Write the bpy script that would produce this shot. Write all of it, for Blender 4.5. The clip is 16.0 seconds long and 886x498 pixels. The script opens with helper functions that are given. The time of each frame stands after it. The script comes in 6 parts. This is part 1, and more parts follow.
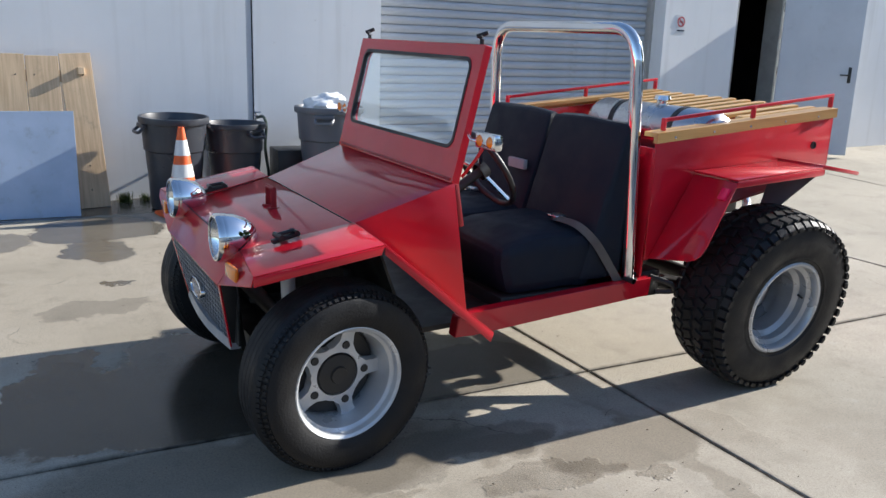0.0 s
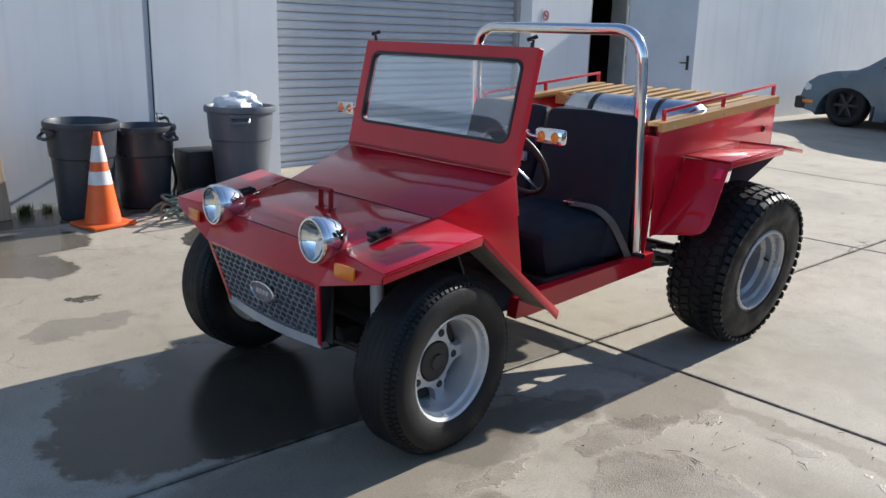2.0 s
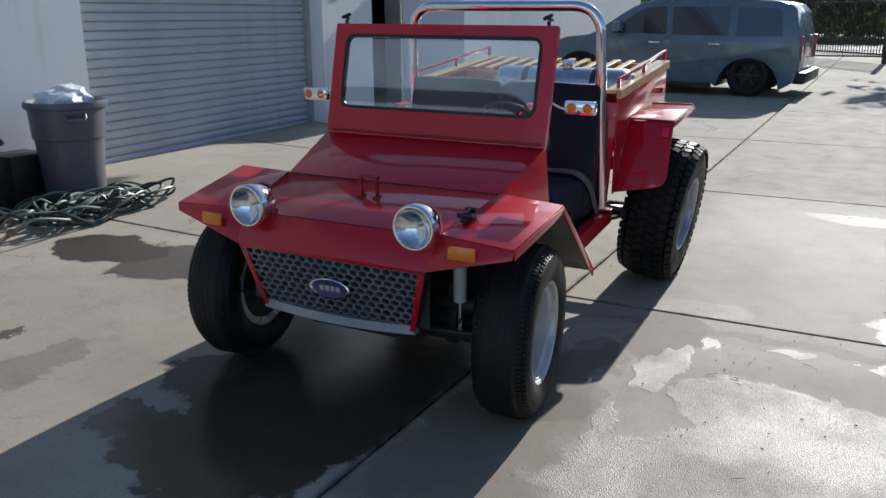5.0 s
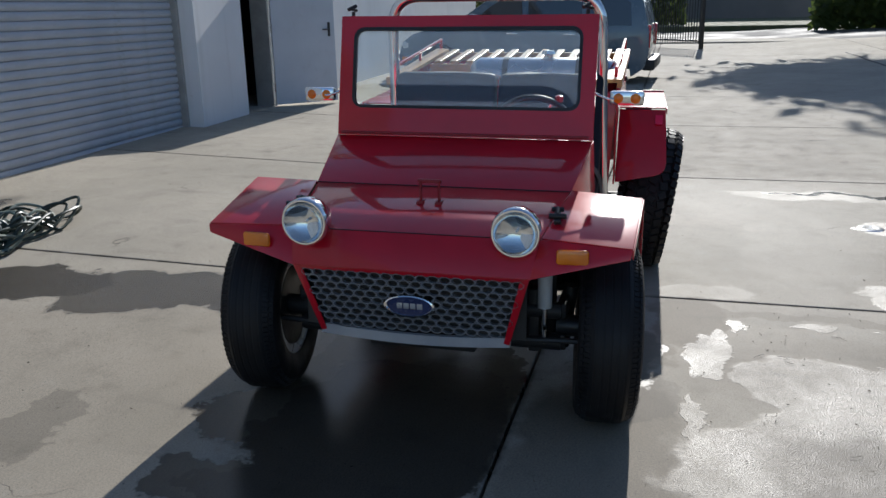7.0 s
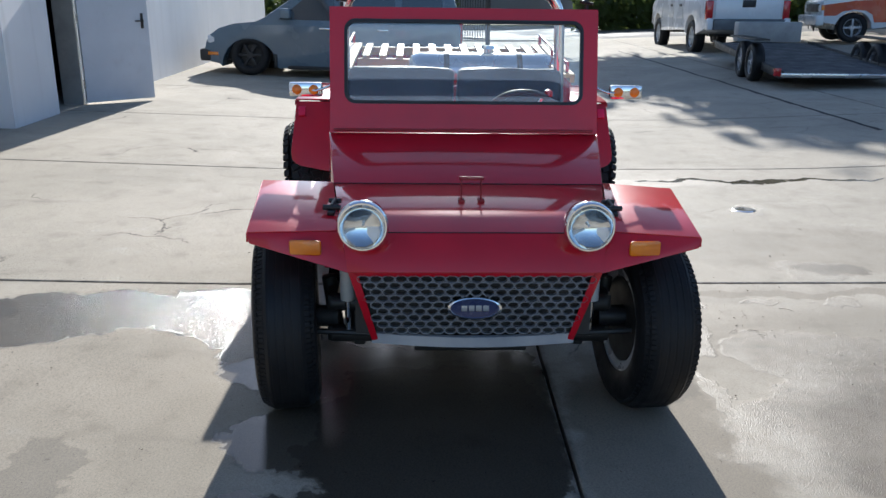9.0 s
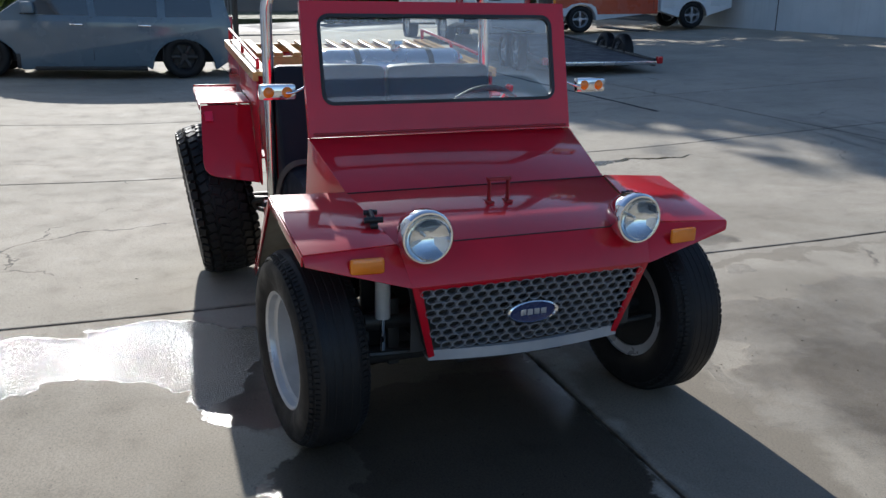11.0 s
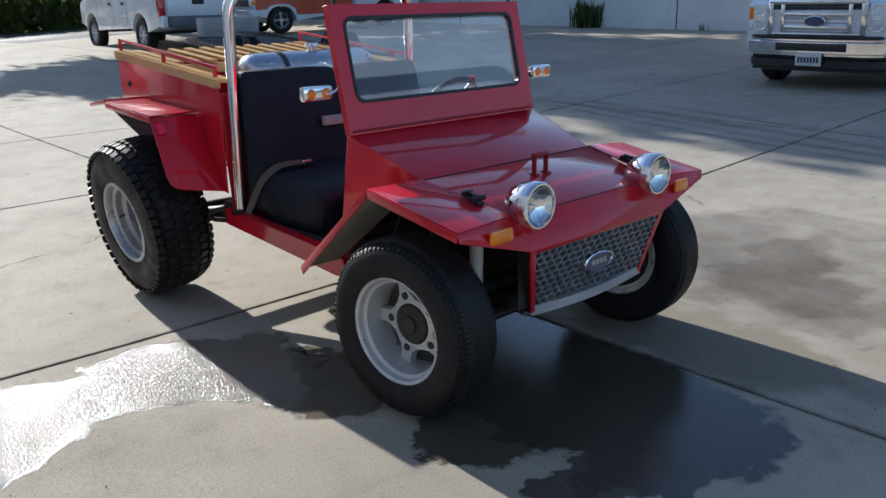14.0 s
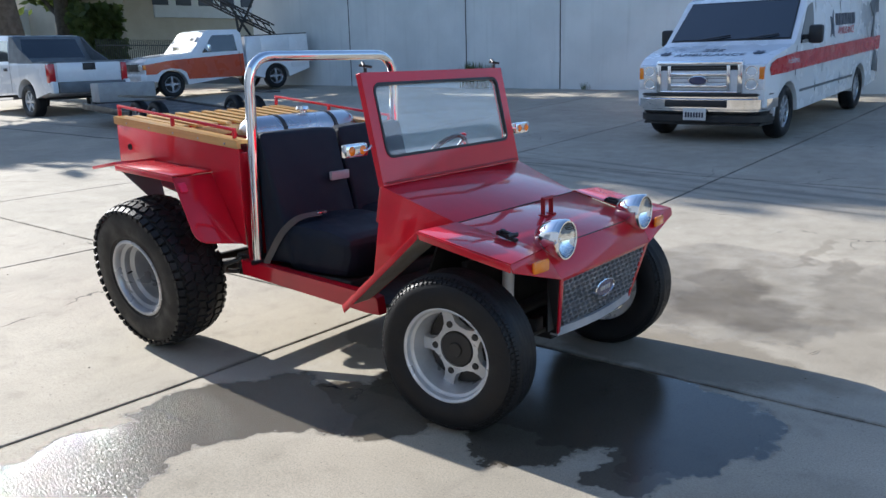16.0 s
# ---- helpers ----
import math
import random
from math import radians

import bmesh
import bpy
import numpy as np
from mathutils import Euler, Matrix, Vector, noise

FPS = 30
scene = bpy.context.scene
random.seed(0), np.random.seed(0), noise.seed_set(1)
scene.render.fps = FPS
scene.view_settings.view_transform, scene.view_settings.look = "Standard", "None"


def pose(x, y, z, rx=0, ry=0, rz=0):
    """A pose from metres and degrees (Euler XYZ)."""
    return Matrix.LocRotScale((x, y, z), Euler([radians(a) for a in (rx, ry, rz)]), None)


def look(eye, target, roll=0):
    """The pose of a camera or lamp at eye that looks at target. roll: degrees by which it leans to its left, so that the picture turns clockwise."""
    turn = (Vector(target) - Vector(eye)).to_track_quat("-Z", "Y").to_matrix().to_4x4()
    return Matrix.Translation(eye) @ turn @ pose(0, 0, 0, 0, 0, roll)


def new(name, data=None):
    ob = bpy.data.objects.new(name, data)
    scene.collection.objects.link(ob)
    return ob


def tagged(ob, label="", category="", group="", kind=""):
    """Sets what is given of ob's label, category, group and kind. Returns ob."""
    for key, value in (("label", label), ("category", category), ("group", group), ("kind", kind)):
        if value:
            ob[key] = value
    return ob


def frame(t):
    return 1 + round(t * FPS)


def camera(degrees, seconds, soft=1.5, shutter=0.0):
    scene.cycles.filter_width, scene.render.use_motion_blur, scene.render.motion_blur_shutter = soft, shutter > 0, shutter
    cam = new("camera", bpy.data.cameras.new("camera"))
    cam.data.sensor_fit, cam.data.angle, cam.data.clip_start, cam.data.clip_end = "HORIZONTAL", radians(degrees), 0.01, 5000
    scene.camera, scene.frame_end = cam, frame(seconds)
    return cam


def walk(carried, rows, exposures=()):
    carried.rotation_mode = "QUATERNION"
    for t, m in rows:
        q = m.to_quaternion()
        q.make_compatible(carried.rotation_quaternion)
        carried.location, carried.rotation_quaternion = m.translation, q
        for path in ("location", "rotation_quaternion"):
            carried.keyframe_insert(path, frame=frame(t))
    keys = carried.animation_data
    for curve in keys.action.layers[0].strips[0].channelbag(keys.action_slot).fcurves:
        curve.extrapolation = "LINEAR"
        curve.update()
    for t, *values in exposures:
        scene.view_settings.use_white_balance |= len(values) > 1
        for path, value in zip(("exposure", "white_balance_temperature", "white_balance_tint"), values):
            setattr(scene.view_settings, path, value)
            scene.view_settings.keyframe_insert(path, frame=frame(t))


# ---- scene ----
cam = camera(56.3, 16.0)
METRES, EYE, TILT, LEAN, TURN = 7.614, 1.5, 0.0, 0.0, -27.5
ROWS = [
    (0.0, 0.0, 0.0, 0.0, 0.02, -14.87, -0.07),
    (0.5, -0.0303, -0.0032, 0.0003, -3.2, -15.03, -0.3),
    (1.0, -0.0624, 0.0007, 0.0023, -5.37, -15.16, 0.16),
    (1.5, -0.0953, -0.0035, 0.0019, -8.69, -15.25, -0.07),
    (2.0, -0.1282, -0.012, 0.0075, -13.43, -15.55, 0.27),
    (2.5, -0.1552, -0.0049, 0.007, -16.92, -16.28, 0.67),
    (3.0, -0.1813, 0.0071, 0.0089, -19.73, -16.54, 0.74),
    (3.5, -0.2154, 0.0137, 0.0099, -22.85, -16.8, 1.25),
    (4.0, -0.2456, 0.0198, 0.0133, -26.75, -17.12, 0.93),
    (6.5, -0.3487, 0.124, 0.0154, -44.19, -18.18, 2.3),
    (7.0, -0.3672, 0.1508, 0.0143, -47.22, -18.22, 1.82),
    (7.5, -0.3943, 0.1751, 0.0178, -51.4, -18.24, 1.58),
    (8.0, -0.4096, 0.2007, 0.0164, -55.52, -18.47, 0.86),
    (8.5, -0.4184, 0.2329, 0.0162, -59.03, -18.63, 0.8),
    (9.0, -0.43, 0.2631, 0.0135, -63.11, -18.68, -0.13),
    (9.5, -0.4454, 0.2958, 0.0149, -68.5, -18.92, -0.53),
    (12.0, -0.4409, 0.4576, 0.0097, -89.2, -18.74, -1.1),
    (12.5, -0.4434, 0.4871, 0.0104, -92.94, -18.76, -1.09),
    (13.0, -0.4631, 0.5225, 0.0118, -96.68, -18.85, -0.96),
    (13.5, -0.4782, 0.5498, 0.0123, -100.36, -18.75, -1.35),
    (14.0, -0.4843, 0.5779, 0.0117, -104.8, -18.68, -0.19),
    (14.5, -0.5001, 0.6038, 0.0126, -108.76, -18.56, 0.17),
    (15.0, -0.518, 0.6326, 0.016, -112.11, -18.35, -0.48),
    (15.5, -0.5173, 0.6543, 0.016, -114.06, -15.15, -0.76),
    (16.0, -0.5119, 0.6731, 0.0167, -113.49, -14.63, -0.08),
]
LEVEL = pose(1.75, 0, 0) @ pose(0, 0, 0, 0, -2.1, 0) @ pose(-1.75, 0, 0)
EXPOSURES = [(t, e, 6080 if t < 4 else 5900, 10) for t, e in ((0.0, 0.96), (1.5, 0.86), (3.0, 0.71), (4.2, 0.48), (6.3, 0.07), (7.5, 0.25), (9.0, 0.74), (10.5, 0.54), (12.0, 0.32), (12.5, 0.25), (13.5, 0.5), (14.5, 0.82), (16.0, 1.14))]
walk(cam, [(t, LEVEL @ pose(0, 0, EYE, TILT, LEAN, TURN) @ pose(METRES * x, METRES * y, METRES * z, 90 + pitch, roll, yaw)) for t, x, y, z, yaw, pitch, roll in ROWS], EXPOSURES)

# ---- world, sun and exposure ----
SUN_EL, SUN_AZ = 26.5, -2.0
world = bpy.data.worlds.new("world")
scene.world = world
world.use_nodes = True
wn = world.node_tree.nodes
sky = wn.new("ShaderNodeTexSky")
sky.sky_type, sky.sun_disc = "NISHITA", False
sky.air_density, sky.dust_density, sky.ozone_density = 1.0, 0.6, 2.2
sky.sun_elevation, sky.sun_rotation = radians(SUN_EL), radians(90 - SUN_AZ)
world.node_tree.links.new(sky.outputs[0], wn["Background"].inputs[0])
wn["Background"].inputs[1].default_value = 0.104
sun = new("sun", bpy.data.lights.new("sun", "SUN"))
sun.data.energy, sun.data.angle, sun.data.color = 4.8, radians(0.53), (1.0, 0.93, 0.82)
sun_way = Vector((math.cos(radians(SUN_EL)) * math.cos(radians(SUN_AZ)), math.cos(radians(SUN_EL)) * math.sin(radians(SUN_AZ)), math.sin(radians(SUN_EL))))
sun.matrix_world = look(sun_way * 60, (0, 0, 0))


# ---- materials ----
class Net:
    """A small helper for wiring shader nodes."""

    def __init__(self, name):
        self.m = bpy.data.materials.new(name)
        self.m.use_nodes = True
        self.n, self.l = self.m.node_tree.nodes, self.m.node_tree.links
        self.p = self.n["Principled BSDF"]

    def put(self, socket, v):
        if isinstance(v, bpy.types.NodeSocket):
            self.l.new(v, socket)
        elif v is not None:
            socket.default_value = v if not isinstance(v, tuple) or len(v) != 3 or socket.type != "RGBA" else (*v, 1)

    def math(self, op, a, b=None, c=None, clamp=False):
        n = self.n.new("ShaderNodeMath")
        n.operation, n.use_clamp = op, clamp
        for s, v in zip(n.inputs, (a, b, c)):
            self.put(s, v)
        return n.outputs[0]

    def vec(self, op, a, b=None):
        n = self.n.new("ShaderNodeVectorMath")
        n.operation = op
        for s, v in zip(n.inputs, (a, b)):
            self.put(s, v)
        return n.outputs["Value"] if op == "LENGTH" else n.outputs[0]

    def noise(self, at, scale, detail=4, rough=0.55, colour=False):
        n = self.n.new("ShaderNodeTexNoise")
        self.put(n.inputs["Vector"], at)
        n.inputs["Scale"].default_value, n.inputs["Detail"].default_value, n.inputs["Roughness"].default_value = scale, detail, rough
        return n.outputs["Color" if colour else 0]

    def ramp(self, v, a, b, lo=0.0, hi=1.0, smooth=True):
        n = self.n.new("ShaderNodeMapRange")
        n.interpolation_type = "SMOOTHSTEP" if smooth else "LINEAR"
        for s, x in zip(n.inputs, (v, a, b, lo, hi)):
            self.put(s, x)
        return n.outputs[0]

    def mix(self, f, a, b, kind="MIX"):
        n = self.n.new("ShaderNodeMix")
        n.data_type, n.blend_type = "RGBA", kind
        self.put(n.inputs[0], f)
        self.put(n.inputs[6], a)
        self.put(n.inputs[7], b)
        return n.outputs[2]

    def obj(self):
        return self.n.new("ShaderNodeTexCoord").outputs["Object"]

    def pos(self):
        return self.n.new("ShaderNodeNewGeometry").outputs["Position"]

    def bump(self, h, strength, dist=0.01):
        n = self.n.new("ShaderNodeBump")
        n.inputs["Strength"].default_value, n.inputs["Distance"].default_value = strength, dist
        self.put(n.inputs["Height"], h)
        self.put(self.p.inputs["Normal"], n.outputs[0])

    def set(self, **kw):
        names = dict(base="Base Color", rough="Roughness", metal="Metallic", coat="Coat Weight", coat_rough="Coat Roughness", trans="Transmission Weight", ior="IOR", emit="Emission Color", power="Emission Strength", spec="Specular IOR Level", alpha="Alpha")
        for k, v in kw.items():
            self.put(self.p.inputs[names[k]], v)
        return self.m


def mat(name, c1, c2=None, rough=0.5, metal=0.0, scale=5.0, fine=90.0, bump=0.08, coat=0.0, vary=0.12, spec=0.5, per_object=0.0, dirt=0.0, dust=0.0, coat_rough=0.03):
    """A surface with variation at two scales, fine relief and uneven gloss."""
    k = Net(name)
    at = k.obj()
    big, small = k.noise(at, scale), k.noise(at, fine, 3)
    c2 = c2 or tuple(v * 0.8 for v in c1)
    col = k.mix(k.ramp(big, 0.32, 0.68), c1, c2)
    col = k.mix(k.math("MULTIPLY", small, 0.25), col, tuple(v * 0.7 for v in c1))
    if dirt:
        d = k.ramp(k.noise(at, scale * 2.7, 6, 0.7), 0.52, 0.75, 0.0, dirt)
        col = k.mix(d, col, (0.16, 0.14, 0.11))
    if dust:
        col = k.mix(k.ramp(k.noise(at, scale * 1.3, 5, 0.65), 0.3, 0.7, dust * 0.5, dust * 1.3), col, (0.42, 0.40, 0.43))
    if per_object:
        r = k.n.new("ShaderNodeObjectInfo").outputs["Random"]
        col = k.mix(k.math("MULTIPLY", r, per_object), col, tuple(v * 0.45 for v in c1))
    k.bump(small, bump, 0.004)
    return k.set(base=col, rough=k.ramp(big, 0.3, 0.7, max(0.02, rough - vary), min(1, rough + vary)), metal=metal, coat=coat, coat_rough=coat_rough, spec=spec)


def glass(name, tint=(0.92, 0.96, 0.95), dusty=0.0):
    k = Net(name)
    clear = k.n.new("ShaderNodeBsdfTransparent")
    clear.inputs[0].default_value = (*tint, 1)
    gloss = k.n.new("ShaderNodeBsdfGlossy")
    gloss.inputs["Roughness"].default_value = 0.02
    f = k.n.new("ShaderNodeLayerWeight")
    f.inputs[0].default_value = 0.5
    mix = k.n.new("ShaderNodeMixShader")
    k.put(mix.inputs[0], k.math("ADD", k.math("MULTIPLY", k.math("POWER", f.outputs["Facing"], 5.0), 0.8), 0.035))
    k.l.new(clear.outputs[0], mix.inputs[1])
    k.l.new(gloss.outputs[0], mix.inputs[2])
    dust = k.n.new("ShaderNodeBsdfTranslucent")
    # dust film, tinted blue to carry the sky's haze on the glass
    dust.inputs[0].default_value = (0.50, 0.62, 0.84, 1)
    film = k.n.new("ShaderNodeMixShader")
    k.put(film.inputs[0], k.ramp(k.noise(k.obj(), 6, 5, 0.6), 0.3, 0.75, dusty * 0.85, dusty * 1.15))
    k.l.new(mix.outputs[0], film.inputs[1])
    k.l.new(dust.outputs[0], film.inputs[2])
    k.l.new(film.outputs[0], k.n["Material Output"].inputs[0])
    return k.m


def slope(x, y):
    """The height of the paved lot, which rises gently away from its drain line."""
    d = min(max(0.0, 0.5 - y), 14.0)
    u = min(max(0.0, y - 4.5), 4.0)
    z = 0.037 * (d * d / 2 if d < 1 else d - 0.5)
    return z + 0.035 * u * min(max((x - 0.3) / 3, 0), 1) + 0.008 * min(max(0.0, x - 3), 25)


# damp and wet patches on the paving, some deepening the car's shade: x, y, half length, half width, wetness
WET_AND_SHADE = [
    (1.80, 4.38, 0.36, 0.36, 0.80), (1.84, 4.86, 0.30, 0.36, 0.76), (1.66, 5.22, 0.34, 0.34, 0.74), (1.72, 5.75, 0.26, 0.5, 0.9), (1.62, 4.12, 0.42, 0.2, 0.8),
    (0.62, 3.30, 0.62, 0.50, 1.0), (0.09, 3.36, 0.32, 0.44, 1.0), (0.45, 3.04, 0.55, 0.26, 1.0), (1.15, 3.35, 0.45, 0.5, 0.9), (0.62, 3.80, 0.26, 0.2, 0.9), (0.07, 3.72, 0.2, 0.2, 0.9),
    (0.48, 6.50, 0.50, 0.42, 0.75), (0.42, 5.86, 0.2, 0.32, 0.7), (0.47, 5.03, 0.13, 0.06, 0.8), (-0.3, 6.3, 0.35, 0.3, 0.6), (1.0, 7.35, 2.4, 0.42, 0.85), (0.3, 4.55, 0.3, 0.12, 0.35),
    # row under the car: damp that also puts its shadow into the colour
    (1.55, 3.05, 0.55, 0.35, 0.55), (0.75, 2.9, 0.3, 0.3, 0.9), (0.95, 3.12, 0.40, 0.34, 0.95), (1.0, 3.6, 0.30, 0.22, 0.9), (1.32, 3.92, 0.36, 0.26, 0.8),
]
# damp patches on the far side of the middle joint
DAMP = [(4.85, 0.5, 0.05, 1.1, 0.85), (1.45, 2.42, 0.34, 0.14, 0.45), (1.1, 2.45, 0.3, 0.2, 0.3), (2.48, 1.02, 0.12, 0.2, 0.35)]
# damp, coarsely brushed areas with crisp edges, which glint against the light
PALE = [
    (0.45, 1.65, 0.55, 0.62, 1.0), (1.0, 1.55, 0.50, 0.42, 1.0), (1.25, 1.75, 0.36, 0.30, 1.0), (0.9, 0.75, 0.75, 0.7, 0.8), (1.55, 2.12, 0.26, 0.09, 0.9), (0.86, 2.2, 0.28, 0.05, 0.9), (0.0, 0.9, 0.6, 0.8, 0.7), (1.87, 2.0, 0.07, 0.06, 0.9),
    (1.9, 1.26, 0.10, 0.09, 0.9), (1.9, 1.6, 0.05, 0.10, 0.9), (2.47, 1.1, 0.2, 0.22, 0.8), (1.45, 1.43, 0.12, 0.04, 1.0), (3.86, 1.01, 0.16, 0.13, 0.8), (3.3, 1.5, 0.9, 0.35, 0.22), (4.78, 1.25, 0.16, 0.7, 0.5), (4.3, 1.9, 0.5, 0.4, 0.18), (2.35, 2.1, 0.14, 0.30, 0.4),
]
# dry, dull stains and one strip of painted shade: x, y, half length, half width, darkness
STAINS_AND_SHADE = [
    (-0.55, 1.75, 0.75, 0.75, 0.42), (-0.2, 0.95, 0.4, 0.8, 0.38), (-1.3, 2.3, 0.8, 0.7, 0.36),
    (0.2, 5.0, 1.5, 1.3, 0.34), (-0.9, 4.2, 0.9, 0.8, 0.30), (0.75, 1.35, 0.22, 0.75, 0.55),
    (0.66, 1.50, 0.26, 0.55, 0.8), (0.36, 1.70, 0.30, 0.36, 0.7), (0.82, 1.05, 0.18, 0.30, 0.75), (1.35, 1.35, 0.5, 0.95, 0.35), (0.2, 0.5, 0.10, 0.5, 0.5), (2.9, 1.0, 0.5, 1.2, 0.3), (2.05, 1.2, 0.07, 1.4, 0.5),
    # last entry is no stain: it darkens the car's shadow along the joint
    (1.9, 2.2, 0.35, 0.16, 0.7), (1.45, 2.35, 0.3, 0.12, 0.6), (0.5, 0.0, 0.06, 0.5, 0.45), (-0.4, 5.2, 0.3, 0.2, 0.5), (0.9, 5.6, 0.25, 0.2, 0.35), (-0.2, 4.4, 0.3, 0.18, 0.35), (0.55, 2.52, 0.95, 0.30, 0.7),
]


def concrete():
    k = Net("concrete")
    at = k.pos()
    warp = k.vec("SUBTRACT", k.noise(at, 2.2, 5, 0.6, True), (0.5, 0.5, 0.5))
    fine = k.vec("SUBTRACT", k.noise(at, 9.0, 3, 0.6, True), (0.5, 0.5, 0.5))
    moved = k.vec("ADD", at, k.vec("ADD", k.vec("MULTIPLY", warp, (0.55, 0.55, 0)), k.vec("MULTIPLY", fine, (0.12, 0.12, 0))))
    wet_shade = film = None
    for n, (x, y, a, b, s) in enumerate(WET_AND_SHADE):
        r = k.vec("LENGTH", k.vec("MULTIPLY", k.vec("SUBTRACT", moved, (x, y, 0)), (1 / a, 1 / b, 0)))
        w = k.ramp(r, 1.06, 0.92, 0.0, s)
        wet_shade = w if wet_shade is None else k.math("MAXIMUM", wet_shade, w)
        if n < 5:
            film = wet_shade
    near = k.n.new("ShaderNodeSeparateXYZ")
    k.l.new(at, near.inputs[0])
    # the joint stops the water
    wet_shade = k.math("MULTIPLY", wet_shade, k.ramp(k.math("ADD", near.outputs[1], k.math("MULTIPLY", k.math("SUBTRACT", k.noise(at, 9.0, 3), 0.5), 0.05)), 2.80, 2.86))
    for x, y, a, b, s in DAMP:
        r = k.vec("LENGTH", k.vec("MULTIPLY", k.vec("SUBTRACT", moved, (x, y, 0)), (1 / a, 1 / b, 0)))
        wet_shade = k.math("MAXIMUM", wet_shade, k.ramp(r, 1.06, 0.92, 0.0, s))
    pale = None
    for x, y, a, b, s in PALE:
        r = k.vec("LENGTH", k.vec("MULTIPLY", k.vec("SUBTRACT", moved, (x, y, 0)), (1 / a, 1 / b, 0)))
        w = k.ramp(r, 1.07, 0.91, 0.0, s)
        pale = w if pale is None else k.math("MAXIMUM", pale, w)
    stain_shade = None
    for x, y, a, b, s in STAINS_AND_SHADE:
        r = k.vec("LENGTH", k.vec("MULTIPLY", k.vec("SUBTRACT", moved, (x, y, 0)), (1 / a, 1 / b, 0)))
        w = k.ramp(r, 1.12, 0.75, 0.0, s)
        stain_shade = w if stain_shade is None else k.math("MAXIMUM", stain_shade, w)
    broad, mid, grit = k.noise(at, 0.7, 5, 0.6), k.noise(at, 4.5, 6, 0.65), k.noise(at, 120, 3, 0.6)
    col = k.mix(k.ramp(broad, 0.3, 0.7), (0.49, 0.435, 0.35), (0.385, 0.345, 0.275))
    col = k.mix(k.ramp(mid, 0.5, 0.78, 0, 0.55), col, (0.24, 0.215, 0.175))
    col = k.mix(k.ramp(mid, 0.42, 0.22, 0, 0.35), col, (0.56, 0.53, 0.47))
    col = k.mix(k.ramp(k.noise(at, 23, 4, 0.7), 0.64, 0.74, 0, 0.5), col, (0.19, 0.17, 0.14))
    col = k.mix(k.ramp(grit, 0.35, 0.7, 0, 0.42), col, (0.2, 0.185, 0.16))
    col = k.mix(k.ramp(k.noise(at, 300, 2, 0.6), 0.56, 0.72, 0, 0.7), col, (0.12, 0.11, 0.095))
    col = k.mix(k.ramp(k.noise(at, 46, 3, 0.75), 0.655, 0.71, 0, 0.8), col, (0.09, 0.08, 0.07))
    col = k.mix(k.ramp(k.noise(k.vec("MULTIPLY", at, (5, 0.6, 1)), 1.3, 5, 0.6), 0.55, 0.78, 0, 0.35), col, (0.22, 0.20, 0.17))
    col = k.mix(stain_shade, col, k.mix(1.0, col, (0.42, 0.39, 0.35), "MULTIPLY"))
    # thin brown silt between the damp brushed areas
    where = k.math("MULTIPLY", k.ramp(near.outputs[1], 2.7, 2.3), k.ramp(near.outputs[0], 6.0, 4.8))
    seal = k.math("MULTIPLY", k.math("SUBTRACT", 1.0, pale), where)
    col = k.mix(k.math("MULTIPLY", seal, k.ramp(mid, 0.3, 0.7, 0.08, 0.34)), col, (0.235, 0.20, 0.15))
    col = k.mix(k.math("MULTIPLY", pale, k.ramp(k.noise(at, 3.0, 5, 0.7), 0.35, 0.7, 0.35, 0.85)), col, k.mix(1.0, col, (0.46, 0.42, 0.36), "MULTIPLY"))
    # grime along the joints
    dirt = k.ramp(k.noise(at, 5.0, 5, 0.7), 0.30, 0.62, 0.0, 0.75)
    for axis, place in ((1, 2.83), (1, -2.65), (0, -0.85), (0, 2.225), (0, 5.35), (0, 8.45)):
        off = k.math("ABSOLUTE", k.math("SUBTRACT", k.math("ADD", near.outputs[axis], k.math("MULTIPLY", k.math("SUBTRACT", k.noise(at, 26, 3), 0.5), 0.025)), place))
        col = k.mix(k.math("MULTIPLY", dirt, k.ramp(off, 0.034, 0.006)), col, (0.10, 0.085, 0.065))
    # hairline cracks
    v = k.n.new("ShaderNodeTexVoronoi")
    v.feature = "DISTANCE_TO_EDGE"
    k.put(v.inputs["Vector"], k.vec("ADD", at, k.vec("ADD", k.vec("MULTIPLY", warp, (0.5, 0.5, 0)), k.vec("MULTIPLY", fine, (0.05, 0.05, 0)))))
    v.inputs["Scale"].default_value = 0.62
    crack = k.math("MULTIPLY", k.ramp(v.outputs["Distance"], 0.0045, 0.001), k.ramp(k.noise(at, 0.9, 3), 0.54, 0.62))
    col = k.mix(k.math("MULTIPLY", crack, 0.8), col, (0.05, 0.045, 0.04))
    # old tyre tracks crossing the lot in a wide bend
    sep = k.n.new("ShaderNodeSeparateXYZ")
    k.l.new(k.vec("ADD", at, k.vec("MULTIPLY", warp, (0.08, 0.08, 0))), sep.inputs[0])
    px, py = sep.outputs[0], sep.outputs[1]
    across = k.math("ADD", py, k.math("ADD", k.math("MULTIPLY", px, 0.165), k.math("MULTIPLY", k.math("MULTIPLY", px, px), 0.006)))
    worn = k.ramp(k.noise(k.vec("MULTIPLY", at, (0.5, 9, 1)), 1.0, 4, 0.6), 0.35, 0.6, 0.15, 0.8)
    reach = k.math("MULTIPLY", k.ramp(px, 7.0, 4.5), k.ramp(px, -7.0, -3.0))
    track = None
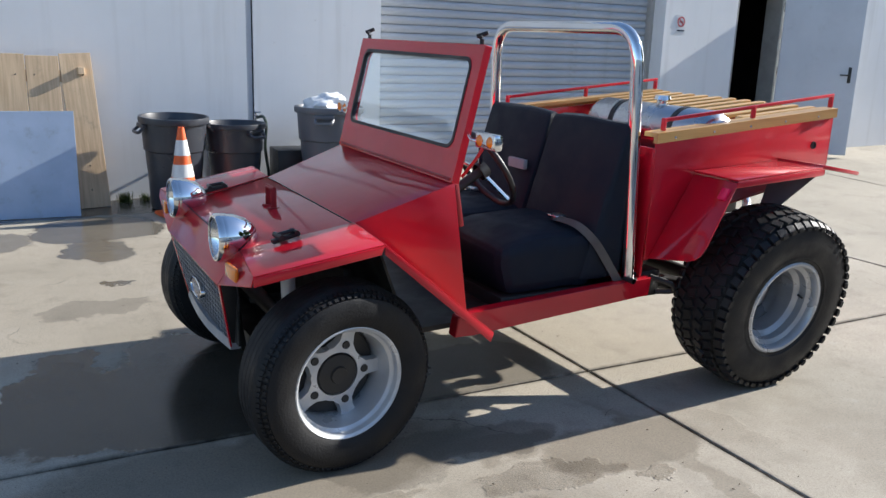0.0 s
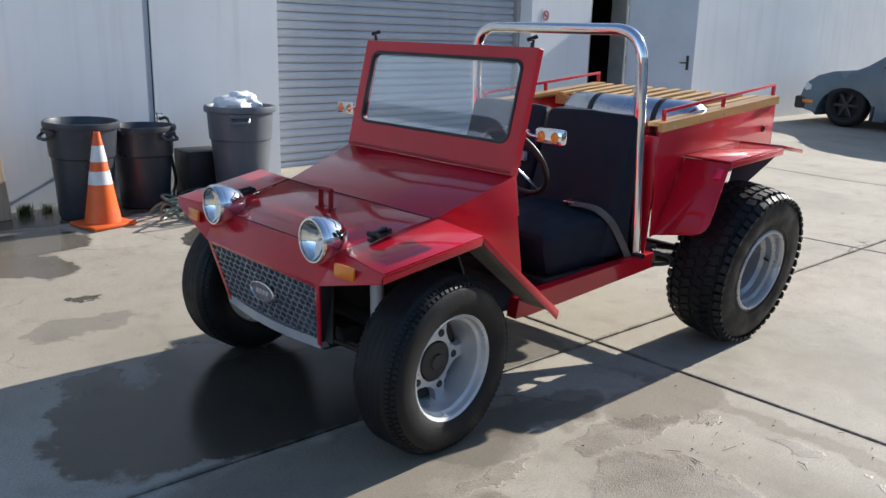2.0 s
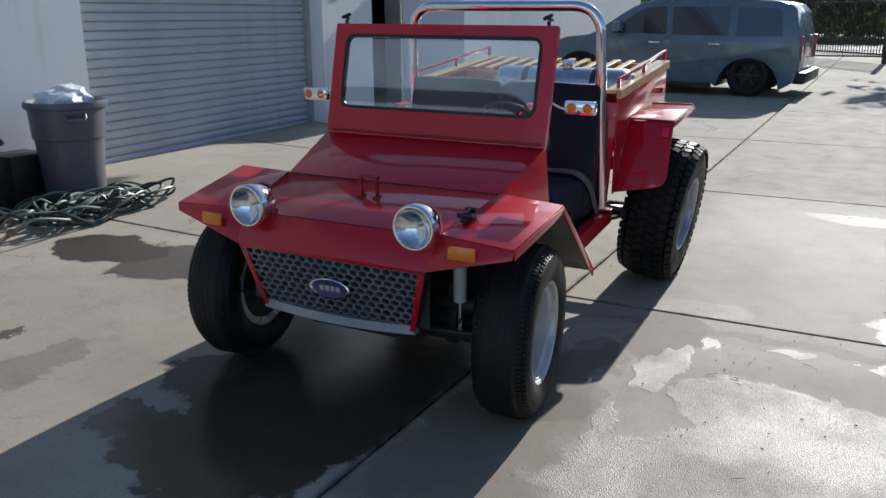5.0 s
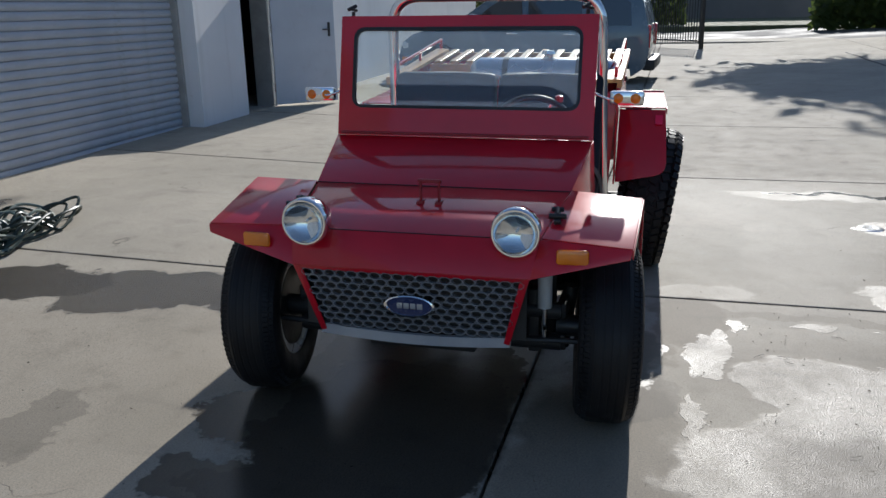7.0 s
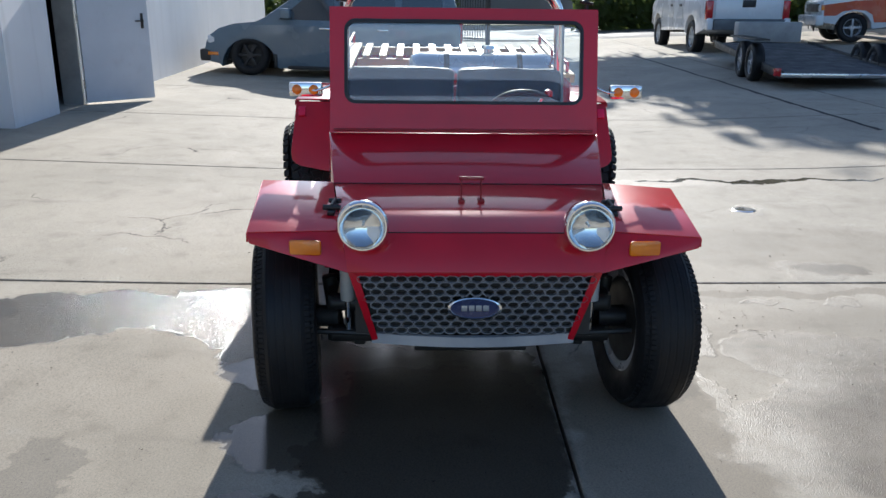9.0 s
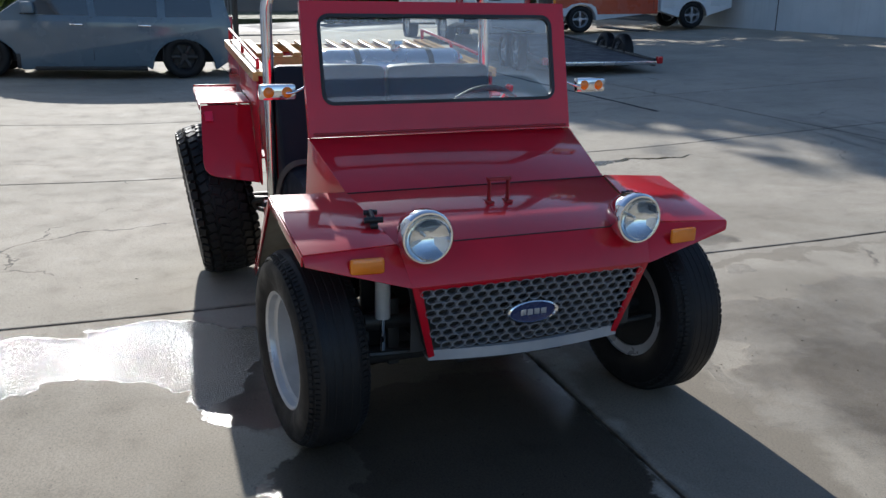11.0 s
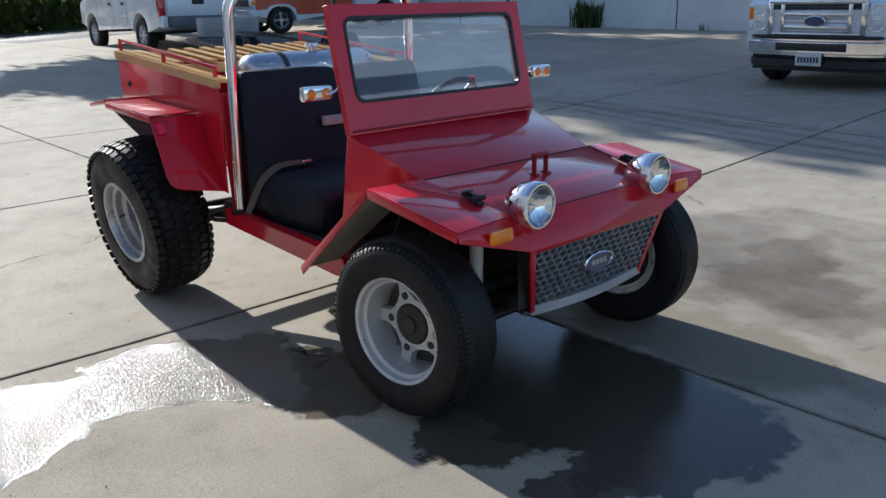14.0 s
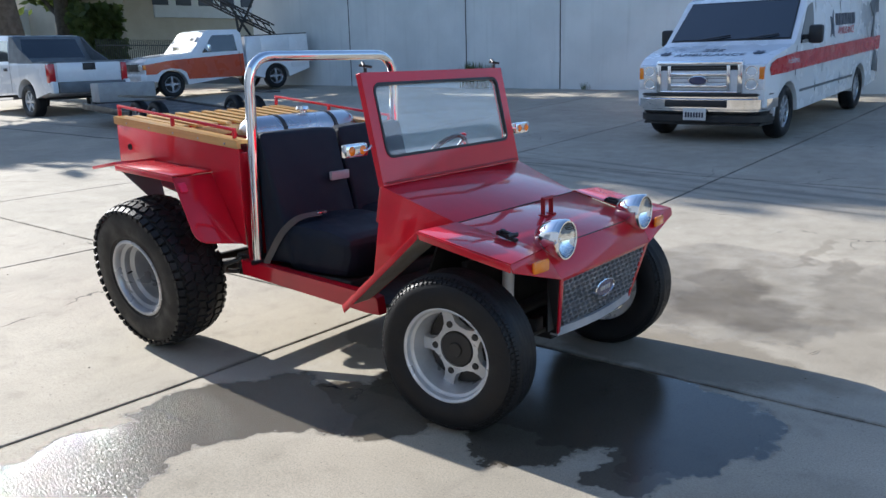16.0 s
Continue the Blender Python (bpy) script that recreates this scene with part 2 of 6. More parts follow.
    for c0, w0 in ((-1.62, 0.13), (-1.92, 0.16), (-1.35, 0.07), (-2.3, 0.08)):
        line = k.ramp(k.math("ABSOLUTE", k.math("SUBTRACT", across, c0)), w0, w0 * 0.1, 0.0, 0.62)
        track = line if track is None else k.math("MAXIMUM", track, line)
    col = k.mix(k.math("MULTIPLY", k.math("MULTIPLY", track, worn), reach), col, (0.07, 0.065, 0.06))
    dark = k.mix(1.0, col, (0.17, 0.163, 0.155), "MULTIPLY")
    col = k.mix(wet_shade, col, dark)
    # brushed finish, running across the lot
    brush = k.noise(k.vec("MULTIPLY", at, (90, 260, 1)), 1.0, 2, 0.5)
    height = k.math("ADD", k.math("MULTIPLY", brush, k.ramp(pale, 0, 1, 0.25, 1.4)), k.math("ADD", k.math("MULTIPLY", grit, 0.5), k.math("MULTIPLY", pale, k.math("MULTIPLY", k.noise(k.vec("MULTIPLY", at, (1.0, 1.6, 1)), 130, 2, 0.6), 2.0))))
    # pebbled grain standing out of the water film
    height = k.math("ADD", height, k.math("MULTIPLY", film, k.math("MULTIPLY", k.math("SUBTRACT", k.noise(k.vec("MULTIPLY", at, (1, 1.6, 1)), 80, 2, 0.6), 0.5), 4.4)))
    k.bump(k.math("MULTIPLY", height, k.math("ADD", k.math("ADD", k.ramp(wet_shade, 0.1, 0.9, 0.60, 0.5), k.math("MULTIPLY", film, 0.5)), k.math("MULTIPLY", seal, -0.2))), 0.5, 0.004)
    dry = k.ramp(where, 0.0, 1.0, k.ramp(mid, 0.3, 0.7, 0.80, 0.9), k.ramp(pale, 0.0, 1.0, 0.74, k.ramp(k.noise(at, 2.4, 5, 0.65), 0.35, 0.65, 0.44, 0.60)))
    return k.set(base=col, rough=k.ramp(wet_shade, 0.3, 0.74, dry, k.ramp(film, 0.3, 0.7, k.ramp(k.noise(at, 7, 5, 0.7), 0.35, 0.65, 0.09, 0.18), 0.10), False), spec=k.ramp(wet_shade, 0.0, 0.6, k.ramp(where, 0, 1, 0.2, k.ramp(pale, 0, 1, 0.24, 0.36)), k.ramp(film, 0, 0.8, 0.32, 0.5)))


def streaky(name, c1, c2, dark, rough):
    """Painted wall: broad tone, rain streaks and scuffs."""
    k = Net(name)
    at = k.obj()
    col = k.mix(k.ramp(k.noise(at, 0.8, 5), 0.3, 0.7), c1, c2)
    col = k.mix(k.ramp(k.noise(k.vec("MULTIPLY", at, (6, 6, 0.35)), 1, 5, 0.6), 0.5, 0.8, 0, 0.25), col, dark)
    col = k.mix(k.ramp(k.noise(at, 11, 5, 0.7), 0.66, 0.76, 0, 0.6), col, dark)
    k.bump(k.noise(at, 60, 4), 0.12, 0.006)
    return k.set(base=col, rough=rough)


def wood(name, c1, c2, long_axis=0, per_object=0.35, dirt=0.0, gloss=0.55):
    k = Net(name)
    at = k.obj()
    s = [22, 22, 22]
    s[long_axis] = 1.6
    r = k.n.new("ShaderNodeObjectInfo").outputs["Random"]
    moved = k.vec("ADD", at, k.vec("MULTIPLY", k.n.new("ShaderNodeObjectInfo").outputs["Location"], (3.1, 3.1, 3.1)))
    grain = k.noise(k.vec("MULTIPLY", moved, tuple(s)), 1.5, 6, 0.65)
    col = k.mix(k.ramp(grain, 0.3, 0.72), c1, c2)
    col = k.mix(k.math("MULTIPLY", r, per_object), col, tuple(v * 0.5 for v in c1))
    if dirt:
        col = k.mix(k.ramp(k.noise(at, 5, 6, 0.7), 0.55, 0.75, 0, dirt), col, (0.10, 0.085, 0.07))
    k.bump(grain, 0.25, 0.003)
    return k.set(base=col, rough=gloss)


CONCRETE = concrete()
JOINT = mat("joint_filler", (0.035, 0.032, 0.028), rough=0.9)
WALL = streaky("wall_paint", (0.80, 0.81, 0.82), (0.73, 0.745, 0.76), (0.44, 0.43, 0.40), 0.7)
FENCE_WALL = streaky("block_wall_paint", (0.70, 0.71, 0.69), (0.60, 0.615, 0.60), (0.34, 0.35, 0.31), 0.75)
SHUTTER = mat("shutter_paint", (0.50, 0.53, 0.575), (0.43, 0.46, 0.505), 0.62, 0.0, 1.5, 60, 0.03, dirt=0.3, spec=0.25)
# near-black wall colour stands for the shade inside the room
DARK = mat("painted_room_shade", (0.07, 0.07, 0.072), rough=0.8)
STEEL_DOOR = mat("door_paint", (0.58, 0.61, 0.66), (0.53, 0.56, 0.61), 0.45, scale=2, dirt=0.12)
FRAME = mat("frame_metal", (0.42, 0.42, 0.40), rough=0.45, metal=0.3)


def brushed_paint():
    """Glossy hand-applied red enamel: slightly wavy, with faint runs, dust and rubbed spots."""
    k = Net("red_paint")
    at = k.obj()
    big, mid, fine = k.noise(at, 3.0), k.noise(at, 17, 5, 0.65), k.noise(at, 170, 3)
    col = k.mix(k.ramp(big, 0.32, 0.68), (0.56, 0.004, 0.019), (0.47, 0.0035, 0.016))
    col = k.mix(k.ramp(mid, 0.62, 0.82, 0, 0.25), col, (0.28, 0.004, 0.010))
    col = k.mix(k.ramp(fine, 0.68, 0.78, 0, 0.25), col, (0.20, 0.03, 0.03))
    wave = k.math("ADD", k.math("MULTIPLY", k.noise(at, 7, 2), 4.0), k.math("ADD", k.math("MULTIPLY", mid, 0.8), k.math("MULTIPLY", fine, 0.10)))
    k.bump(wave, 0.09, 0.004)
    return k.set(base=col, rough=0.42, spec=0.16, coat=0.95, coat_rough=k.ramp(big, 0.35, 0.7, 0.05, 0.10))


RED = brushed_paint()
RED_IN = mat("red_primer", (0.34, 0.012, 0.018), rough=0.5)
REFLECTOR = mat("lamp_reflector", (0.88, 0.88, 0.87), (0.80, 0.79, 0.76), 0.06, 1.0, 30, 60, 0.10, vary=0.03)
CHROME = mat("chrome", (0.86, 0.86, 0.86), (0.80, 0.80, 0.80), 0.06, 1.0, 4, 40, 0.01, vary=0.03)
STEEL = mat("brushed_steel", (0.62, 0.63, 0.65), (0.52, 0.53, 0.56), 0.25, 1.0, 3, 50, 0.03, vary=0.08)
RUBBER = mat("tyre_rubber", (0.008, 0.008, 0.009), (0.013, 0.013, 0.014), 0.56, scale=9, fine=120, bump=0.3, vary=0.15, dirt=0.015, spec=0.32)
BLACK = mat("black_metal", (0.018, 0.018, 0.018), (0.03, 0.028, 0.026), 0.5, scale=8, bump=0.1)
GASKET = mat("black_gasket", (0.015, 0.015, 0.016), rough=0.45)
VINYL = mat("seat_vinyl", (0.005, 0.010, 0.019), (0.008, 0.014, 0.025), 0.62, scale=7, fine=300, bump=0.15, spec=0.26)
WEBBING = mat("belt_webbing", (0.13, 0.115, 0.10), (0.09, 0.08, 0.07), 0.8, fine=250, bump=0.3)
ALLOY = mat("cast_alloy", (0.68, 0.69, 0.70), (0.54, 0.55, 0.56), 0.36, 0.45, 8, 120, 0.08)
RIM_GREY = mat("rim_grey", (0.50, 0.51, 0.53), (0.38, 0.39, 0.41), 0.32, 0.45, 6, 80, 0.05)
GRILLE = mat("grille_plastic", (0.30, 0.31, 0.33), (0.24, 0.25, 0.27), 0.42, 0.2, 6)
UNDERSIDE = mat("dusty_underside", (0.36, 0.33, 0.27), (0.24, 0.22, 0.18), 0.8, scale=6, dirt=0.4)
DAM_GREY = mat("air_dam_paint", (0.40, 0.41, 0.43), (0.32, 0.33, 0.35), 0.45, 0.2, 6)
AMBER = mat("amber_lens", (0.93, 0.26, 0.008), (0.78, 0.19, 0.006), 0.15, coat=0.6, bump=0.02)
RED_LENS = mat("red_lens", (0.55, 0.01, 0.015), rough=0.15, coat=0.6)
WOOD = wood("varnished_wood", (0.72, 0.44, 0.16), (0.54, 0.30, 0.095), 0, gloss=0.3)
TAG = mat("cloth_tag", (0.42, 0.42, 0.42), (0.34, 0.34, 0.35), 0.8)
RED_REFLECTOR = mat("reflector_red", (0.90, 0.02, 0.10), (0.80, 0.015, 0.08), 0.2, fine=200, bump=0.2)
CLEAR = glass("clear_glass", dusty=0.055)
LAMP_GLASS = glass("lamp_glass", (0.95, 0.97, 0.98), dusty=0.02)
PINE = wood("rough_pine", (0.78, 0.58, 0.37), (0.56, 0.39, 0.23), 2, 0.22, 0.35)
BIN = mat("bin_plastic", (0.042, 0.047, 0.060), (0.030, 0.034, 0.045), 0.38, scale=3, dirt=0.3)
BIN_GREY = mat("grey_bin_plastic", (0.13, 0.14, 0.16), (0.10, 0.11, 0.13), 0.42, scale=3, dirt=0.3)
ORANGE = mat("cone_orange", (0.85, 0.14, 0.02), (0.72, 0.11, 0.02), 0.45, dirt=0.25)
REFLECT = mat("reflective_sleeve", (0.78, 0.78, 0.77), (0.68, 0.68, 0.67), 0.35, dirt=0.2)
BAG = mat("white_bag", (0.85, 0.85, 0.85), (0.75, 0.76, 0.78), 0.35, scale=12)
HOSE = mat("green_hose", (0.012, 0.026, 0.020), (0.022, 0.042, 0.032), 0.35)
HOSE_PALE = mat("pale_hose", (0.20, 0.24, 0.20), (0.14, 0.18, 0.15), 0.4)
# colour taken darker and bluer to hold the shadow on the sheet
SHEET = mat("painted_sheet", (0.44, 0.53, 0.68), (0.37, 0.46, 0.60), 0.5, scale=3, dirt=0.3)
WHITE = mat("white_paint", (0.78, 0.79, 0.80), (0.74, 0.75, 0.76), 0.25, scale=2, coat=0.4, bump=0.01)
# near black: the wheel arch's shade is put into the rim colour
DARK_RIM = mat("shaded_rim", (0.035, 0.035, 0.037), (0.025, 0.025, 0.027), 0.4, 0.4, 8)
SUV_PAINT = mat("dark_green_grey_paint", (0.13, 0.18, 0.22), (0.11, 0.155, 0.195), 0.22, scale=2, coat=0.5, bump=0.01, dirt=0.1)
ORANGE_PAINT = mat("orange_red_paint", (0.55, 0.07, 0.02), (0.46, 0.055, 0.018), 0.3, scale=2, coat=0.3, bump=0.01)
STRIPE = mat("red_stripe", (0.55, 0.02, 0.025), rough=0.3)
CAR_GLASS = mat("tinted_car_glass", (0.012, 0.017, 0.024), (0.02, 0.027, 0.036), 0.06, scale=1, bump=0.0, coat=1.0, vary=0.02)
BLACK_TRIM = mat("black_trim", (0.02, 0.02, 0.021), rough=0.5)
GREY_TRIM = mat("grey_cladding", (0.14, 0.15, 0.16), rough=0.55)
LAMP = mat("headlamp_lens", (0.80, 0.82, 0.83), (0.66, 0.68, 0.70), 0.15, 0.15, 14, coat=0.8)
INK = mat("dark_blue_ink", (0.03, 0.04, 0.07), rough=0.4)
PLATE = mat("plate_white", (0.7, 0.7, 0.68), rough=0.4)
BLUE = mat("emblem_blue", (0.02, 0.035, 0.12), rough=0.25, coat=0.5)


def foliage():
    """Leaves that let some of the sun through."""
    k = Net("leaves")
    col = k.mix(k.ramp(k.noise(k.obj(), 1.5, 5), 0.3, 0.7), (0.060, 0.090, 0.026), (0.095, 0.12, 0.04))
    k.set(base=col, rough=0.5, spec=0.3)
    thin = k.n.new("ShaderNodeBsdfTranslucent")
    k.put(thin.inputs[0], k.mix(0.5, col, (0.16, 0.22, 0.05)))
    both = k.n.new("ShaderNodeMixShader")
    both.inputs[0].default_value = 0.45
    k.l.new(k.p.outputs[0], both.inputs[1])
    k.l.new(thin.outputs[0], both.inputs[2])
    k.l.new(both.outputs[0], k.n["Material Output"].inputs[0])
    return k.m


LEAF = foliage()
BARK = mat("bark", (0.11, 0.09, 0.07), (0.07, 0.055, 0.045), 0.9, scale=6, fine=30, bump=0.6)


# ---- mesh helpers ----
def box(bm, x0, x1, y0, y1, z0, z1, bevel=0.0, m=None):
    made = bmesh.ops.create_cube(bm, size=1.0)["verts"]
    for v in made:
        v.co = Vector((x0 + (v.co.x + 0.5) * (x1 - x0), y0 + (v.co.y + 0.5) * (y1 - y0), z0 + (v.co.z + 0.5) * (z1 - z0)))
    if bevel:
        edges = list({e for v in made for e in v.link_edges})
        made = [v for v in bmesh.ops.bevel(bm, geom=edges, offset=bevel, segments=2, affect="EDGES", profile=0.5)["verts"]]
    if m is not None:
        bmesh.ops.transform(bm, matrix=m, verts=list({v for v in made if v.is_valid}))
    return made


def plate(bm, pts, thick, bevel=0.0):
    """A flat sheet through pts, thickened against its normal."""
    vs = [bm.verts.new(p) for p in pts]
    f = bm.faces.new(vs)
    f.normal_update()
    n = f.normal.copy()
    out = bmesh.ops.extrude_face_region(bm, geom=[f])
    new_v = [g for g in out["geom"] if isinstance(g, bmesh.types.BMVert)]
    bmesh.ops.translate(bm, vec=n * -thick, verts=new_v)
    if bevel:
        es = list({e for v in vs + new_v for e in v.link_edges})
        bmesh.ops.bevel(bm, geom=es, offset=bevel, segments=2, affect="EDGES", profile=0.5)


def prism(bm, pts, axis, a, b):
    """Extrudes the outline pts (two coordinates each) along the axis from a to b."""
    def at(p, w):
        c = list(p)
        c.insert(axis, w)
        return c
    lo, hi = [bm.verts.new(at(p, a)) for p in pts], [bm.verts.new(at(p, b)) for p in pts]
    n = len(pts)
    bm.faces.new(lo), bm.faces.new(hi)
    for i in range(n):
        bm.faces.new((lo[i], lo[(i + 1) % n], hi[(i + 1) % n], hi[i]))


def tube(bm, pts, r, segs=10, cap=True, closed=False):
    """A round bar along pts."""
    pts = [Vector(p) for p in pts]
    rings, n = [], len(pts)
    up = None
    for i, p in enumerate(pts):
        d = ((pts[(i + 1) % n] if closed or i < n - 1 else p) - (pts[i - 1] if closed or i else p)).normalized()
        if up is None:
            up = d.orthogonal().normalized()
        up = (up - d * up.dot(d)).normalized()
        side = d.cross(up)
        rr = r[i] if isinstance(r, (list, tuple)) else r
        rings.append([bm.verts.new(p + (up * math.cos(t) + side * math.sin(t)) * rr) for t in (2 * math.pi * k / segs for k in range(segs))])
    for i in range(n if closed else n - 1):
        a, b = rings[i], rings[(i + 1) % n]
        for k in range(segs):
            bm.faces.new((a[k], a[(k + 1) % segs], b[(k + 1) % segs], b[k]))
    if cap and not closed:
        bm.faces.new(rings[0][::-1]), bm.faces.new(rings[-1])


def lathe(bm, profile, segs=32, m=None, closed=False):
    """Turns the profile (radius, height) about z; m then places it."""
    m = m or Matrix.Identity(4)
    rings = []
    for r, h in profile:
        if r < 1e-5:
            rings.append([bm.verts.new(m @ Vector((0, 0, h)))])
        else:
            rings.append([bm.verts.new(m @ Vector((r * math.cos(t), r * math.sin(t), h))) for t in (2 * math.pi * k / segs for k in range(segs))])
    pairs = list(zip(rings, rings[1:])) + ([(rings[-1], rings[0])] if closed else [])
    for a, b in pairs:
        for k in range(segs):
            q = [a[k % len(a)], a[(k + 1) % len(a)], b[(k + 1) % len(b)], b[k % len(b)]]
            q = list(dict.fromkeys(q))
            if len(q) > 2:
                bm.faces.new(q)


def fillet(pts, r, steps=6):
    """Rounds the inner corners of a polyline."""
    pts = [Vector(p) for p in pts]
    out = [pts[0]]
    for a, b, c in zip(pts, pts[1:], pts[2:]):
        p, q = b + (a - b).normalized() * r, b + (c - b).normalized() * r
        out += [p.lerp(b, t).lerp(b.lerp(q, t), t) for t in (i / steps for i in range(steps + 1))]
    return out + [pts[-1]]


def spline(pts, steps=8, closed=False):
    pts = [Vector(p) for p in pts]
    n, out = len(pts), []
    for i in range(n if closed else n - 1):
        g = (lambda j: pts[j % n]) if closed else (lambda j: pts[min(max(j, 0), n - 1)])
        a, b, c, d = g(i - 1), g(i), g(i + 1), g(i + 2)
        for s in range(steps):
            t = s / steps
            out.append(0.5 * (2 * b + (c - a) * t + (2 * a - 5 * b + 4 * c - d) * t * t + (3 * b - a - 3 * c + d) * t ** 3))
    return out if closed else out + [pts[-1]]


def finish(name, bm, material, smooth=False):
    bmesh.ops.recalc_face_normals(bm, faces=bm.faces)
    me = bpy.data.meshes.new(name)
    bm.to_mesh(me)
    bm.free()
    me.materials.append(material)
    if smooth:
        me.polygons.foreach_set("use_smooth", [True] * len(me.polygons))
        me.set_sharp_from_angle(angle=radians(38))
    return me


def part(name, bm, material, parent, label="", smooth=True, m=None):
    ob = new(name, finish(name, bm, material, smooth))
    ob.parent = parent
    if m is not None:
        ob.matrix_basis = m
    if label:
        tagged(ob, label)
    return ob


def thing(name, m, label, category, group="", kind=""):
    ob = new(name)
    ob.empty_display_size = 0.1
    ob.matrix_basis = m
    return tagged(ob, label, category, group, kind)


def solid(name, bm, material, label, category, m=None, smooth=True, group="", kind=""):
    ob = new(name, finish(name, bm, material, smooth))
    if m is not None:
        ob.matrix_basis = m
    return tagged(ob, label, category, group, kind)


def B():
    return bmesh.new()


def ribbon(bm, pts, across, w, t=0.003):
    """A flat strap along pts; across gives its width's direction."""
    across = Vector(across).normalized() * (w / 2)
    pts = [Vector(p) for p in pts]
    rows = []
    for i, p in enumerate(pts):
        d = (pts[min(i + 1, len(pts) - 1)] - pts[max(i - 1, 0)]).normalized()
        n = d.cross(across).normalized() * t
        rows.append([bm.verts.new(q) for q in (p - across, p + across, p + across + n, p - across + n)])
    for a, b in zip(rows, rows[1:]):
        for k in range(4):
            bm.faces.new((a[k], a[(k + 1) % 4], b[(k + 1) % 4], b[k]))
    bm.faces.new(rows[0]), bm.faces.new(rows[-1])


def rounded(x0, x1, y0, y1, r, n=6):
    out = []
    for cx, cy, a in ((x1 - r, y1 - r, 0), (x0 + r, y1 - r, 90), (x0 + r, y0 + r, 180), (x1 - r, y0 + r, 270)):
        out += [(cx + r * math.cos(radians(a + 90 * i / n)), cy + r * math.sin(radians(a + 90 * i / n))) for i in range(n + 1)]
    return out


def ring(bm, outer, inner, m, depth):
    """A flat frame between two outlines with the same number of points; m maps (u, v, depth) to space."""
    n = len(outer)
    rows = [[bm.verts.new(m @ Vector((*p, d))) for p in o] for o, d in ((outer, 0), (outer, depth), (inner, depth), (inner, 0))]
    for a, b in zip(rows, rows[1:] + rows[:1]):
        for k in range(n):
            bm.faces.new((a[k], a[(k + 1) % n], b[(k + 1) % n], b[k]))


# ---- the paved lot ----
ground = B()
xs = [-60, -14] + [-13 + i for i in range(42)] + [32, 40, 70, 160]
ys = [-160, -60, -30, -22, -16] + [-14 + 0.5 * i for i in range(50)] + [14, 30, 160]
grid = [[ground.verts.new((x, y, slope(x, y) - 0.06)) for y in ys] for x in xs]
for i in range(len(xs) - 1):
    for j in range(len(ys) - 1):
        ground.faces.new((grid[i][j], grid[i + 1][j], grid[i + 1][j + 1], grid[i][j + 1]))
ASPHALT = mat("asphalt", (0.075, 0.072, 0.068), (0.055, 0.053, 0.05), 0.8, scale=0.6, fine=60, bump=0.4)
solid("ground", ground, ASPHALT, "dark asphalt ground under and around the paved lot", "ground", kind="structure")


def slab(x0, x1, y0, y1):
    bm = B()
    g, b = 0.0065, 0.006
    nx, ny = max(2, round((x1 - x0) / 0.6)), max(2, round((y1 - y0) / 0.5))
    xx = [x0 + g, x0 + g, x0 + g + b] + [x0 + (x1 - x0) * i / nx for i in range(1, nx)] + [x1 - g - b, x1 - g, x1 - g]
    yy = [y0 + g, y0 + g, y0 + g + b] + [y0 + (y1 - y0) * i / ny for i in range(1, ny)] + [y1 - g - b, y1 - g, y1 - g]
    rows = []
    for i, x in enumerate(xx):
        ei = min(i, len(xx) - 1 - i)
        rows.append([bm.verts.new((x, y, slope(x, y) - max((0.05, 0.003, 0)[min(ei, 2)], (0.05, 0.003, 0)[min(j, len(yy) - 1 - j, 2)]))) for j, y in enumerate(yy)])
    for p, q in zip(rows, rows[1:]):
        for j in range(len(yy) - 1):
            bm.faces.new((p[j], q[j], q[j + 1], p[j + 1]))
    return bm


lot = thing("pavement", pose(0, 0, 0), "worn light grey concrete slab paving with damp stains", "pavement", kind="structure")
SX = [-14, -10.7, -7.4, -4.1, -0.85, 2.225, 5.35, 8.45, 11.6, 14.7, 17.8, 20.9, 24.0, 27.0]
SY = [-12.75, -8.2, -2.65, 2.83, 8.9]
for xa, xb in zip(SX, SX[1:]):
    for ya, yb in zip(SY, SY[1:]):
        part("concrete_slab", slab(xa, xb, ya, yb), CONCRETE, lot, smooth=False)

# ---- the building ----
BM = pose(3.26, 7.69, 0, 0, 0, 1.8)


def wall_piece(name, x0, x1, z0, z1, y0=0.0, y1=0.3, material=None, label="white painted stucco building wall, scuffed and streaked"):
    bm = B()
    box(bm, x0, x1, y0, y1, z0, z1)
    return solid(name, bm, material or WALL, label, "wall", BM, False, kind="structure")


wall_piece("wall_west", -14, -1.335, -0.02, 5.2)
wall_piece("wall_panel", -1.27, 0.0, -0.02, 5.2)
wall_piece("wall_pier", 3.70, 4.90, -0.02, 5.2)
wall_piece("wall_east", 5.80, 20.5, -0.02, 5.2)
wall_piece("wall_lintel_1", 0.0, 3.70, 3.7, 5.2)
wall_piece("wall_lintel_2", 4.90, 5.80, 2.29, 5.2)
wall_piece("wall_joint", -1.335, -1.284, -0.02, 5.2, 0.010, 0.29, SHUTTER, "grey recessed strip beside the joint of the white wall")
wall_piece("wall_joint_gap", -1.284, -1.27, -0.02, 5.2, 0.018, 0.29, JOINT, "dark vertical joint in the white wall")
wall_piece("wall_room_back", 3.9, 9.0, -0.02, 5.2, 4.0, 4.2, DARK, "room wall behind the doorway with its shade painted dark")
wall_piece("wall_room_side_1", 3.75, 3.9, -0.02, 5.2, 0.45, 4.2, DARK, "room wall behind the doorway with its shade painted dark")
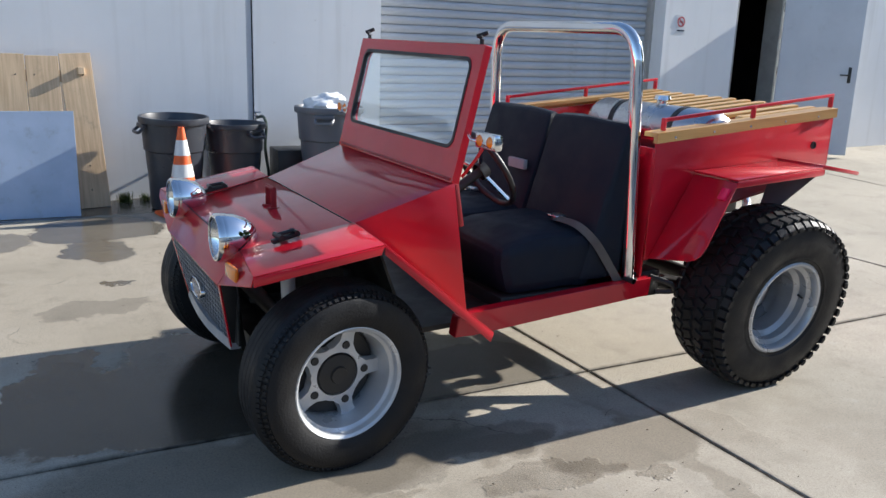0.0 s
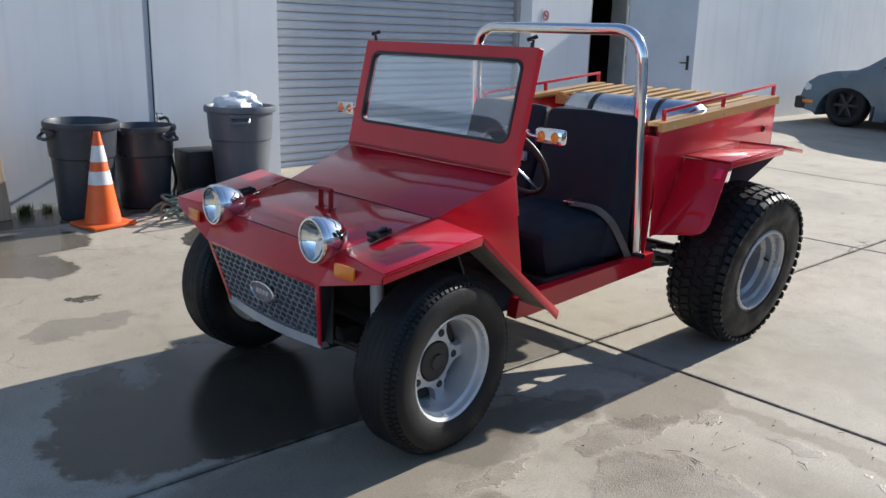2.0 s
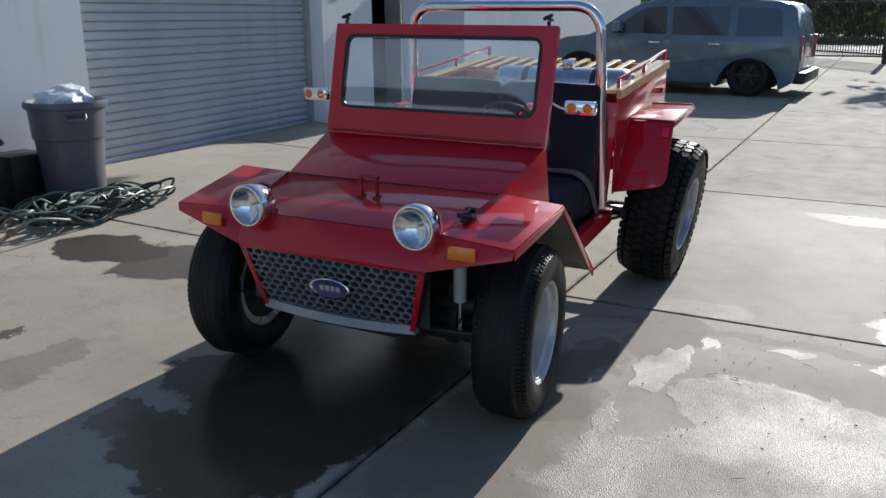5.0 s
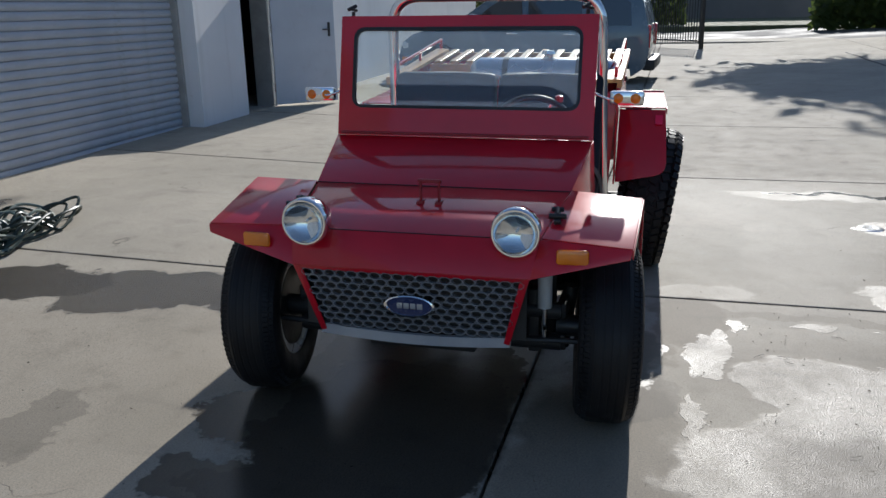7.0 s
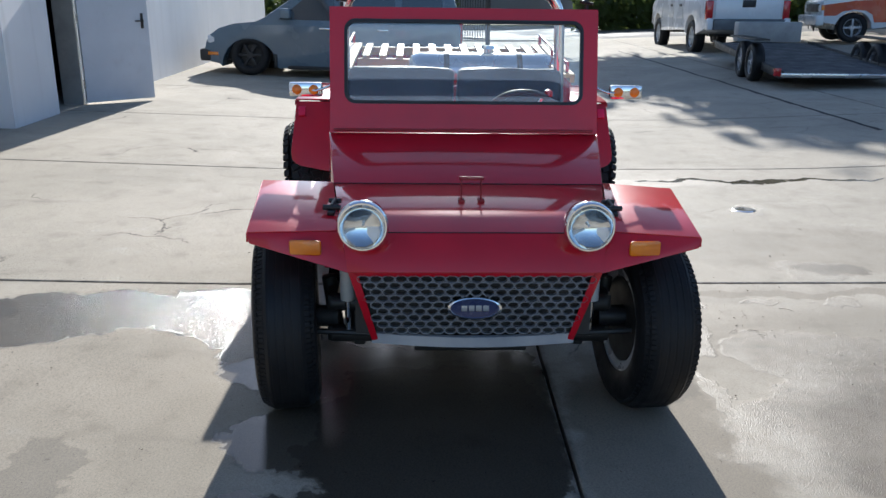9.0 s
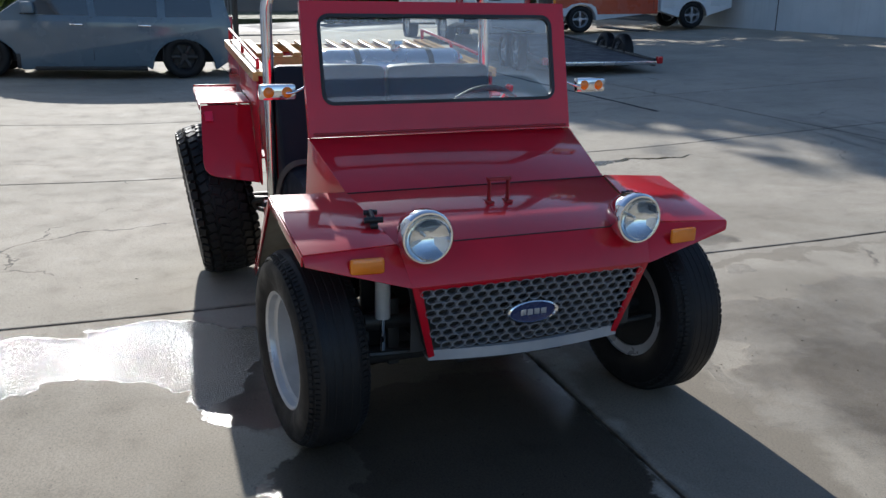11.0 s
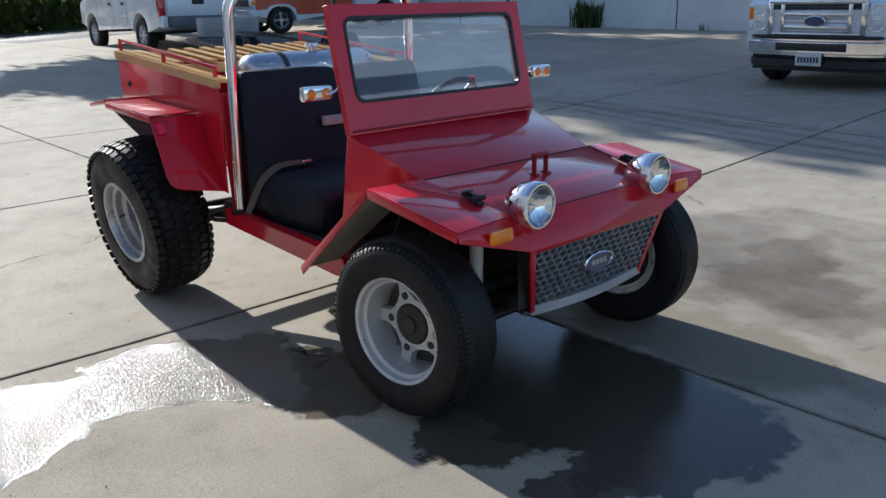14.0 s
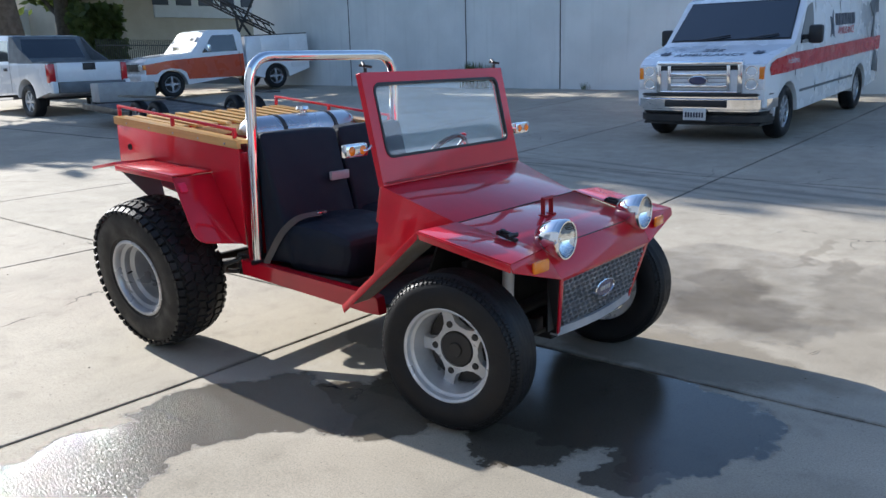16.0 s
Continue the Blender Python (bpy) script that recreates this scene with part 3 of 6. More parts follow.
wall_piece("wall_room_side_2", 9.0, 9.2, -0.02, 5.2, 0.3, 4.2, DARK, "room wall behind the doorway with its shade painted dark")
bm = B()
box(bm, -14, 20.5, -0.05, 10, 5.2, 5.4)
solid("roof", bm, WALL, "flat white roof of the building", "roof", BM, False, kind="structure")

shutter = thing("door_1", BM, "closed grey corrugated roll-up shutter door in the white wall", "door", kind="structure")
bm = B()
prof = [(0.27 + 0.014 * math.sin(math.pi * i / 6), 0.074 * i / 6) for i in range(7)] + [(0.286, 0.0755), (0.286, 0.0840), (0.30, 0.0845), (0.30, 0)]
prism(bm, [(y - 2 * (y - 0.27) if i < 7 else y, z) for i, (y, z) in enumerate(prof)], 0, 0.03, 3.67)
slat_mesh = finish("slat", bm, SHUTTER)
for i in range(44):
    s = new("slat", slat_mesh)
    s.parent, s.location = shutter, (0, 0, 0.10 + 0.0845 * i)
for x0, x1 in ((0.002, 0.06), (3.64, 3.698)):
    bm = B()
    box(bm, x0, x1, 0.19, 0.33, 0, 3.69, 0.004)
    part("guide_rail", bm, FRAME, shutter, smooth=False)

frame_b = thing("door_2", BM @ pose(0, 0, 0), "open grey steel door leaf with a lever handle beside a dark doorway", "door", kind="structure")
for x0, x1, z0, z1 in ((4.902, 4.95, 0.1, 2.27), (5.74, 5.798, 0.1, 2.27), (4.95, 5.74, 2.22, 2.27)):
    bm = B()
    box(bm, x0, x1, 0.02, 0.28, z0, z1, 0.004)
    part("door_frame", bm, FRAME, frame_b, smooth=False)
leaf_m = pose(5.77, -0.002, 0.19, 0, 0, -45)
bm = B()
box(bm, 0.0, 0.96, -0.045, 0.0, 0, 2.03, 0.003)
leaf = part("door_leaf", bm, STEEL_DOOR, frame_b, m=leaf_m, smooth=False)
bm = B()
box(bm, 0.85, 0.89, -0.052, -0.045, 0.93, 1.13, 0.004)
tube(bm, fillet([(0.87, -0.05, 1.03), (0.87, -0.10, 1.03), (0.75, -0.10, 1.03)], 0.02), 0.009)
part("door_handle", bm, BLACK, leaf, "black lever handle")
for z in (0.18, 1.0, 1.8):
    bm = B()
    tube(bm, [(0.0, -0.02, z), (0.0, -0.02, z + 0.12)], 0.012)
    part("hinge", bm, STEEL, leaf)
bm = B()
box(bm, 3.885, 4.035, -0.004, 0.001, 1.66, 1.87, 0.001)
sign = solid("no_smoking_sign", bm, WHITE, "small white no smoking sign on the wall", "sign", BM, False)
bm = B()
lathe(bm, [(0.060, 0), (0.060, 0.002), (0.046, 0.002), (0.046, 0)], 24, pose(3.96, -0.005, 1.79, 90), True)
box(bm, -0.05, 0.05, -0.006, 0.006, 0, 0.002, 0, pose(3.96, -0.005, 1.79, 90, 0, 0) @ pose(0, 0, 0, 0, 0, -45))
part("prohibition_ring", bm, STRIPE, sign)
for x0, x1, z0, z1 in ((3.93, 3.99, 1.782, 1.796), (3.90, 4.02, 1.680, 1.698)):
    bm = B()
    box(bm, x0, x1, -0.0065, -0.0045, z0, z1)
    part("lettering", bm, INK, sign, smooth=False)


# ---- the buggy ----
CAR = pose(0.85, 3.165, 0, 0.6, 0, 1.2)
buggy = thing("dune_buggy", CAR, "red home-built dune buggy with folding windshield and wooden slatted bed", "dune buggy")
OFF = Matrix.Translation((-0.85, 0, 0))


def cpart(name, bm, material, label="", smooth=True, parent=None):
    bmesh.ops.transform(bm, matrix=OFF, verts=bm.verts)
    return part(name, bm, material, parent or buggy, label, smooth)


def panel(name, pts, thick=0.004, bevel=0.0012, material=None, label="", parent=None):
    bm = B()
    plate(bm, pts, thick, bevel)
    return cpart(name, bm, material or RED, label, True, parent)


panel("scuttle_panel", [(1.36, -0.547, 0.95), (1.36, 0.547, 0.95), (0.99, 0.499, 0.819), (0.99, -0.499, 0.819)])
panel("hood", [(0.985, -0.498, 0.817), (0.985, 0.498, 0.817), (0.602, 0.44, 0.737), (0.602, -0.44, 0.737)])
panel("nose_panel", [(0.598, -0.44, 0.735), (0.598, 0.44, 0.735), (0.527, 0.418, 0.622), (0.527, -0.418, 0.622)])
for sgn, zf, zk, zt in ((-1, 0.730, 0.800, 0.433), (1, 0.742, 0.824, 0.444)):
    def P(x, v, z):
        return (x, sgn * v, z)
    flip = (lambda q: q) if sgn < 0 else (lambda q: q[::-1])
    panel("cowl_side", flip([P(0.988, 0.501, 0.818), P(1.362, 0.551, 0.951), P(1.43, 0.574, 0.43)][::-1]))
    top = panel("front_fender", flip([P(0.56, 0.74, zf), P(0.99, 0.76, zk), P(0.988, 0.503, 0.819), P(0.602, 0.445, 0.738)][::-1]), 0.005)
    panel("fender_slope", flip([P(0.99, 0.76, zk), P(1.43, 0.76, zt), P(1.43, 0.578, zt), P(0.988, 0.503, 0.8185)][::-1]), 0.005)
    bm = B()
    for a, b in (((0.56, 0.74, zf), (0.99, 0.76, zk)), ((0.99, 0.76, zk), (1.43, 0.76, zt))):
        plate(bm, flip([P(*a), P(*b), P(b[0] - 0.012, b[1], b[2] - 0.030), P(a[0] - 0.0, a[1], a[2] - 0.030)]), 0.005, 0.001)
    cpart("fender_lip", bm, RED)
    bm = B()
    plate(bm, flip([P(0.559, 0.742, zf + 0.001), P(0.600, 0.442, 0.739), P(0.527, 0.416, 0.620), P(0.552, 0.735, zf - 0.03)]), 0.005, 0.001)
    cpart("fender_front", bm, RED)
    bm = B()
    plate(bm, flip([P(0.99, 0.75, zk - 0.008), P(1.42, 0.75, zt - 0.006), P(1.42, 0.585, zt - 0.006), P(0.988, 0.51, 0.811)][::-1]), 0.003)
    cpart("fender_liner", bm, UNDERSIDE, "dusty tan unpainted underside of the fender")
    # rivets along the fender's outer edge
    bm = B()
    for i in range(13):
        t = (i + 0.5) / 13
        lathe(bm, [(0.0045, 0), (0.003, 0.002), (0, 0.0028)], 6, Matrix.Translation(P(0.57 + 0.42 * t, 0.725 + 0.02 * t, zf + (zk - zf) * t)))
    tagged(cpart("fender_rivets", bm, RED), kind="stuff")
    # amber indicator on the fender's front face
    bm = B()
    box(bm, -0.016, 0.0, -0.052, 0.052, -0.025, 0.025, 0.009)
    ind = part("indicator", bm, AMBER, buggy, "amber turn signal lens")
    ind.matrix_basis = pose(0.551 - 0.85, sgn * 0.553, 0.700, 0, 0, sgn * -4)
    # rubber hood latch
    bm = B()
    box(bm, -0.045, 0.045, -0.010, 0.010, 0.0, 0.012, 0.003)
    tube(bm, [(-0.022, -0.025, 0.016), (-0.022, 0.025, 0.016)], 0.008)
    tube(bm, [(0.030, -0.018, 0.014), (0.030, 0.018, 0.014)], 0.007)
    tube(bm, [(-0.022, 0, 0.02), (0.03, 0, 0.018)], 0.006)
    hl = part("hood_latch", bm, GASKET, buggy, "black rubber hood latch")
    hl.matrix_basis = pose(0.75 - 0.85, sgn * 0.480, 0.776, 0, -12, sgn * -6) @ Matrix.Diagonal((1.15, 1.2, 1.25, 1))

# grille


def gpos(v, z, d=0.0):
    """A point of the grille's plane: across, height, depth inwards."""
    return Vector((0.532 + (0.622 - z) * 0.205 + d, v, z))


def half(z):
    return 0.345 + (0.418 - 0.345) * (z - 0.36) / 0.262


bm = B()
cw, ch = 0.0415, 0.0245
row = 0
z = 0.398
while z < 0.606:
    v = -0.42 + (cw / 2 if row % 2 else 0)
    while v < 0.42:
        if abs(v) + cw * 0.45 < half(z) - 0.012 and not (v * v / 0.0095 + (z - 0.49) ** 2 / 0.0018 < 0.75):
            hexo = [(v + cw * 0.5 * a, z + ch * 0.60 * b) for a, b in ((-1, 0.38), (-0.46, 1), (0.46, 1), (1, 0.38), (1, -0.38), (0.46, -1), (-0.46, -1), (-1, -0.38))]
            hexi = [(v + (p - v) * 0.86, z + (q - z) * 0.76) for p, q in hexo]
            rows = [[bm.verts.new(gpos(*p, d)) for p in o] for o, d in ((hexo, 0.006), (hexo, 0.0), (hexi, 0.0), (hexi, 0.016))]
            for a, b in zip(rows, rows[1:]):
                for k in range(8):
                    bm.faces.new((a[k], a[(k + 1) % 8], b[(k + 1) % 8], b[k]))
        v += cw
    z += ch
    row += 1
grille = cpart("grille", bm, GRILLE, "grey honeycomb grille", False)
for sgn in (-1, 1):
    bm = B()
    a, b = gpos(sgn * (half(0.622) + 0.0), 0.622), gpos(sgn * half(0.355), 0.355)
    plate(bm, [a, b, b + Vector((0, -sgn * 0.022, 0)), a + Vector((0, -sgn * 0.03, 0))][::sgn], 0.006, 0.0015)
    cpart("grille_side", bm, RED)
    bm = B()
    a, b = a + Vector((0.008, -sgn * 0.004, 0)), b + Vector((0.008, -sgn * 0.004, 0))
    plate(bm, [a, b, b + Vector((0.05, 0, 0)), a + Vector((0.05, 0, 0))], 0.004, 0.001)
    cpart("grille_shroud", bm, GASKET, "black side of the grille opening")
bm = B()
outer = [gpos(v, 0.352 - 0.012 * math.cos(v * 4.2), -0.022 * math.cos(v * 4.2)) for v in [-0.345 + 0.69 * i / 12 for i in range(13)]]
rows = [[bm.verts.new(p + Vector(o)) for o in ((0, 0, 0.0), (0.004, 0, 0.034), (0.02, 0, 0.036), (0.04, 0, 0.0))] for p in outer]
for a, b in zip(rows, rows[1:]):
    for k in range(4):
        bm.faces.new((a[k], a[(k + 1) % 4], b[(k + 1) % 4], b[k]))
bm.faces.new(rows[0])
bm.faces.new(rows[-1])
cpart("air_dam", bm, DAM_GREY, "silver-grey curved lip below the grille")
# black sheet added behind the mesh, standing for the dark space there
bm = B()
box(bm, 0.60, 0.605, -0.40, 0.40, 0.38, 0.60)
cpart("dark_grille_backing", bm, BLACK, smooth=False)
bm = B()
plate(bm, [gpos(-0.40, 0.620), gpos(0.40, 0.620), gpos(0.395, 0.604), gpos(-0.395, 0.604)], 0.02, 0.002)
cpart("grille_header", bm, RED)
# badge
EMB = Matrix(((0, 0, -1, 0.552), (1, 0, 0, 0), (0, 1, 0, 0.49), (0, 0, 0, 1))) @ Matrix.Diagonal((1.26, 0.53, 1, 1))
bm = B()
lathe(bm, [(0, 0.004), (0.062, 0.006), (0.066, 0.002), (0.066, -0.006)], 32, EMB)
badge = cpart("badge", bm, BLUE, "oval dark blue badge")
bm = B()
lathe(bm, [(0.062, 0.004), (0.066, 0.010), (0.072, 0.008), (0.074, -0.006)], 32, EMB)
cpart("badge_rim", bm, CHROME, "chrome rim", parent=badge)
bm = B()
for i in range(4):
    box(bm, 0.5445, 0.5475, -0.047 + 0.024 * i, -0.028 + 0.024 * i, 0.480, 0.500, 0.0006)
cpart("lettering", bm, RIM_GREY, parent=badge)

# headlamps
for sgn in (-1, 1):
    lm = pose(0.540, sgn * 0.368, 0.772) @ Matrix(((0, 0, -1, 0), (1, 0, 0, 0), (0, -1, 0, 0), (0, 0, 0, 1))) @ Matrix.Diagonal((0.885, 0.885, 0.95, 1))
    bm = B()
    lathe(bm, [(0.084, 0.0), (0.093, -0.012), (0.094, -0.03), (0.088, -0.065), (0.072, -0.105), (0.045, -0.135), (0.016, -0.15), (0, -0.152)], 40, lm)
    lamp = cpart("headlamp", bm, CHROME, "chrome bullet headlamp on a short stem")
    bm = B()
    lathe(bm, [(0.081, 0.004), (0.083, 0.009), (0.089, 0.009), (0.0955, 0.001), (0.0955, -0.016)], 40, lm)
    cpart("bezel", bm, CHROME, parent=lamp)
    bm = B()
    lathe(bm, [(0, 0.020), (0.03, 0.018), (0.06, 0.011), (0.088, 0.003)], 40, lm)
    cpart("lens", bm, LAMP_GLASS, "clear ribbed lens", parent=lamp)
    bm = B()
    lathe(bm, [(0.083, 0.0), (0.074, -0.012), (0.060, -0.022), (0.042, -0.031), (0.024, -0.036), (0.010, -0.038), (0, -0.038)], 40, lm)
    cpart("reflector", bm, REFLECTOR, parent=lamp)
    bm = B()
    lathe(bm, [(0, -0.022), (0.005, -0.024), (0.005, -0.036)], 12, lm)
    cpart("bulb", bm, LAMP, parent=lamp)
    bm = B()
    tube(bm, [(0.635, sgn * 0.37, 0.70), (0.625, sgn * 0.37, 0.69), (0.628, sgn * 0.37, 0.675)], 0.016)
    lathe(bm, [(0.03, 0.0), (0.026, 0.012), (0.014, 0.016)], 14, pose(0.628, sgn * 0.37, 0.735 - 0.03, 0, -20, 0))
    cpart("stem", bm, CHROME, parent=lamp)

# raised hood latch bracket
bm = B()
for v in (-0.035, 0.035):
    box(bm, 0.836, 0.858, v - 0.0028, v + 0.0028, 0.780, 0.868, 0.001)
    box(bm, 0.826, 0.868, v - 0.012, v + 0.012, 0.783, 0.7935, 0.001)
box(bm, 0.836, 0.858, -0.038, 0.038, 0.8625, 0.8695, 0.001)
cpart("hood_catch", bm, RED_IN, "dark red upright hood catch bracket")
bm = B()
tube(bm, [(0.847, -0.044, 0.868), (0.847, 0.044, 0.868)], 0.007)
cpart("catch_pin", bm, RED_IN)
for x, h, zz in ((0.9875, 0.4985, 0.8185), (0.600, 0.44, 0.7365)):
    bm = B()
    tube(bm, [(x, -h, zz), (x, h, zz)], 0.0018, 6)
    cpart("hood_seam", bm, BLACK)

# windshield
LAMP_OUT = {-1: 0.672, 1: 0.648}
UP = Vector((0.115, 0, 0.493)).normalized()
WM = Matrix(((0, UP.x, UP.z, 1.352), (1, 0, 0, 0), (0, UP.z, -UP.x, 0.952), (0, 0, 0, 1)))
H = 0.505
bm = B()
ring(bm, rounded(-0.547, 0.547, 0.0, H, 0.004), rounded(-0.482, 0.482, 0.123, H - 0.053, 0.04), WM, 0.03)
ws = cpart("windshield_frame", bm, RED, "red folding windshield frame", False)
bm = B()
ring(bm, rounded(-0.488, 0.488, 0.117, H - 0.047, 0.046), rounded(-0.475, 0.475, 0.130, H - 0.060, 0.035), WM @ Matrix.Translation((0, 0, -0.003)), 0.020)
cpart("gasket", bm, GASKET, "black rubber gasket", parent=ws)
bm = B()
f1 = bm.faces.new([bm.verts.new(WM @ Vector((*p, 0.013))) for p in rounded(-0.48, 0.48, 0.125, H - 0.055, 0.036)])
bmesh.ops.solidify(bm, geom=[f1], thickness=0.004)
pane = cpart("pane", bm, CLEAR, "clear windshield glass", False, parent=ws)
pane.visible_shadow = False
for sgn in (-1, 1):
    bm = B()
    p = WM @ Vector((sgn * 0.50, H, 0.014))
    tube(bm, [p, p + Vector((0, 0, 0.022))], 0.008)
    tube(bm, [p + Vector((-0.02, -0.022, 0.026)), p + Vector((0.015, 0.022, 0.034))], 0.006)
    tube(bm, [p + Vector((-0.012, 0.018, 0.030)), p + Vector((0.02, -0.006, 0.045))], 0.008)
    cpart("clamp", bm, GASKET, "black wing-nut clamp", parent=ws)
    # signal lamp on a stalk
    bm = B()
    tube(bm, spline([WM @ Vector((sgn * 0.547, 0.19, 0.015)), (1.395, sgn * 0.60, 1.115), (1.418, sgn * 0.64, 1.118)], 5), 0.005)
    stalk = cpart("lamp_stalk", bm, CHROME)
    bm = B()
    box(bm, 1.405, 1.44, sgn * LAMP_OUT[sgn] - 0.068, sgn * LAMP_OUT[sgn] + 0.068, 1.088, 1.146, 0.010)
    cpart("signal_lamp", bm, CHROME, "chrome twin signal lamp housing", parent=stalk)
    for dv in (-0.034, 0.034):
        bm = B()
        lathe(bm, [(0, 0.009), (0.014, 0.007), (0.021, 0.0)], 18, pose(1.406, sgn * LAMP_OUT[sgn] + dv, 1.117) @ Matrix(((0, 0, -1, 0), (1, 0, 0, 0), (0, -1, 0, 0), (0, 0, 0, 1))))
        ob = cpart("amber_lens", bm, AMBER, "round amber lens")
        ob.parent = stalk
bm = B()
tube(bm, [(1.358, -0.53, 0.962), (1.358, 0.53, 0.962)], 0.007)
cpart("windshield_hinge", bm, RED_IN)

# dash, firewall, floor
bm = B()
plate(bm, [(1.37, -0.535, 0.94), (1.37, 0.535, 0.94), (1.40, 0.535, 0.78), (1.40, -0.535, 0.78)], 0.02, 0.002)
cpart("dashboard", bm, RED_IN)
panel("firewall", [(1.05, -0.503, 0.80), (1.05, 0.503, 0.80), (1.20, 0.555, 0.36), (1.20, -0.555, 0.36)], 0.01, 0, BLACK)
panel("floor_pan", [(1.15, -0.533, 0.40), (2.34, -0.533, 0.44), (2.34, 0.533, 0.44), (1.15, 0.533, 0.40)], 0.02, 0, BLACK)
for sgn in (-1, 1):
    bm = B()
    prism(bm, [(1.37, 0.365), (1.45, 0.364), (2.325, 0.422), (2.335, 0.500), (1.44, 0.455), (1.385, 0.445)], 1, sgn * 0.535, sgn * 0.588)
    bmesh.ops.bevel(bm, geom=bm.edges[:], offset=0.003, segments=2, affect="EDGES")
    cpart("sill", bm, RED, smooth=True)

# roll hoop
bm = B()
tube(bm, fillet([(2.236, -0.550, 0.45), (2.203, -0.508, 1.528), (2.207, 0.552, 1.528), (2.236, 0.553, 0.45)], 0.15, 12), 0.0265, 20)
cpart("roll_hoop", bm, CHROME, "polished chrome roll hoop")
for sgn in (-1, 1):
    bm = B()
    tube(bm, [(2.239, sgn * 0.553, 0.46), (2.240, sgn * 0.553, 0.50)], 0.033, 16)
    lathe(bm, [(0.012, -0.03), (0.012, 0.03), (0, 0.032)], 8, pose(2.215, sgn * 0.58, 0.50, sgn * 90))
    cpart("hoop_clamp", bm, BLACK)

# seats
def cushion(x0, x1, v0, v1, z0, z1, lean, name):
    """A soft padded block, a little bulged and creased."""
    bm = B()
    box(bm, 0, x1 - x0, v0, v1, 0, z1 - z0, 0.028 if lean else 0.05)
    bmesh.ops.subdivide_edges(bm, edges=bm.edges[:], cuts=3, use_grid_fill=True)
    c = Vector(((x1 - x0) / 2, (v0 + v1) / 2, (z1 - z0) / 2))
    for v in bm.verts:
        d = v.co - c
        u = Vector((d.x / (x1 - x0), d.y / (v1 - v0), d.z / (z1 - z0))) * 2
        v.co += Vector((u.x * 0.012 * (1 - u.y ** 2), 0, u.z * 0.012 * (1 - u.y ** 2)))
        v.co += Vector((0.010, 0.006, 0.010)) * noise.noise(v.co * 7 + Vector((x0 * 9, v0 * 5, 0)))
        if not lean:
            v.co.z -= 0.05 * max(0, -u.x) ** 2 * max(0, u.z) + 0.012 * max(0, u.z) * (1 + noise.noise(v.co * 4))
            v.co.x += 0.04 * max(0, -u.x) * max(0, -u.z)
        else:
            v.co.z += 0.012 * max(0, u.z) * u.y ** 4
        v.co.x += v.co.z * lean * (0.56 - 0.44 * max(-1, min(1, u.x)))
    bmesh.ops.translate(bm, vec=(x0, 0, z0), verts=bm.verts)
    return cpart(name, bm, VINYL)


cushion(1.60, 2.08, -0.52, -0.006, 0.47, 0.722, 0.0, "seat_cushion")
cushion(1.60, 2.08, 0.006, 0.52, 0.47, 0.722, 0.0, "seat_cushion")
cushion(1.985, 2.215, -0.53, -0.008, 0.50, 1.14, 0.31, "seat_back")
cushion(1.985, 2.215, 0.008, 0.53, 0.50, 1.14, 0.31, "seat_back")
bm = B()
box(bm, 1.62, 2.12, -0.51, 0.51, 0.38, 0.47, 0.01)
cpart("seat_base", bm, BLACK)
for sgn in (-1, 1):
    bm = B()
    ribbon(bm, spline([(2.21, sgn * 0.548, 0.45), (2.13, sgn * 0.548, 0.56), (2.05, sgn * 0.535, 0.67), (1.99, sgn * 0.48, 0.736), (1.97, sgn * 0.36, 0.742)], 6), (1, 0.25 * sgn, 0.5), 0.036)
    belt = cpart("seat_belt", bm, WEBBING, "grey webbing lap belt")
    bm = B()
    box(bm, 1.965, 2.02, sgn * 0.34 - 0.03, sgn * 0.34 + 0.03, 0.736, 0.750, 0.004)
    cpart("buckle", bm, STEEL, parent=belt)
bm = B()
box(bm, 2.062, 2.086, 0.035, 0.165, 0.88, 0.925, 0.004)
cpart("seat_label", bm, TAG, "small grey cloth tag on the seat back")

# steering
bm = B()
sm = pose(1.66, -0.27, 0.95) @ Matrix.Rotation(radians(58), 4, "Y")
tube(bm, [sm @ Vector((0.175 * math.cos(t), 0.175 * math.sin(t), 0)) for t in (2 * math.pi * i / 40 for i in range(40))], 0.013, 10, closed=True)
wheel_s = cpart("steering_wheel", bm, GASKET, "black steering wheel with chrome spokes")
for a in (90, 210, 330):
    bm = B()
    tube(bm, [sm @ Vector((0, 0, -0.02)), sm @ Vector((0.17 * math.cos(radians(a)), 0.17 * math.sin(radians(a)), 0))], 0.009, 8)
    cpart("spoke", bm, CHROME, parent=wheel_s)
bm = B()
lathe(bm, [(0, 0.012), (0.035, 0.006), (0.04, -0.03)], 20, sm)
cpart("hub", bm, GASKET, parent=wheel_s)
bm = B()
tube(bm, [sm @ Vector((0, 0, -0.02)), sm @ Vector((0, 0, -0.45))], 0.020, 12)
cpart("steering_column", bm, BLACK)
bm = B()
tube(bm, spline([(1.52, -0.33, 0.93), (1.56, -0.36, 1.00), (1.60, -0.38, 1.08)], 5), 0.007)
lathe(bm, [(0, 0.02), (0.018, 0.012), (0.018, -0.012), (0, -0.02)], 12, pose(1.60, -0.38, 1.09))
cpart("shift_lever", bm, RED_LENS, "red turn-signal lever knob")

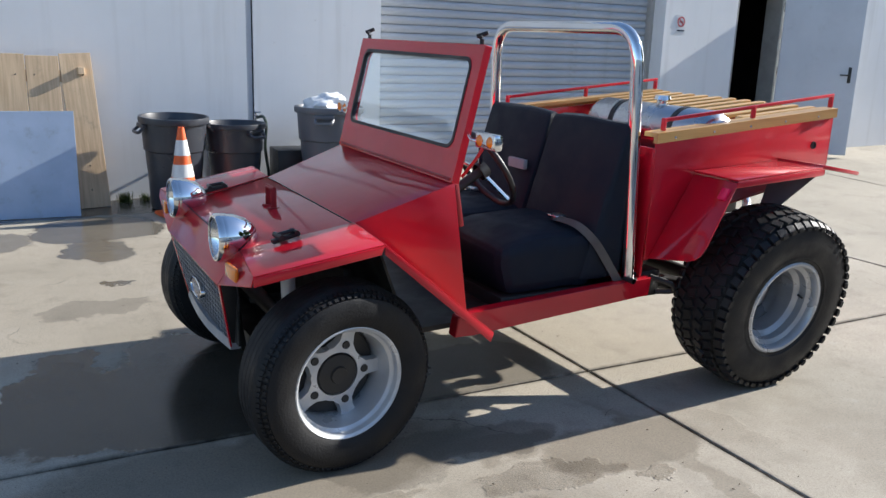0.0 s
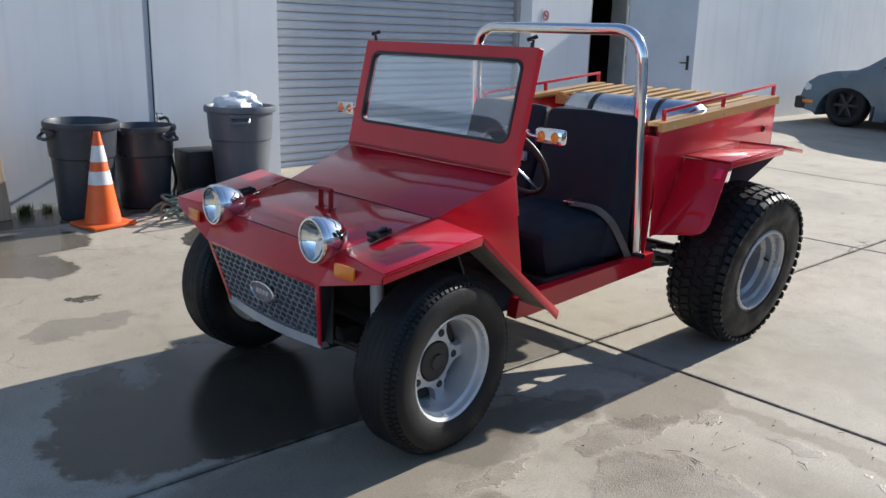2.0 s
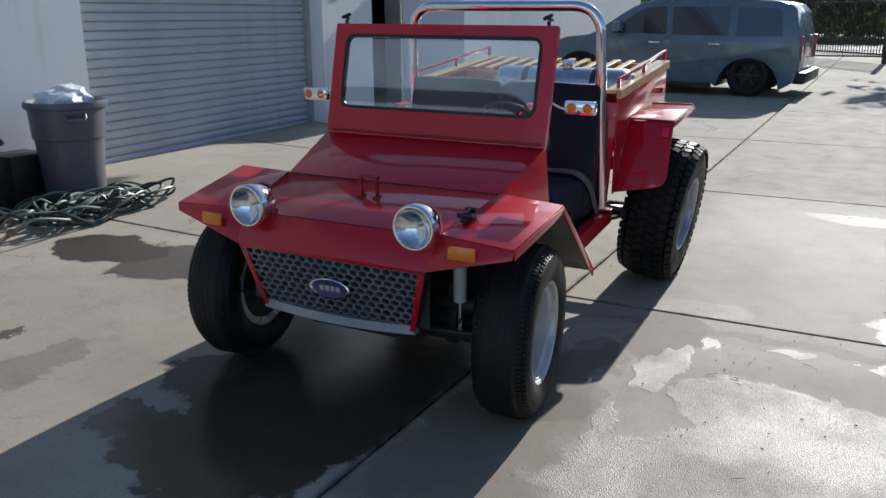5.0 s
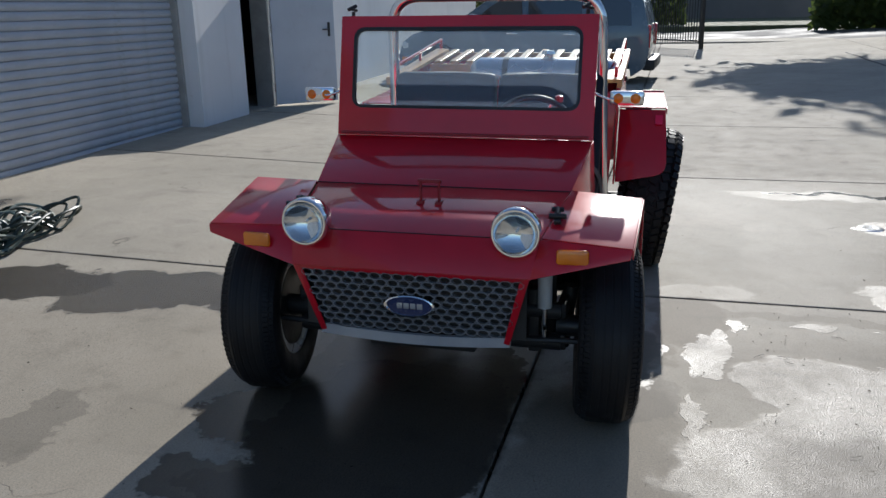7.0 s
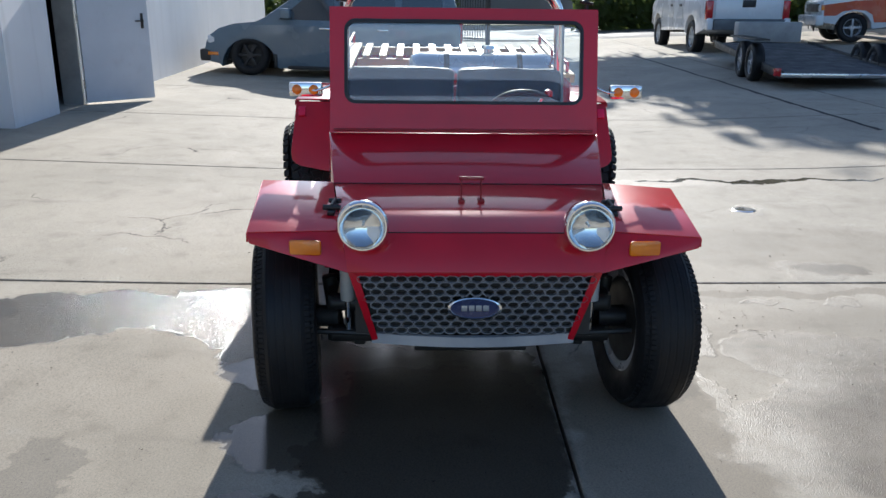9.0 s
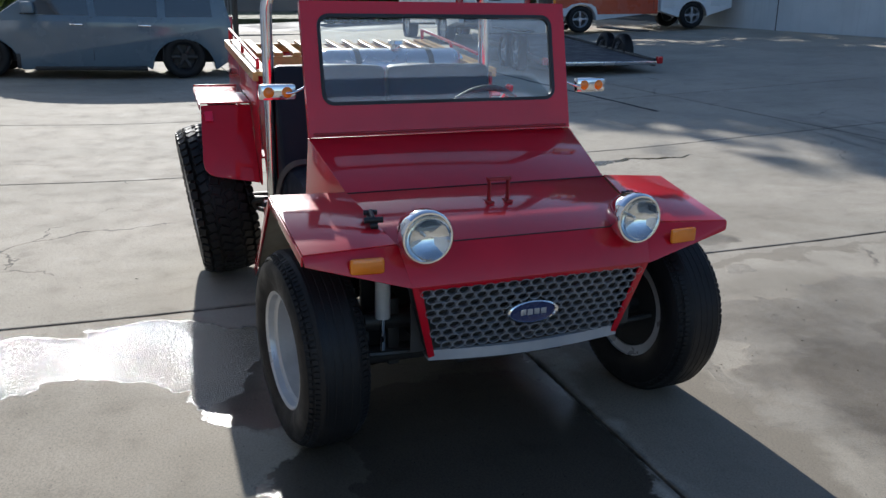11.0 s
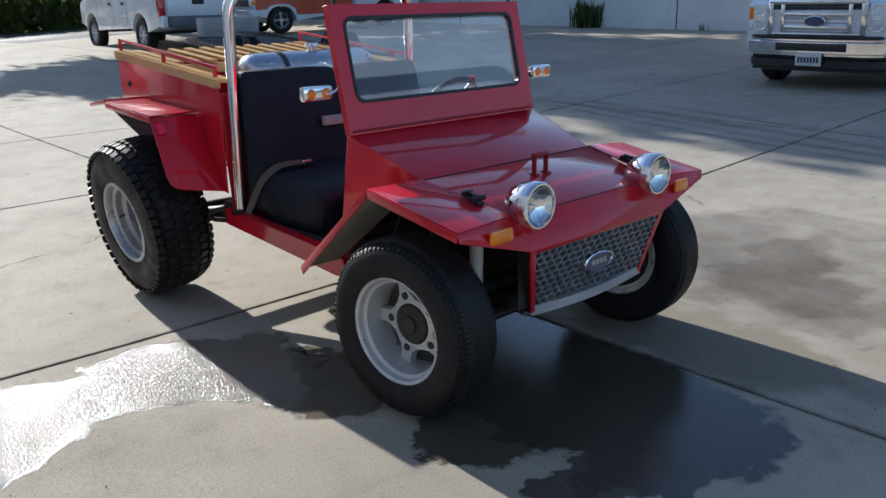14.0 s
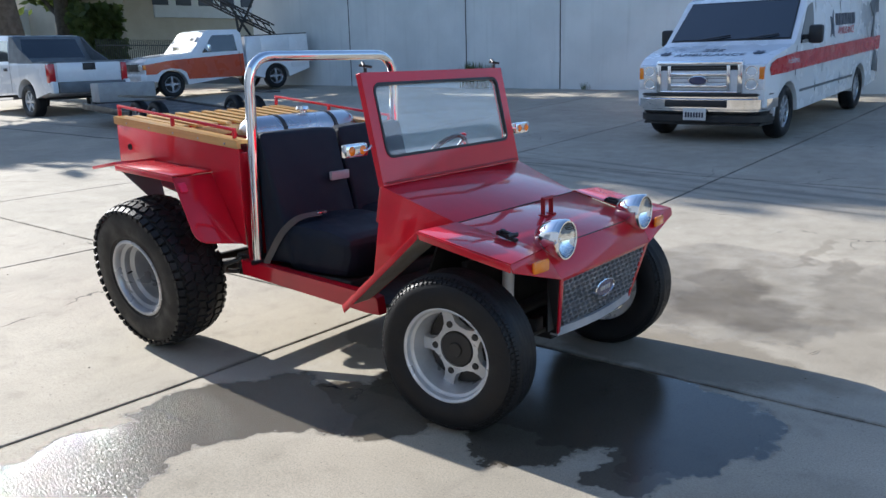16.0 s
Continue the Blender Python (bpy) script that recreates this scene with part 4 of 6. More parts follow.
# cargo bed
Z0, Z1 = 1.078, 1.172
panel("bed_front", [(2.285, -0.595, 1.054), (2.285, 0.595, 1.054), (2.285, 0.56, 0.44), (2.285, -0.56, 0.44)], 0.01, 0.001)
panel("bed_floor", [(2.29, -0.59, 0.72), (3.33, -0.59, 0.915), (3.33, 0.59, 0.915), (2.29, 0.59, 0.72)], 0.01, 0, RED_IN)
panel("tailgate", [(3.34, -0.6, Z1), (3.34, 0.6, Z1), (3.34, 0.6, 0.90), (3.34, -0.6, 0.90)], 0.012, 0.002)
for sgn in (-1, 1):
    bm = B()
    box(bm, 3.343, 3.352, sgn * 0.5 - 0.05, sgn * 0.5 + 0.05, 0.95, 1.05, 0.003)
    cpart("tail_lamp", bm, RED_LENS)
for sgn in (-1, 1):
    def Q(x, v, z):
        return (x, sgn * v, z)
    flip = (lambda q: q) if sgn < 0 else (lambda q: q[::-1])
    panel("bed_side", flip([Q(2.272, 0.60, Z0), Q(2.272, 0.60, 0.585), Q(2.42, 0.60, 0.62), Q(2.6, 0.60, 0.90), Q(3.345, 0.60, 0.90), Q(3.345, 0.60, Z1)]), 0.008, 0.001)
    panel("wheel_arch_front", flip([Q(2.50, 0.603, 0.945), Q(2.50, 0.84, 0.945), Q(2.346, 0.857, 0.694), Q(2.327, 0.851, 0.663), Q(2.314, 0.832, 0.642), Q(2.3065, 0.800, 0.630), Q(2.285, 0.603, 0.595)][::-1]), 0.006, 0.0015)
    panel("rear_fender", flip([Q(2.495, 0.604, 0.951), Q(3.0, 0.604, 0.978), Q(3.02, 0.83, 0.978), Q(2.495, 0.842, 0.951)]), 0.008, 0.002)
    panel("fender_tail", flip([Q(3.0, 0.604, 0.978), Q(3.28, 0.65, 0.940), Q(3.31, 0.80, 0.932), Q(3.02, 0.83, 0.978)]), 0.018, 0.003)
    bm = B()
    plate(bm, flip([Q(2.495, 0.842, 0.951), Q(3.02, 0.83, 0.978), Q(3.02, 0.83, 0.950), Q(2.485, 0.844, 0.925)]), 0.005, 0.001)
    cpart("fender_lip", bm, RED)
    panel("wheel_arch_liner", flip([Q(2.96, 0.62, 0.94), Q(3.02, 0.80, 0.94), Q(2.93, 0.70, 0.79), Q(2.90, 0.62, 0.76)]), 0.004, 0, GREY_TRIM)
    bm = B()
    box(bm, -0.013, 0.006, -0.019, 0.019, -0.026, 0.026, 0.003)
    bmesh.ops.transform(bm, matrix=pose(2.468, sgn * 0.808, 0.893, 0, 31.5, 0), verts=bm.verts)
    cpart("reflector", bm, RED_REFLECTOR, "small bright red reflector")
    bm = B()
    lathe(bm, [(0.0, 0.001), (0.011, 0.001), (0.013, 0.006), (0.017, 0.006), (0.018, 0.0)], 16, pose(3.235, sgn * 0.600, 1.045, sgn * -90))
    cpart("lamp_socket", bm, GASKET, "empty black lamp socket")
    # wood rail with bolts
    bm = B()
    rows = []
    for x, zz in ((2.262, 1.061), (3.352, 1.155)):
        rows.append([bm.verts.new(Q(x, v, zz + h)) for v, h in ((0.616, 0.018), (0.616, 0.060), (0.535, 0.060), (0.535, 0.042), (0.592, 0.042), (0.592, 0.018))])
    for k in range(6):
        bm.faces.new((rows[0][k], rows[0][(k + 1) % 6], rows[1][(k + 1) % 6], rows[1][k]))
    bm.faces.new(rows[0]), bm.faces.new(rows[1])
    rail = cpart("wood_rail", bm, WOOD, "varnished wooden bed rail", False)
    for i in range(5):
        t = (i + 0.4) / 5
        bm = B()
        lathe(bm, [(0.006, 0), (0.005, 0.002), (0, 0.003)], 8, pose(2.27 + 1.08 * t, sgn * 0.618, 1.095 + 0.094 * t, sgn * -90))
        cpart("bolt", bm, STEEL, parent=rail)
    # red guard rail
    bm = B()
    def bar(a, b, w=0.014):
        d = (Vector(b) - Vector(a))
        m4 = d.to_track_quat("X", "Z").to_matrix().to_4x4()
        box(bm, 0, d.length, -w / 2, w / 2, -w / 2, w / 2, 0.002, Matrix.Translation(a) @ m4)
    za, zb = 1.061 + 0.062, 1.155 + 0.062
    bar(Q(2.31, 0.585, za + 0.047), Q(3.345, 0.585, zb + 0.056), 0.015)
    for x in (2.315, 2.83, 3.335):
        h = za + (zb - za) * (x - 2.262) / 1.09
        bar(Q(x, 0.585, h), Q(x, 0.585, h + 0.052), 0.017)
    cpart("guard_rail", bm, RED)
slats = B()
box(slats, 2.865, 2.91, -0.535, 0.535, 1.100, 1.150, 0.003)
cpart("cross_beam", slats, WOOD, smooth=False)
slats = B()
box(slats, 3.29, 3.338, -0.535, 0.535, 1.147, 1.194, 0.003)
cpart("cross_beam", slats, WOOD, smooth=False)
bm = B()
box(bm, 0, 0.49, -0.021, 0.021, 0, 0.018, 0.003)
slat2 = finish("slat", bm, WOOD)
for i in range(11):
    s = new("slat", slat2)
    s.parent = buggy
    s.matrix_basis = OFF @ pose(2.855, -0.485 + 0.097 * i, 1.152, 0, -5.0, 0)
# fuel tank
bm = B()
tm = pose(2.66, -0.17, 1.09, 90)
lathe(bm, [(0, 0.415), (0.06, 0.41), (0.095, 0.39), (0.112, 0.35), (0.112, -0.35), (0.095, -0.39), (0.06, -0.41), (0, -0.415)], 32, tm)
tank = cpart("fuel_tank", bm, STEEL, "polished aluminium fuel tank with black straps")
for y in (-0.2, 0.2):
    bm = B()
    lathe(bm, [(0.115, y - 0.015), (0.115, y + 0.015), (0.112, y + 0.015), (0.112, y - 0.015)], 32, tm, True)
    cpart("tank_strap", bm, BLACK, parent=tank)
bm = B()
lathe(bm, [(0, 0.02), (0.035, 0.018), (0.04, 0.0), (0.025, -0.005), (0.025, -0.04)], 18, pose(2.66, -0.20, 1.222))
cpart("filler_cap", bm, CHROME, parent=tank)
for v in (-0.42, 0.16):
    bm = B()
    box(bm, 2.56, 2.76, v - 0.015, v + 0.015, 0.74, 1.03, 0.004)
    cpart("tank_bracket", bm, BLACK)


# ---- wheels ----
def tyre_mesh(R, r, w, crown=0.012, groove=0.0):
    bm = B()
    h = w / 2
    prof = [(r, -h * 0.78), (r + 0.012, -h * 0.90), (r + (R - r) * 0.35, -h * 1.0), (r + (R - r) * 0.65, -h * 1.0), (R - 0.035, -h * 0.93), (R - crown - 0.004, -h * 0.80), (R - 0.004, -h * 0.6)]
    tread = []
    for i in range(5):
        c = -h * 0.48 + h * 0.96 * i / 4
        tread += [(R, c - 0.004), (R - groove, c - 0.003), (R - groove, c + 0.003), (R, c + 0.004)] if groove else [(R, c)]
    full = prof + tread + [(a, -b) for a, b in prof[::-1]]
    lathe(bm, full, 72, closed=True)
    return bm


def tread_blocks(R, w, n, rows, hgt, size, drop=0.030):
    """Raised rubber blocks with sloping sides round a tyre whose axis is z."""
    bm = B()
    for j, (c, skew, bw, bl) in enumerate(rows):
        for i in range(n):
            a = 2 * math.pi * (i + (0.5 if j % 2 else 0)) / n
            base = R - drop * (abs(c) / (w / 2)) ** 4
            tip = math.atan(4 * drop * (abs(c) / (w / 2)) ** 3 / (w / 2)) * (1 if c > 0 else -1)
            m4 = Matrix.Rotation(a, 4, "Z") @ pose(base - hgt * 0.5, 0, c) @ Matrix.Rotation(-tip, 4, "Y") @ Matrix.Rotation(radians(skew * (1.25 if i % 2 else 0.7)), 4, "X")
            long = bl * size * (1.04, 0.88, 0.98, 0.84)[(i + j) % 4]
            made = box(bm, 0, hgt, -long / 2, long / 2, -bw / 2, bw / 2)
            for v in made:
                if v.co.x > hgt * 0.5:
                    v.co.y *= 0.86
                    v.co.z *= 0.88
                v.co = m4 @ v.co
    return bm


def wheel(x, v, zc, steer, sgn, kind, camber=0.0):
    """sgn +1: outer face towards +y; camber leans the top outwards."""
    m4 = OFF @ pose(x, v, zc, 0, 0, steer) @ pose(0, 0, 0, -camber * sgn) @ pose(0, 0, 0, -90 * sgn)
    if kind == "front":
        m4 = m4 @ Matrix.Diagonal((0.955, 0.955, 0.97, 1))
    if kind == "front":
        R, r, w = 0.349, 0.200, 0.222
        bm = B()
        lathe(bm, [(0, 0.020), (0.03, 0.020), (0.034, 0.012), (0.074, 0.006), (0.080, -0.004), (0.080, -0.07), (0, -0.07)], 28)
        hub = part("wheel", bm, BLACK, buggy, "front wheel with black hub, alloy spokes and road tyre", m=m4)
        part("tyre", tyre_mesh(R, r, w, 0.026, groove=0.0012), RUBBER, hub)
        bm = tread_blocks(R - 0.004, w, 110, [(-0.078, 0, 0.020, 1), (0.078, 0, 0.020, 1), (-0.0405, 14, 0.016, 1), (0.0405, -14, 0.016, 1), (-0.0135, -14, 0.016, 1), (0.0135, 14, 0.016, 1)], 0.004, 0.0145, 0.036)
        tread_edge = tread_blocks(R - 0.006, w, 84, [(-0.096, 0, 0.014, 1), (0.096, 0, 0.014, 1)], 0.004, 0.016, 0.036)
        tagged(part("shoulder_tread", tread_edge, RUBBER, hub), kind="stuff")
        tagged(part("tread", bm, RUBBER, hub), kind="stuff")
        bm = B()
        lathe(bm, [(0.212, 0.088), (0.215, 0.095), (0.206, 0.099), (0.197, 0.092), (0.192, 0.070), (0.181, 0.062), (0.178, 0.020), (0.172, -0.030), (0.170, -0.085), (0.20, -0.088), (0.204, -0.094), (0.212, -0.09), (0.186, -0.07), (0.19, 0.07)], 56, closed=True)
        part("rim", bm, ALLOY, hub, "bare cast alloy rim")
        bm = B()
        lathe(bm, [(0.082, 0.002), (0.104, -0.001), (0.106, -0.030), (0.082, -0.030)], 40, closed=True)
        lathe(bm, [(0.174, -0.012), (0.188, -0.010), (0.188, -0.036), (0.175, -0.036)], 48, closed=True)
        for k in range(5):
            a = Matrix.Rotation(2 * math.pi * k / 5, 4, "Z")
            pts = [(0.085, -0.060), (0.085, 0.060), (0.118, 0.032), (0.150, 0.028), (0.184, 0.034), (0.184, -0.034), (0.150, -0.028), (0.118, -0.032)]
            lo, hi = [bm.verts.new(a @ Vector((p, q, -0.036))) for p, q in pts], [bm.verts.new(a @ Vector((p, q * 0.88, 0.002 - 0.012 * (p - 0.085) / 0.1))) for p, q in pts]
            bm.faces.new(lo), bm.faces.new(hi)
            for i in range(8):
                bm.faces.new((lo[i], lo[(i + 1) % 8], hi[(i + 1) % 8], hi[i]))
        part("spoke_spider", bm, ALLOY, hub, "five-spoke cast alloy centre", smooth=False)
        # black discs stand for the dark of the recessed lug holes
        for k in range(5):
            a = 2 * math.pi * k / 5
            bm = B()
            lathe(bm, [(0, 0.0025), (0.012, 0.0028), (0.014, 0.0035), (0.0155, 0.001), (0.0155, -0.02)], 12, Matrix.Translation((0.110 * math.cos(a), 0.110 * math.sin(a), 0)))
            part("lug_nut", bm, BLACK, hub)
        bm = B()
        lathe(bm, [(0, -0.040), (0.164, -0.040), (0.167, -0.046), (0.166, -0.085), (0, -0.085)], 32)
        part("brake_drum", bm, BLACK, hub)
    else:
        R, r, w = 0.404, 0.198, 0.305
        bm = B()
        lathe(bm, [(0, -0.030), (0.034, -0.032), (0.038, -0.075), (0.085, -0.080), (0.12, -0.062), (0.158, -0.080), (0.166, -0.10), (0, -0.11)], 36)
        hub = part("wheel", bm, RIM_GREY, buggy, "wide rear wheel with deep grey rim and mud tyre", m=m4)
        part("tyre", tyre_mesh(R - 0.010, r, w - 0.004, 0.034), RUBBER, hub)
        rows = [(-0.131, 8, 0.040, 1.0), (-0.083, -18, 0.044, 1.05), (-0.029, 22, 0.046, 1.0), (0.029, -22, 0.046, 1.0), (0.083, 18, 0.044, 1.05), (0.131, -8, 0.040, 1.0)]
        bm = tread_blocks(R - 0.0055, w, 50, rows, 0.009, 0.041, 0.036)
        tagged(part("tread", bm, RUBBER, hub, "chunky mud tread blocks"), kind="stuff")
        bm = tread_blocks(R - 0.036, w, 50, [(-0.146, 0, 0.012, 0.8), (0.146, 0, 0.012, 0.8)], 0.018, 0.036, 0.0)
        tagged(part("shoulder_tread", bm, RUBBER, hub), kind="stuff")
        bm = B()
        lathe(bm, [(0.222, 0.1360), (0.230, 0.1445), (0.240, 0.1455)], 64)
        part("sidewall_ring", bm, RUBBER, hub)
        bm = B()
        lathe(bm, [(0.208, 0.128), (0.213, 0.138), (0.206, 0.144), (0.196, 0.142), (0.190, 0.132), (0.188, 0.108), (0.170, 0.098), (0.168, 0.066), (0.160, 0.060), (0.148, 0.050), (0.146, -0.01), (0.158, -0.03), (0.166, -0.06), (0.168, -0.13), (0.205, -0.136), (0.19, -0.12), (0.19, 0.10)], 56, closed=True)
        part("rim", bm, RIM_GREY, hub, "deep dished grey steel rim")
        for k in range(5):
            a = 2 * math.pi * k / 5
            bm = B()
            lathe(bm, [(0, -0.050), (0.010, -0.052), (0.011, -0.08)], 6, Matrix.Translation((0.065 * math.cos(a), 0.065 * math.sin(a), 0)))
            part("lug_nut", bm, STEEL, hub)
        bm = B()
        tube(bm, [(0.168, 0.01, 0.060), (0.155, 0.01, 0.095)], 0.005, 6)
        part("valve_stem", bm, GASKET, hub)
    return hub


for sgn in (-1, 1):
    wheel(0.870 if sgn < 0 else 0.872, sgn * (0.655 if sgn < 0 else 0.668), 0.331, 6.0, sgn, "front", 1.0)
    wheel(2.832, sgn * 0.752, 0.410, 0, sgn, "rear", 7.5)

# running gear
bm = B()
for z in (0.30, 0.42):
    tube(bm, [(0.80, -0.50, z), (0.80, 0.50, z)], 0.032, 14)
cpart("axle_beam", bm, BLACK)
bm = B()
box(bm, 0.97, 1.00, -0.46, 0.46, 0.24, 0.64, 0.006)
box(bm, 0.70, 0.98, -0.20, 0.20, 0.27, 0.33, 0.006)
cpart("frame_head", bm, BLACK, "black frame head behind the front axle")
for sgn in (-1, 1):
    bm = B()
    box(bm, 0.79, 0.95, sgn * 0.50 - 0.018, sgn * 0.50 + 0.018, 0.27, 0.33, 0.008)
    box(bm, 0.79, 0.95, sgn * 0.50 - 0.018, sgn * 0.50 + 0.018, 0.39, 0.45, 0.008)
    tube(bm, [(0.92, sgn * 0.49, 0.24), (0.92, sgn * 0.52, 0.48)], 0.028, 12)
    tube(bm, [(0.835, sgn * 0.48, 0.353), (0.835, sgn * 0.60, 0.353)], 0.04, 12)
    box(bm, 0.78, 0.86, sgn * 0.40 - 0.02, sgn * 0.40 + 0.02, 0.26, 0.50, 0.006)
    cpart("trailing_arm", bm, BLACK)
    bm = B()
    tube(bm, [(0.775, sgn * 0.44, 0.44), (0.765, sgn * 0.44, 0.70)], 0.026, 14)
    cpart("shock_absorber", bm, PLATE, "white shock absorber")
    bm = B()
    tube(bm, [(0.78, sgn * 0.44, 0.30), (0.775, sgn * 0.44, 0.45)], 0.012, 10)
    cpart("shock_rod", bm, CHROME)
    bm = B()
    tube(bm, [(0.70, sgn * 0.2, 0.33), (0.72, sgn * 0.58, 0.34)], 0.011, 8)
    cpart("tie_rod", bm, BLACK)
    bm = B()
    tube(bm, [(2.36, sgn * 0.42, 0.46), (2.80, sgn * 0.66, 0.39)], 0.035, 10)
    box(bm, 2.28, 2.42, sgn * 0.50 - 0.05, sgn * 0.50 + 0.05, 0.40, 0.52, 0.012)
    tube(bm, spline([(2.34, sgn * 0.57, 0.50), (2.42, sgn * 0.62, 0.47), (2.45, sgn * 0.60, 0.43), (2.40, sgn * 0.55, 0.42)], 5), 0.012, 8)
    cpart("swing_arm", bm, BLACK)
    bm = B()
    tube(bm, [(2.62, sgn * 0.66, 0.50), (2.56, sgn * 0.64, 0.90)], 0.022, 12)
    cpart("rear_shock", bm, CHROME)
bm = B()
tube(bm, [(2.825, -0.70, 0.388), (2.825, 0.70, 0.388)], 0.04, 14)
box(bm, 2.42, 2.76, -0.14, 0.14, 0.38, 0.62, 0.05)
box(bm, 2.74, 3.20, -0.26, 0.26, 0.60, 0.84, 0.05)
box(bm, 2.70, 2.95, -0.09, 0.09, 0.40, 0.62, 0.03)
cpart("engine_block", bm, BLACK)
bm = B()
tube(bm, spline([(2.95, -0.3, 0.66), (3.1, -0.36, 0.68), (3.26, -0.2, 0.74), (3.27, 0.2, 0.74), (3.1, 0.36, 0.68), (2.95, 0.3, 0.66)], 6), 0.022, 10)
cpart("exhaust_pipe", bm, STEEL)
bm = B()
for v in (-0.30, 0.30):
    box(bm, 0.70, 2.45, v - 0.03, v + 0.03, 0.34, 0.40, 0.006)
cpart("chassis_rail", bm, BLACK)


# ---- vehicles parked round the lot ----
def arch(cx, r, n=9):
    """The lower outline of a wheel opening, from front to rear."""
    return [(cx + r * math.cos(math.pi * i / n), 0.34 + r * math.sin(math.pi * i / n)) for i in range(n + 1)]


class Car:
    """A parked vehicle: local x runs forward from the rear bumper, y to its left, z up."""

    def __init__(self, root, W, belt, taper, nose, nose_w=0.93, lift=0.0):
        self.lift, self.root, self.W, self.belt, self.taper, self.nose, self.nose_w = lift, root, W, belt, taper, nose, nose_w

    def side(self, x, z):
        y = self.W / 2 * (1 - max(0, z - self.belt) * self.taper)
        if x > self.nose[0]:
            y *= 1 - (1 - self.nose_w) * min(1, (x - self.nose[0]) / (self.nose[1] - self.nose[0]))
        return y

    def body(self, name, outline, material, bevel=0.03, inner=1.0):
        bm = B()
        prism(bm, outline, 1, -1, 1)
        for co, no in (((0, 0, self.belt), (0, 0, 1)), ((self.nose[0], 0, 0), (1, 0, 0))):
            bmesh.ops.bisect_plane(bm, geom=bm.verts[:] + bm.edges[:] + bm.faces[:], plane_co=co, plane_no=no)
        for v in bm.verts:
            v.co.y *= self.side(v.co.x, v.co.z) * inner
            v.co.z += self.lift
        bmesh.ops.recalc_face_normals(bm, faces=bm.faces)
        edges = [e for e in bm.edges if len(e.link_faces) == 2 and e.calc_face_angle(0) > 0.25]
        bmesh.ops.bevel(bm, geom=edges, offset=bevel, segments=2, affect="EDGES", profile=0.6, clamp_overlap=True)
        return part(name, bm, material, self.root)

    def skin(self, name, pts, material, sgn, off=0.006, thick=0.008, label="", parent=None):
        """A panel or pane lying on the body's side, outline in (x, z)."""
        bm = B()
        q = [(x, sgn * (self.side(x, z) + off), z + self.lift) for x, z in pts]
        plate(bm, q if sgn < 0 else q[::-1], thick)
        return part(name, bm, material, parent or self.root, label, False)

    def across(self, name, a, b, ya, yb, material, off=0.008, label=""):
        """A pane across the vehicle between two heights of its outline: a low, b high, as (x, z)."""
        d = Vector((b[0] - a[0], 0, b[1] - a[1])).normalized()
        n = Vector((d.z, 0, -d.x))
        up = Vector((0, 0, self.lift))
        bm = B()
        q = [Vector((a[0], -ya, a[1])), Vector((a[0], ya, a[1])), Vector((b[0], yb, b[1])), Vector((b[0], -yb, b[1]))]
        plate(bm, [p + n * off + up for p in q], 0.01)
        return part(name, bm, material, self.root, label, False)

    def box(self, name, x0, x1, y0, y1, z0, z1, material, bevel=0.01, label="", parent=None):
        bm = B()
        box(bm, x0, x1, y0, y1, z0 + self.lift, z1 + self.lift, bevel)
        return part(name, bm, material, parent or self.root, label)

    def wheels(self, xs, R=0.37, w=0.25, inset=0.02, rim=0.6, rim_mat=None, five=5):
        for x in xs:
            for sgn in (-1, 1):
                m4 = pose(x, sgn * (self.W / 2 - inset - w / 2), R, -90 * sgn)
                bm = B()
                lathe(bm, [(0, w * 0.36), (R * 0.16, w * 0.36), (R * 0.18, w * 0.25), (R * 0.2, 0)], 16)
                for k in range(five):
                    a = Matrix.Rotation(2 * math.pi * k / five, 4, "Z")
                    box(bm, R * 0.12, R * rim, -R * 0.075, R * 0.075, w * 0.2, w * 0.34, 0.008, a)
                hub = part("wheel", bm, rim_mat or ALLOY, self.root, "parked vehicle wheel with alloy rim", m=m4)
                part("tyre", tyre_mesh(R, R * rim, w), RUBBER, hub)
                bm = B()
                lathe(bm, [(R * rim, w * 0.42), (R * rim * 1.05, w * 0.40), (R * rim * 0.93, w * 0.3), (R * rim * 0.9, -w * 0.3), (R * rim, -w * 0.4)], 32)
                part("rim", bm, rim_mat or ALLOY, hub)
                bm = B()
                lathe(bm, [(0, -w * 0.1), (R * rim * 0.9, -w * 0.1)], 24)
                part("brake_disc", bm, BLACK, hub)


def words(text, size, m4, material, parent, name="lettering"):
    cu = bpy.data.curves.new("text", "FONT")
    cu.body, cu.size, cu.align_x, cu.extrude = text, size, "CENTER", 0.001
    ob = bpy.data.objects.new("text", cu)
    me = bpy.data.meshes.new_from_object(ob)
    bpy.data.objects.remove(ob)
    me.materials.append(material)
    ob = new(name, me)
    ob.parent, ob.matrix_basis = parent, m4
    return ob


# ambulance van, nose towards the buggy
AX, AY = 3.52, -10.55
van = thing("ambulance_van", pose(AX, AY, slope(AX, AY), 0, 2.1, 90), "white ambulance van with a red stripe, parked by the wall", "van")
c = Car(van, 1.96, 1.22, 0.10, (4.85, 5.45), 0.93)
OUT = [(-0.58, 0.42), (-0.60, 1.86), (-0.48, 1.97), (3.46, 1.99), (3.72, 1.93), (4.38, 1.345), (4.50, 1.29), (4.95, 1.215), (5.22, 1.15), (5.38, 1.08), (5.44, 0.98), (5.44, 0.50), (5.12, 0.46)] + arch(4.65, 0.45) + [(1.2, 0.40)] + arch(0.72, 0.45)
c.body("body", OUT, WHITE, 0.035)
c.wheels((0.72, 4.65), 0.37, 0.24, rim_mat=RIM_GREY, five=8)
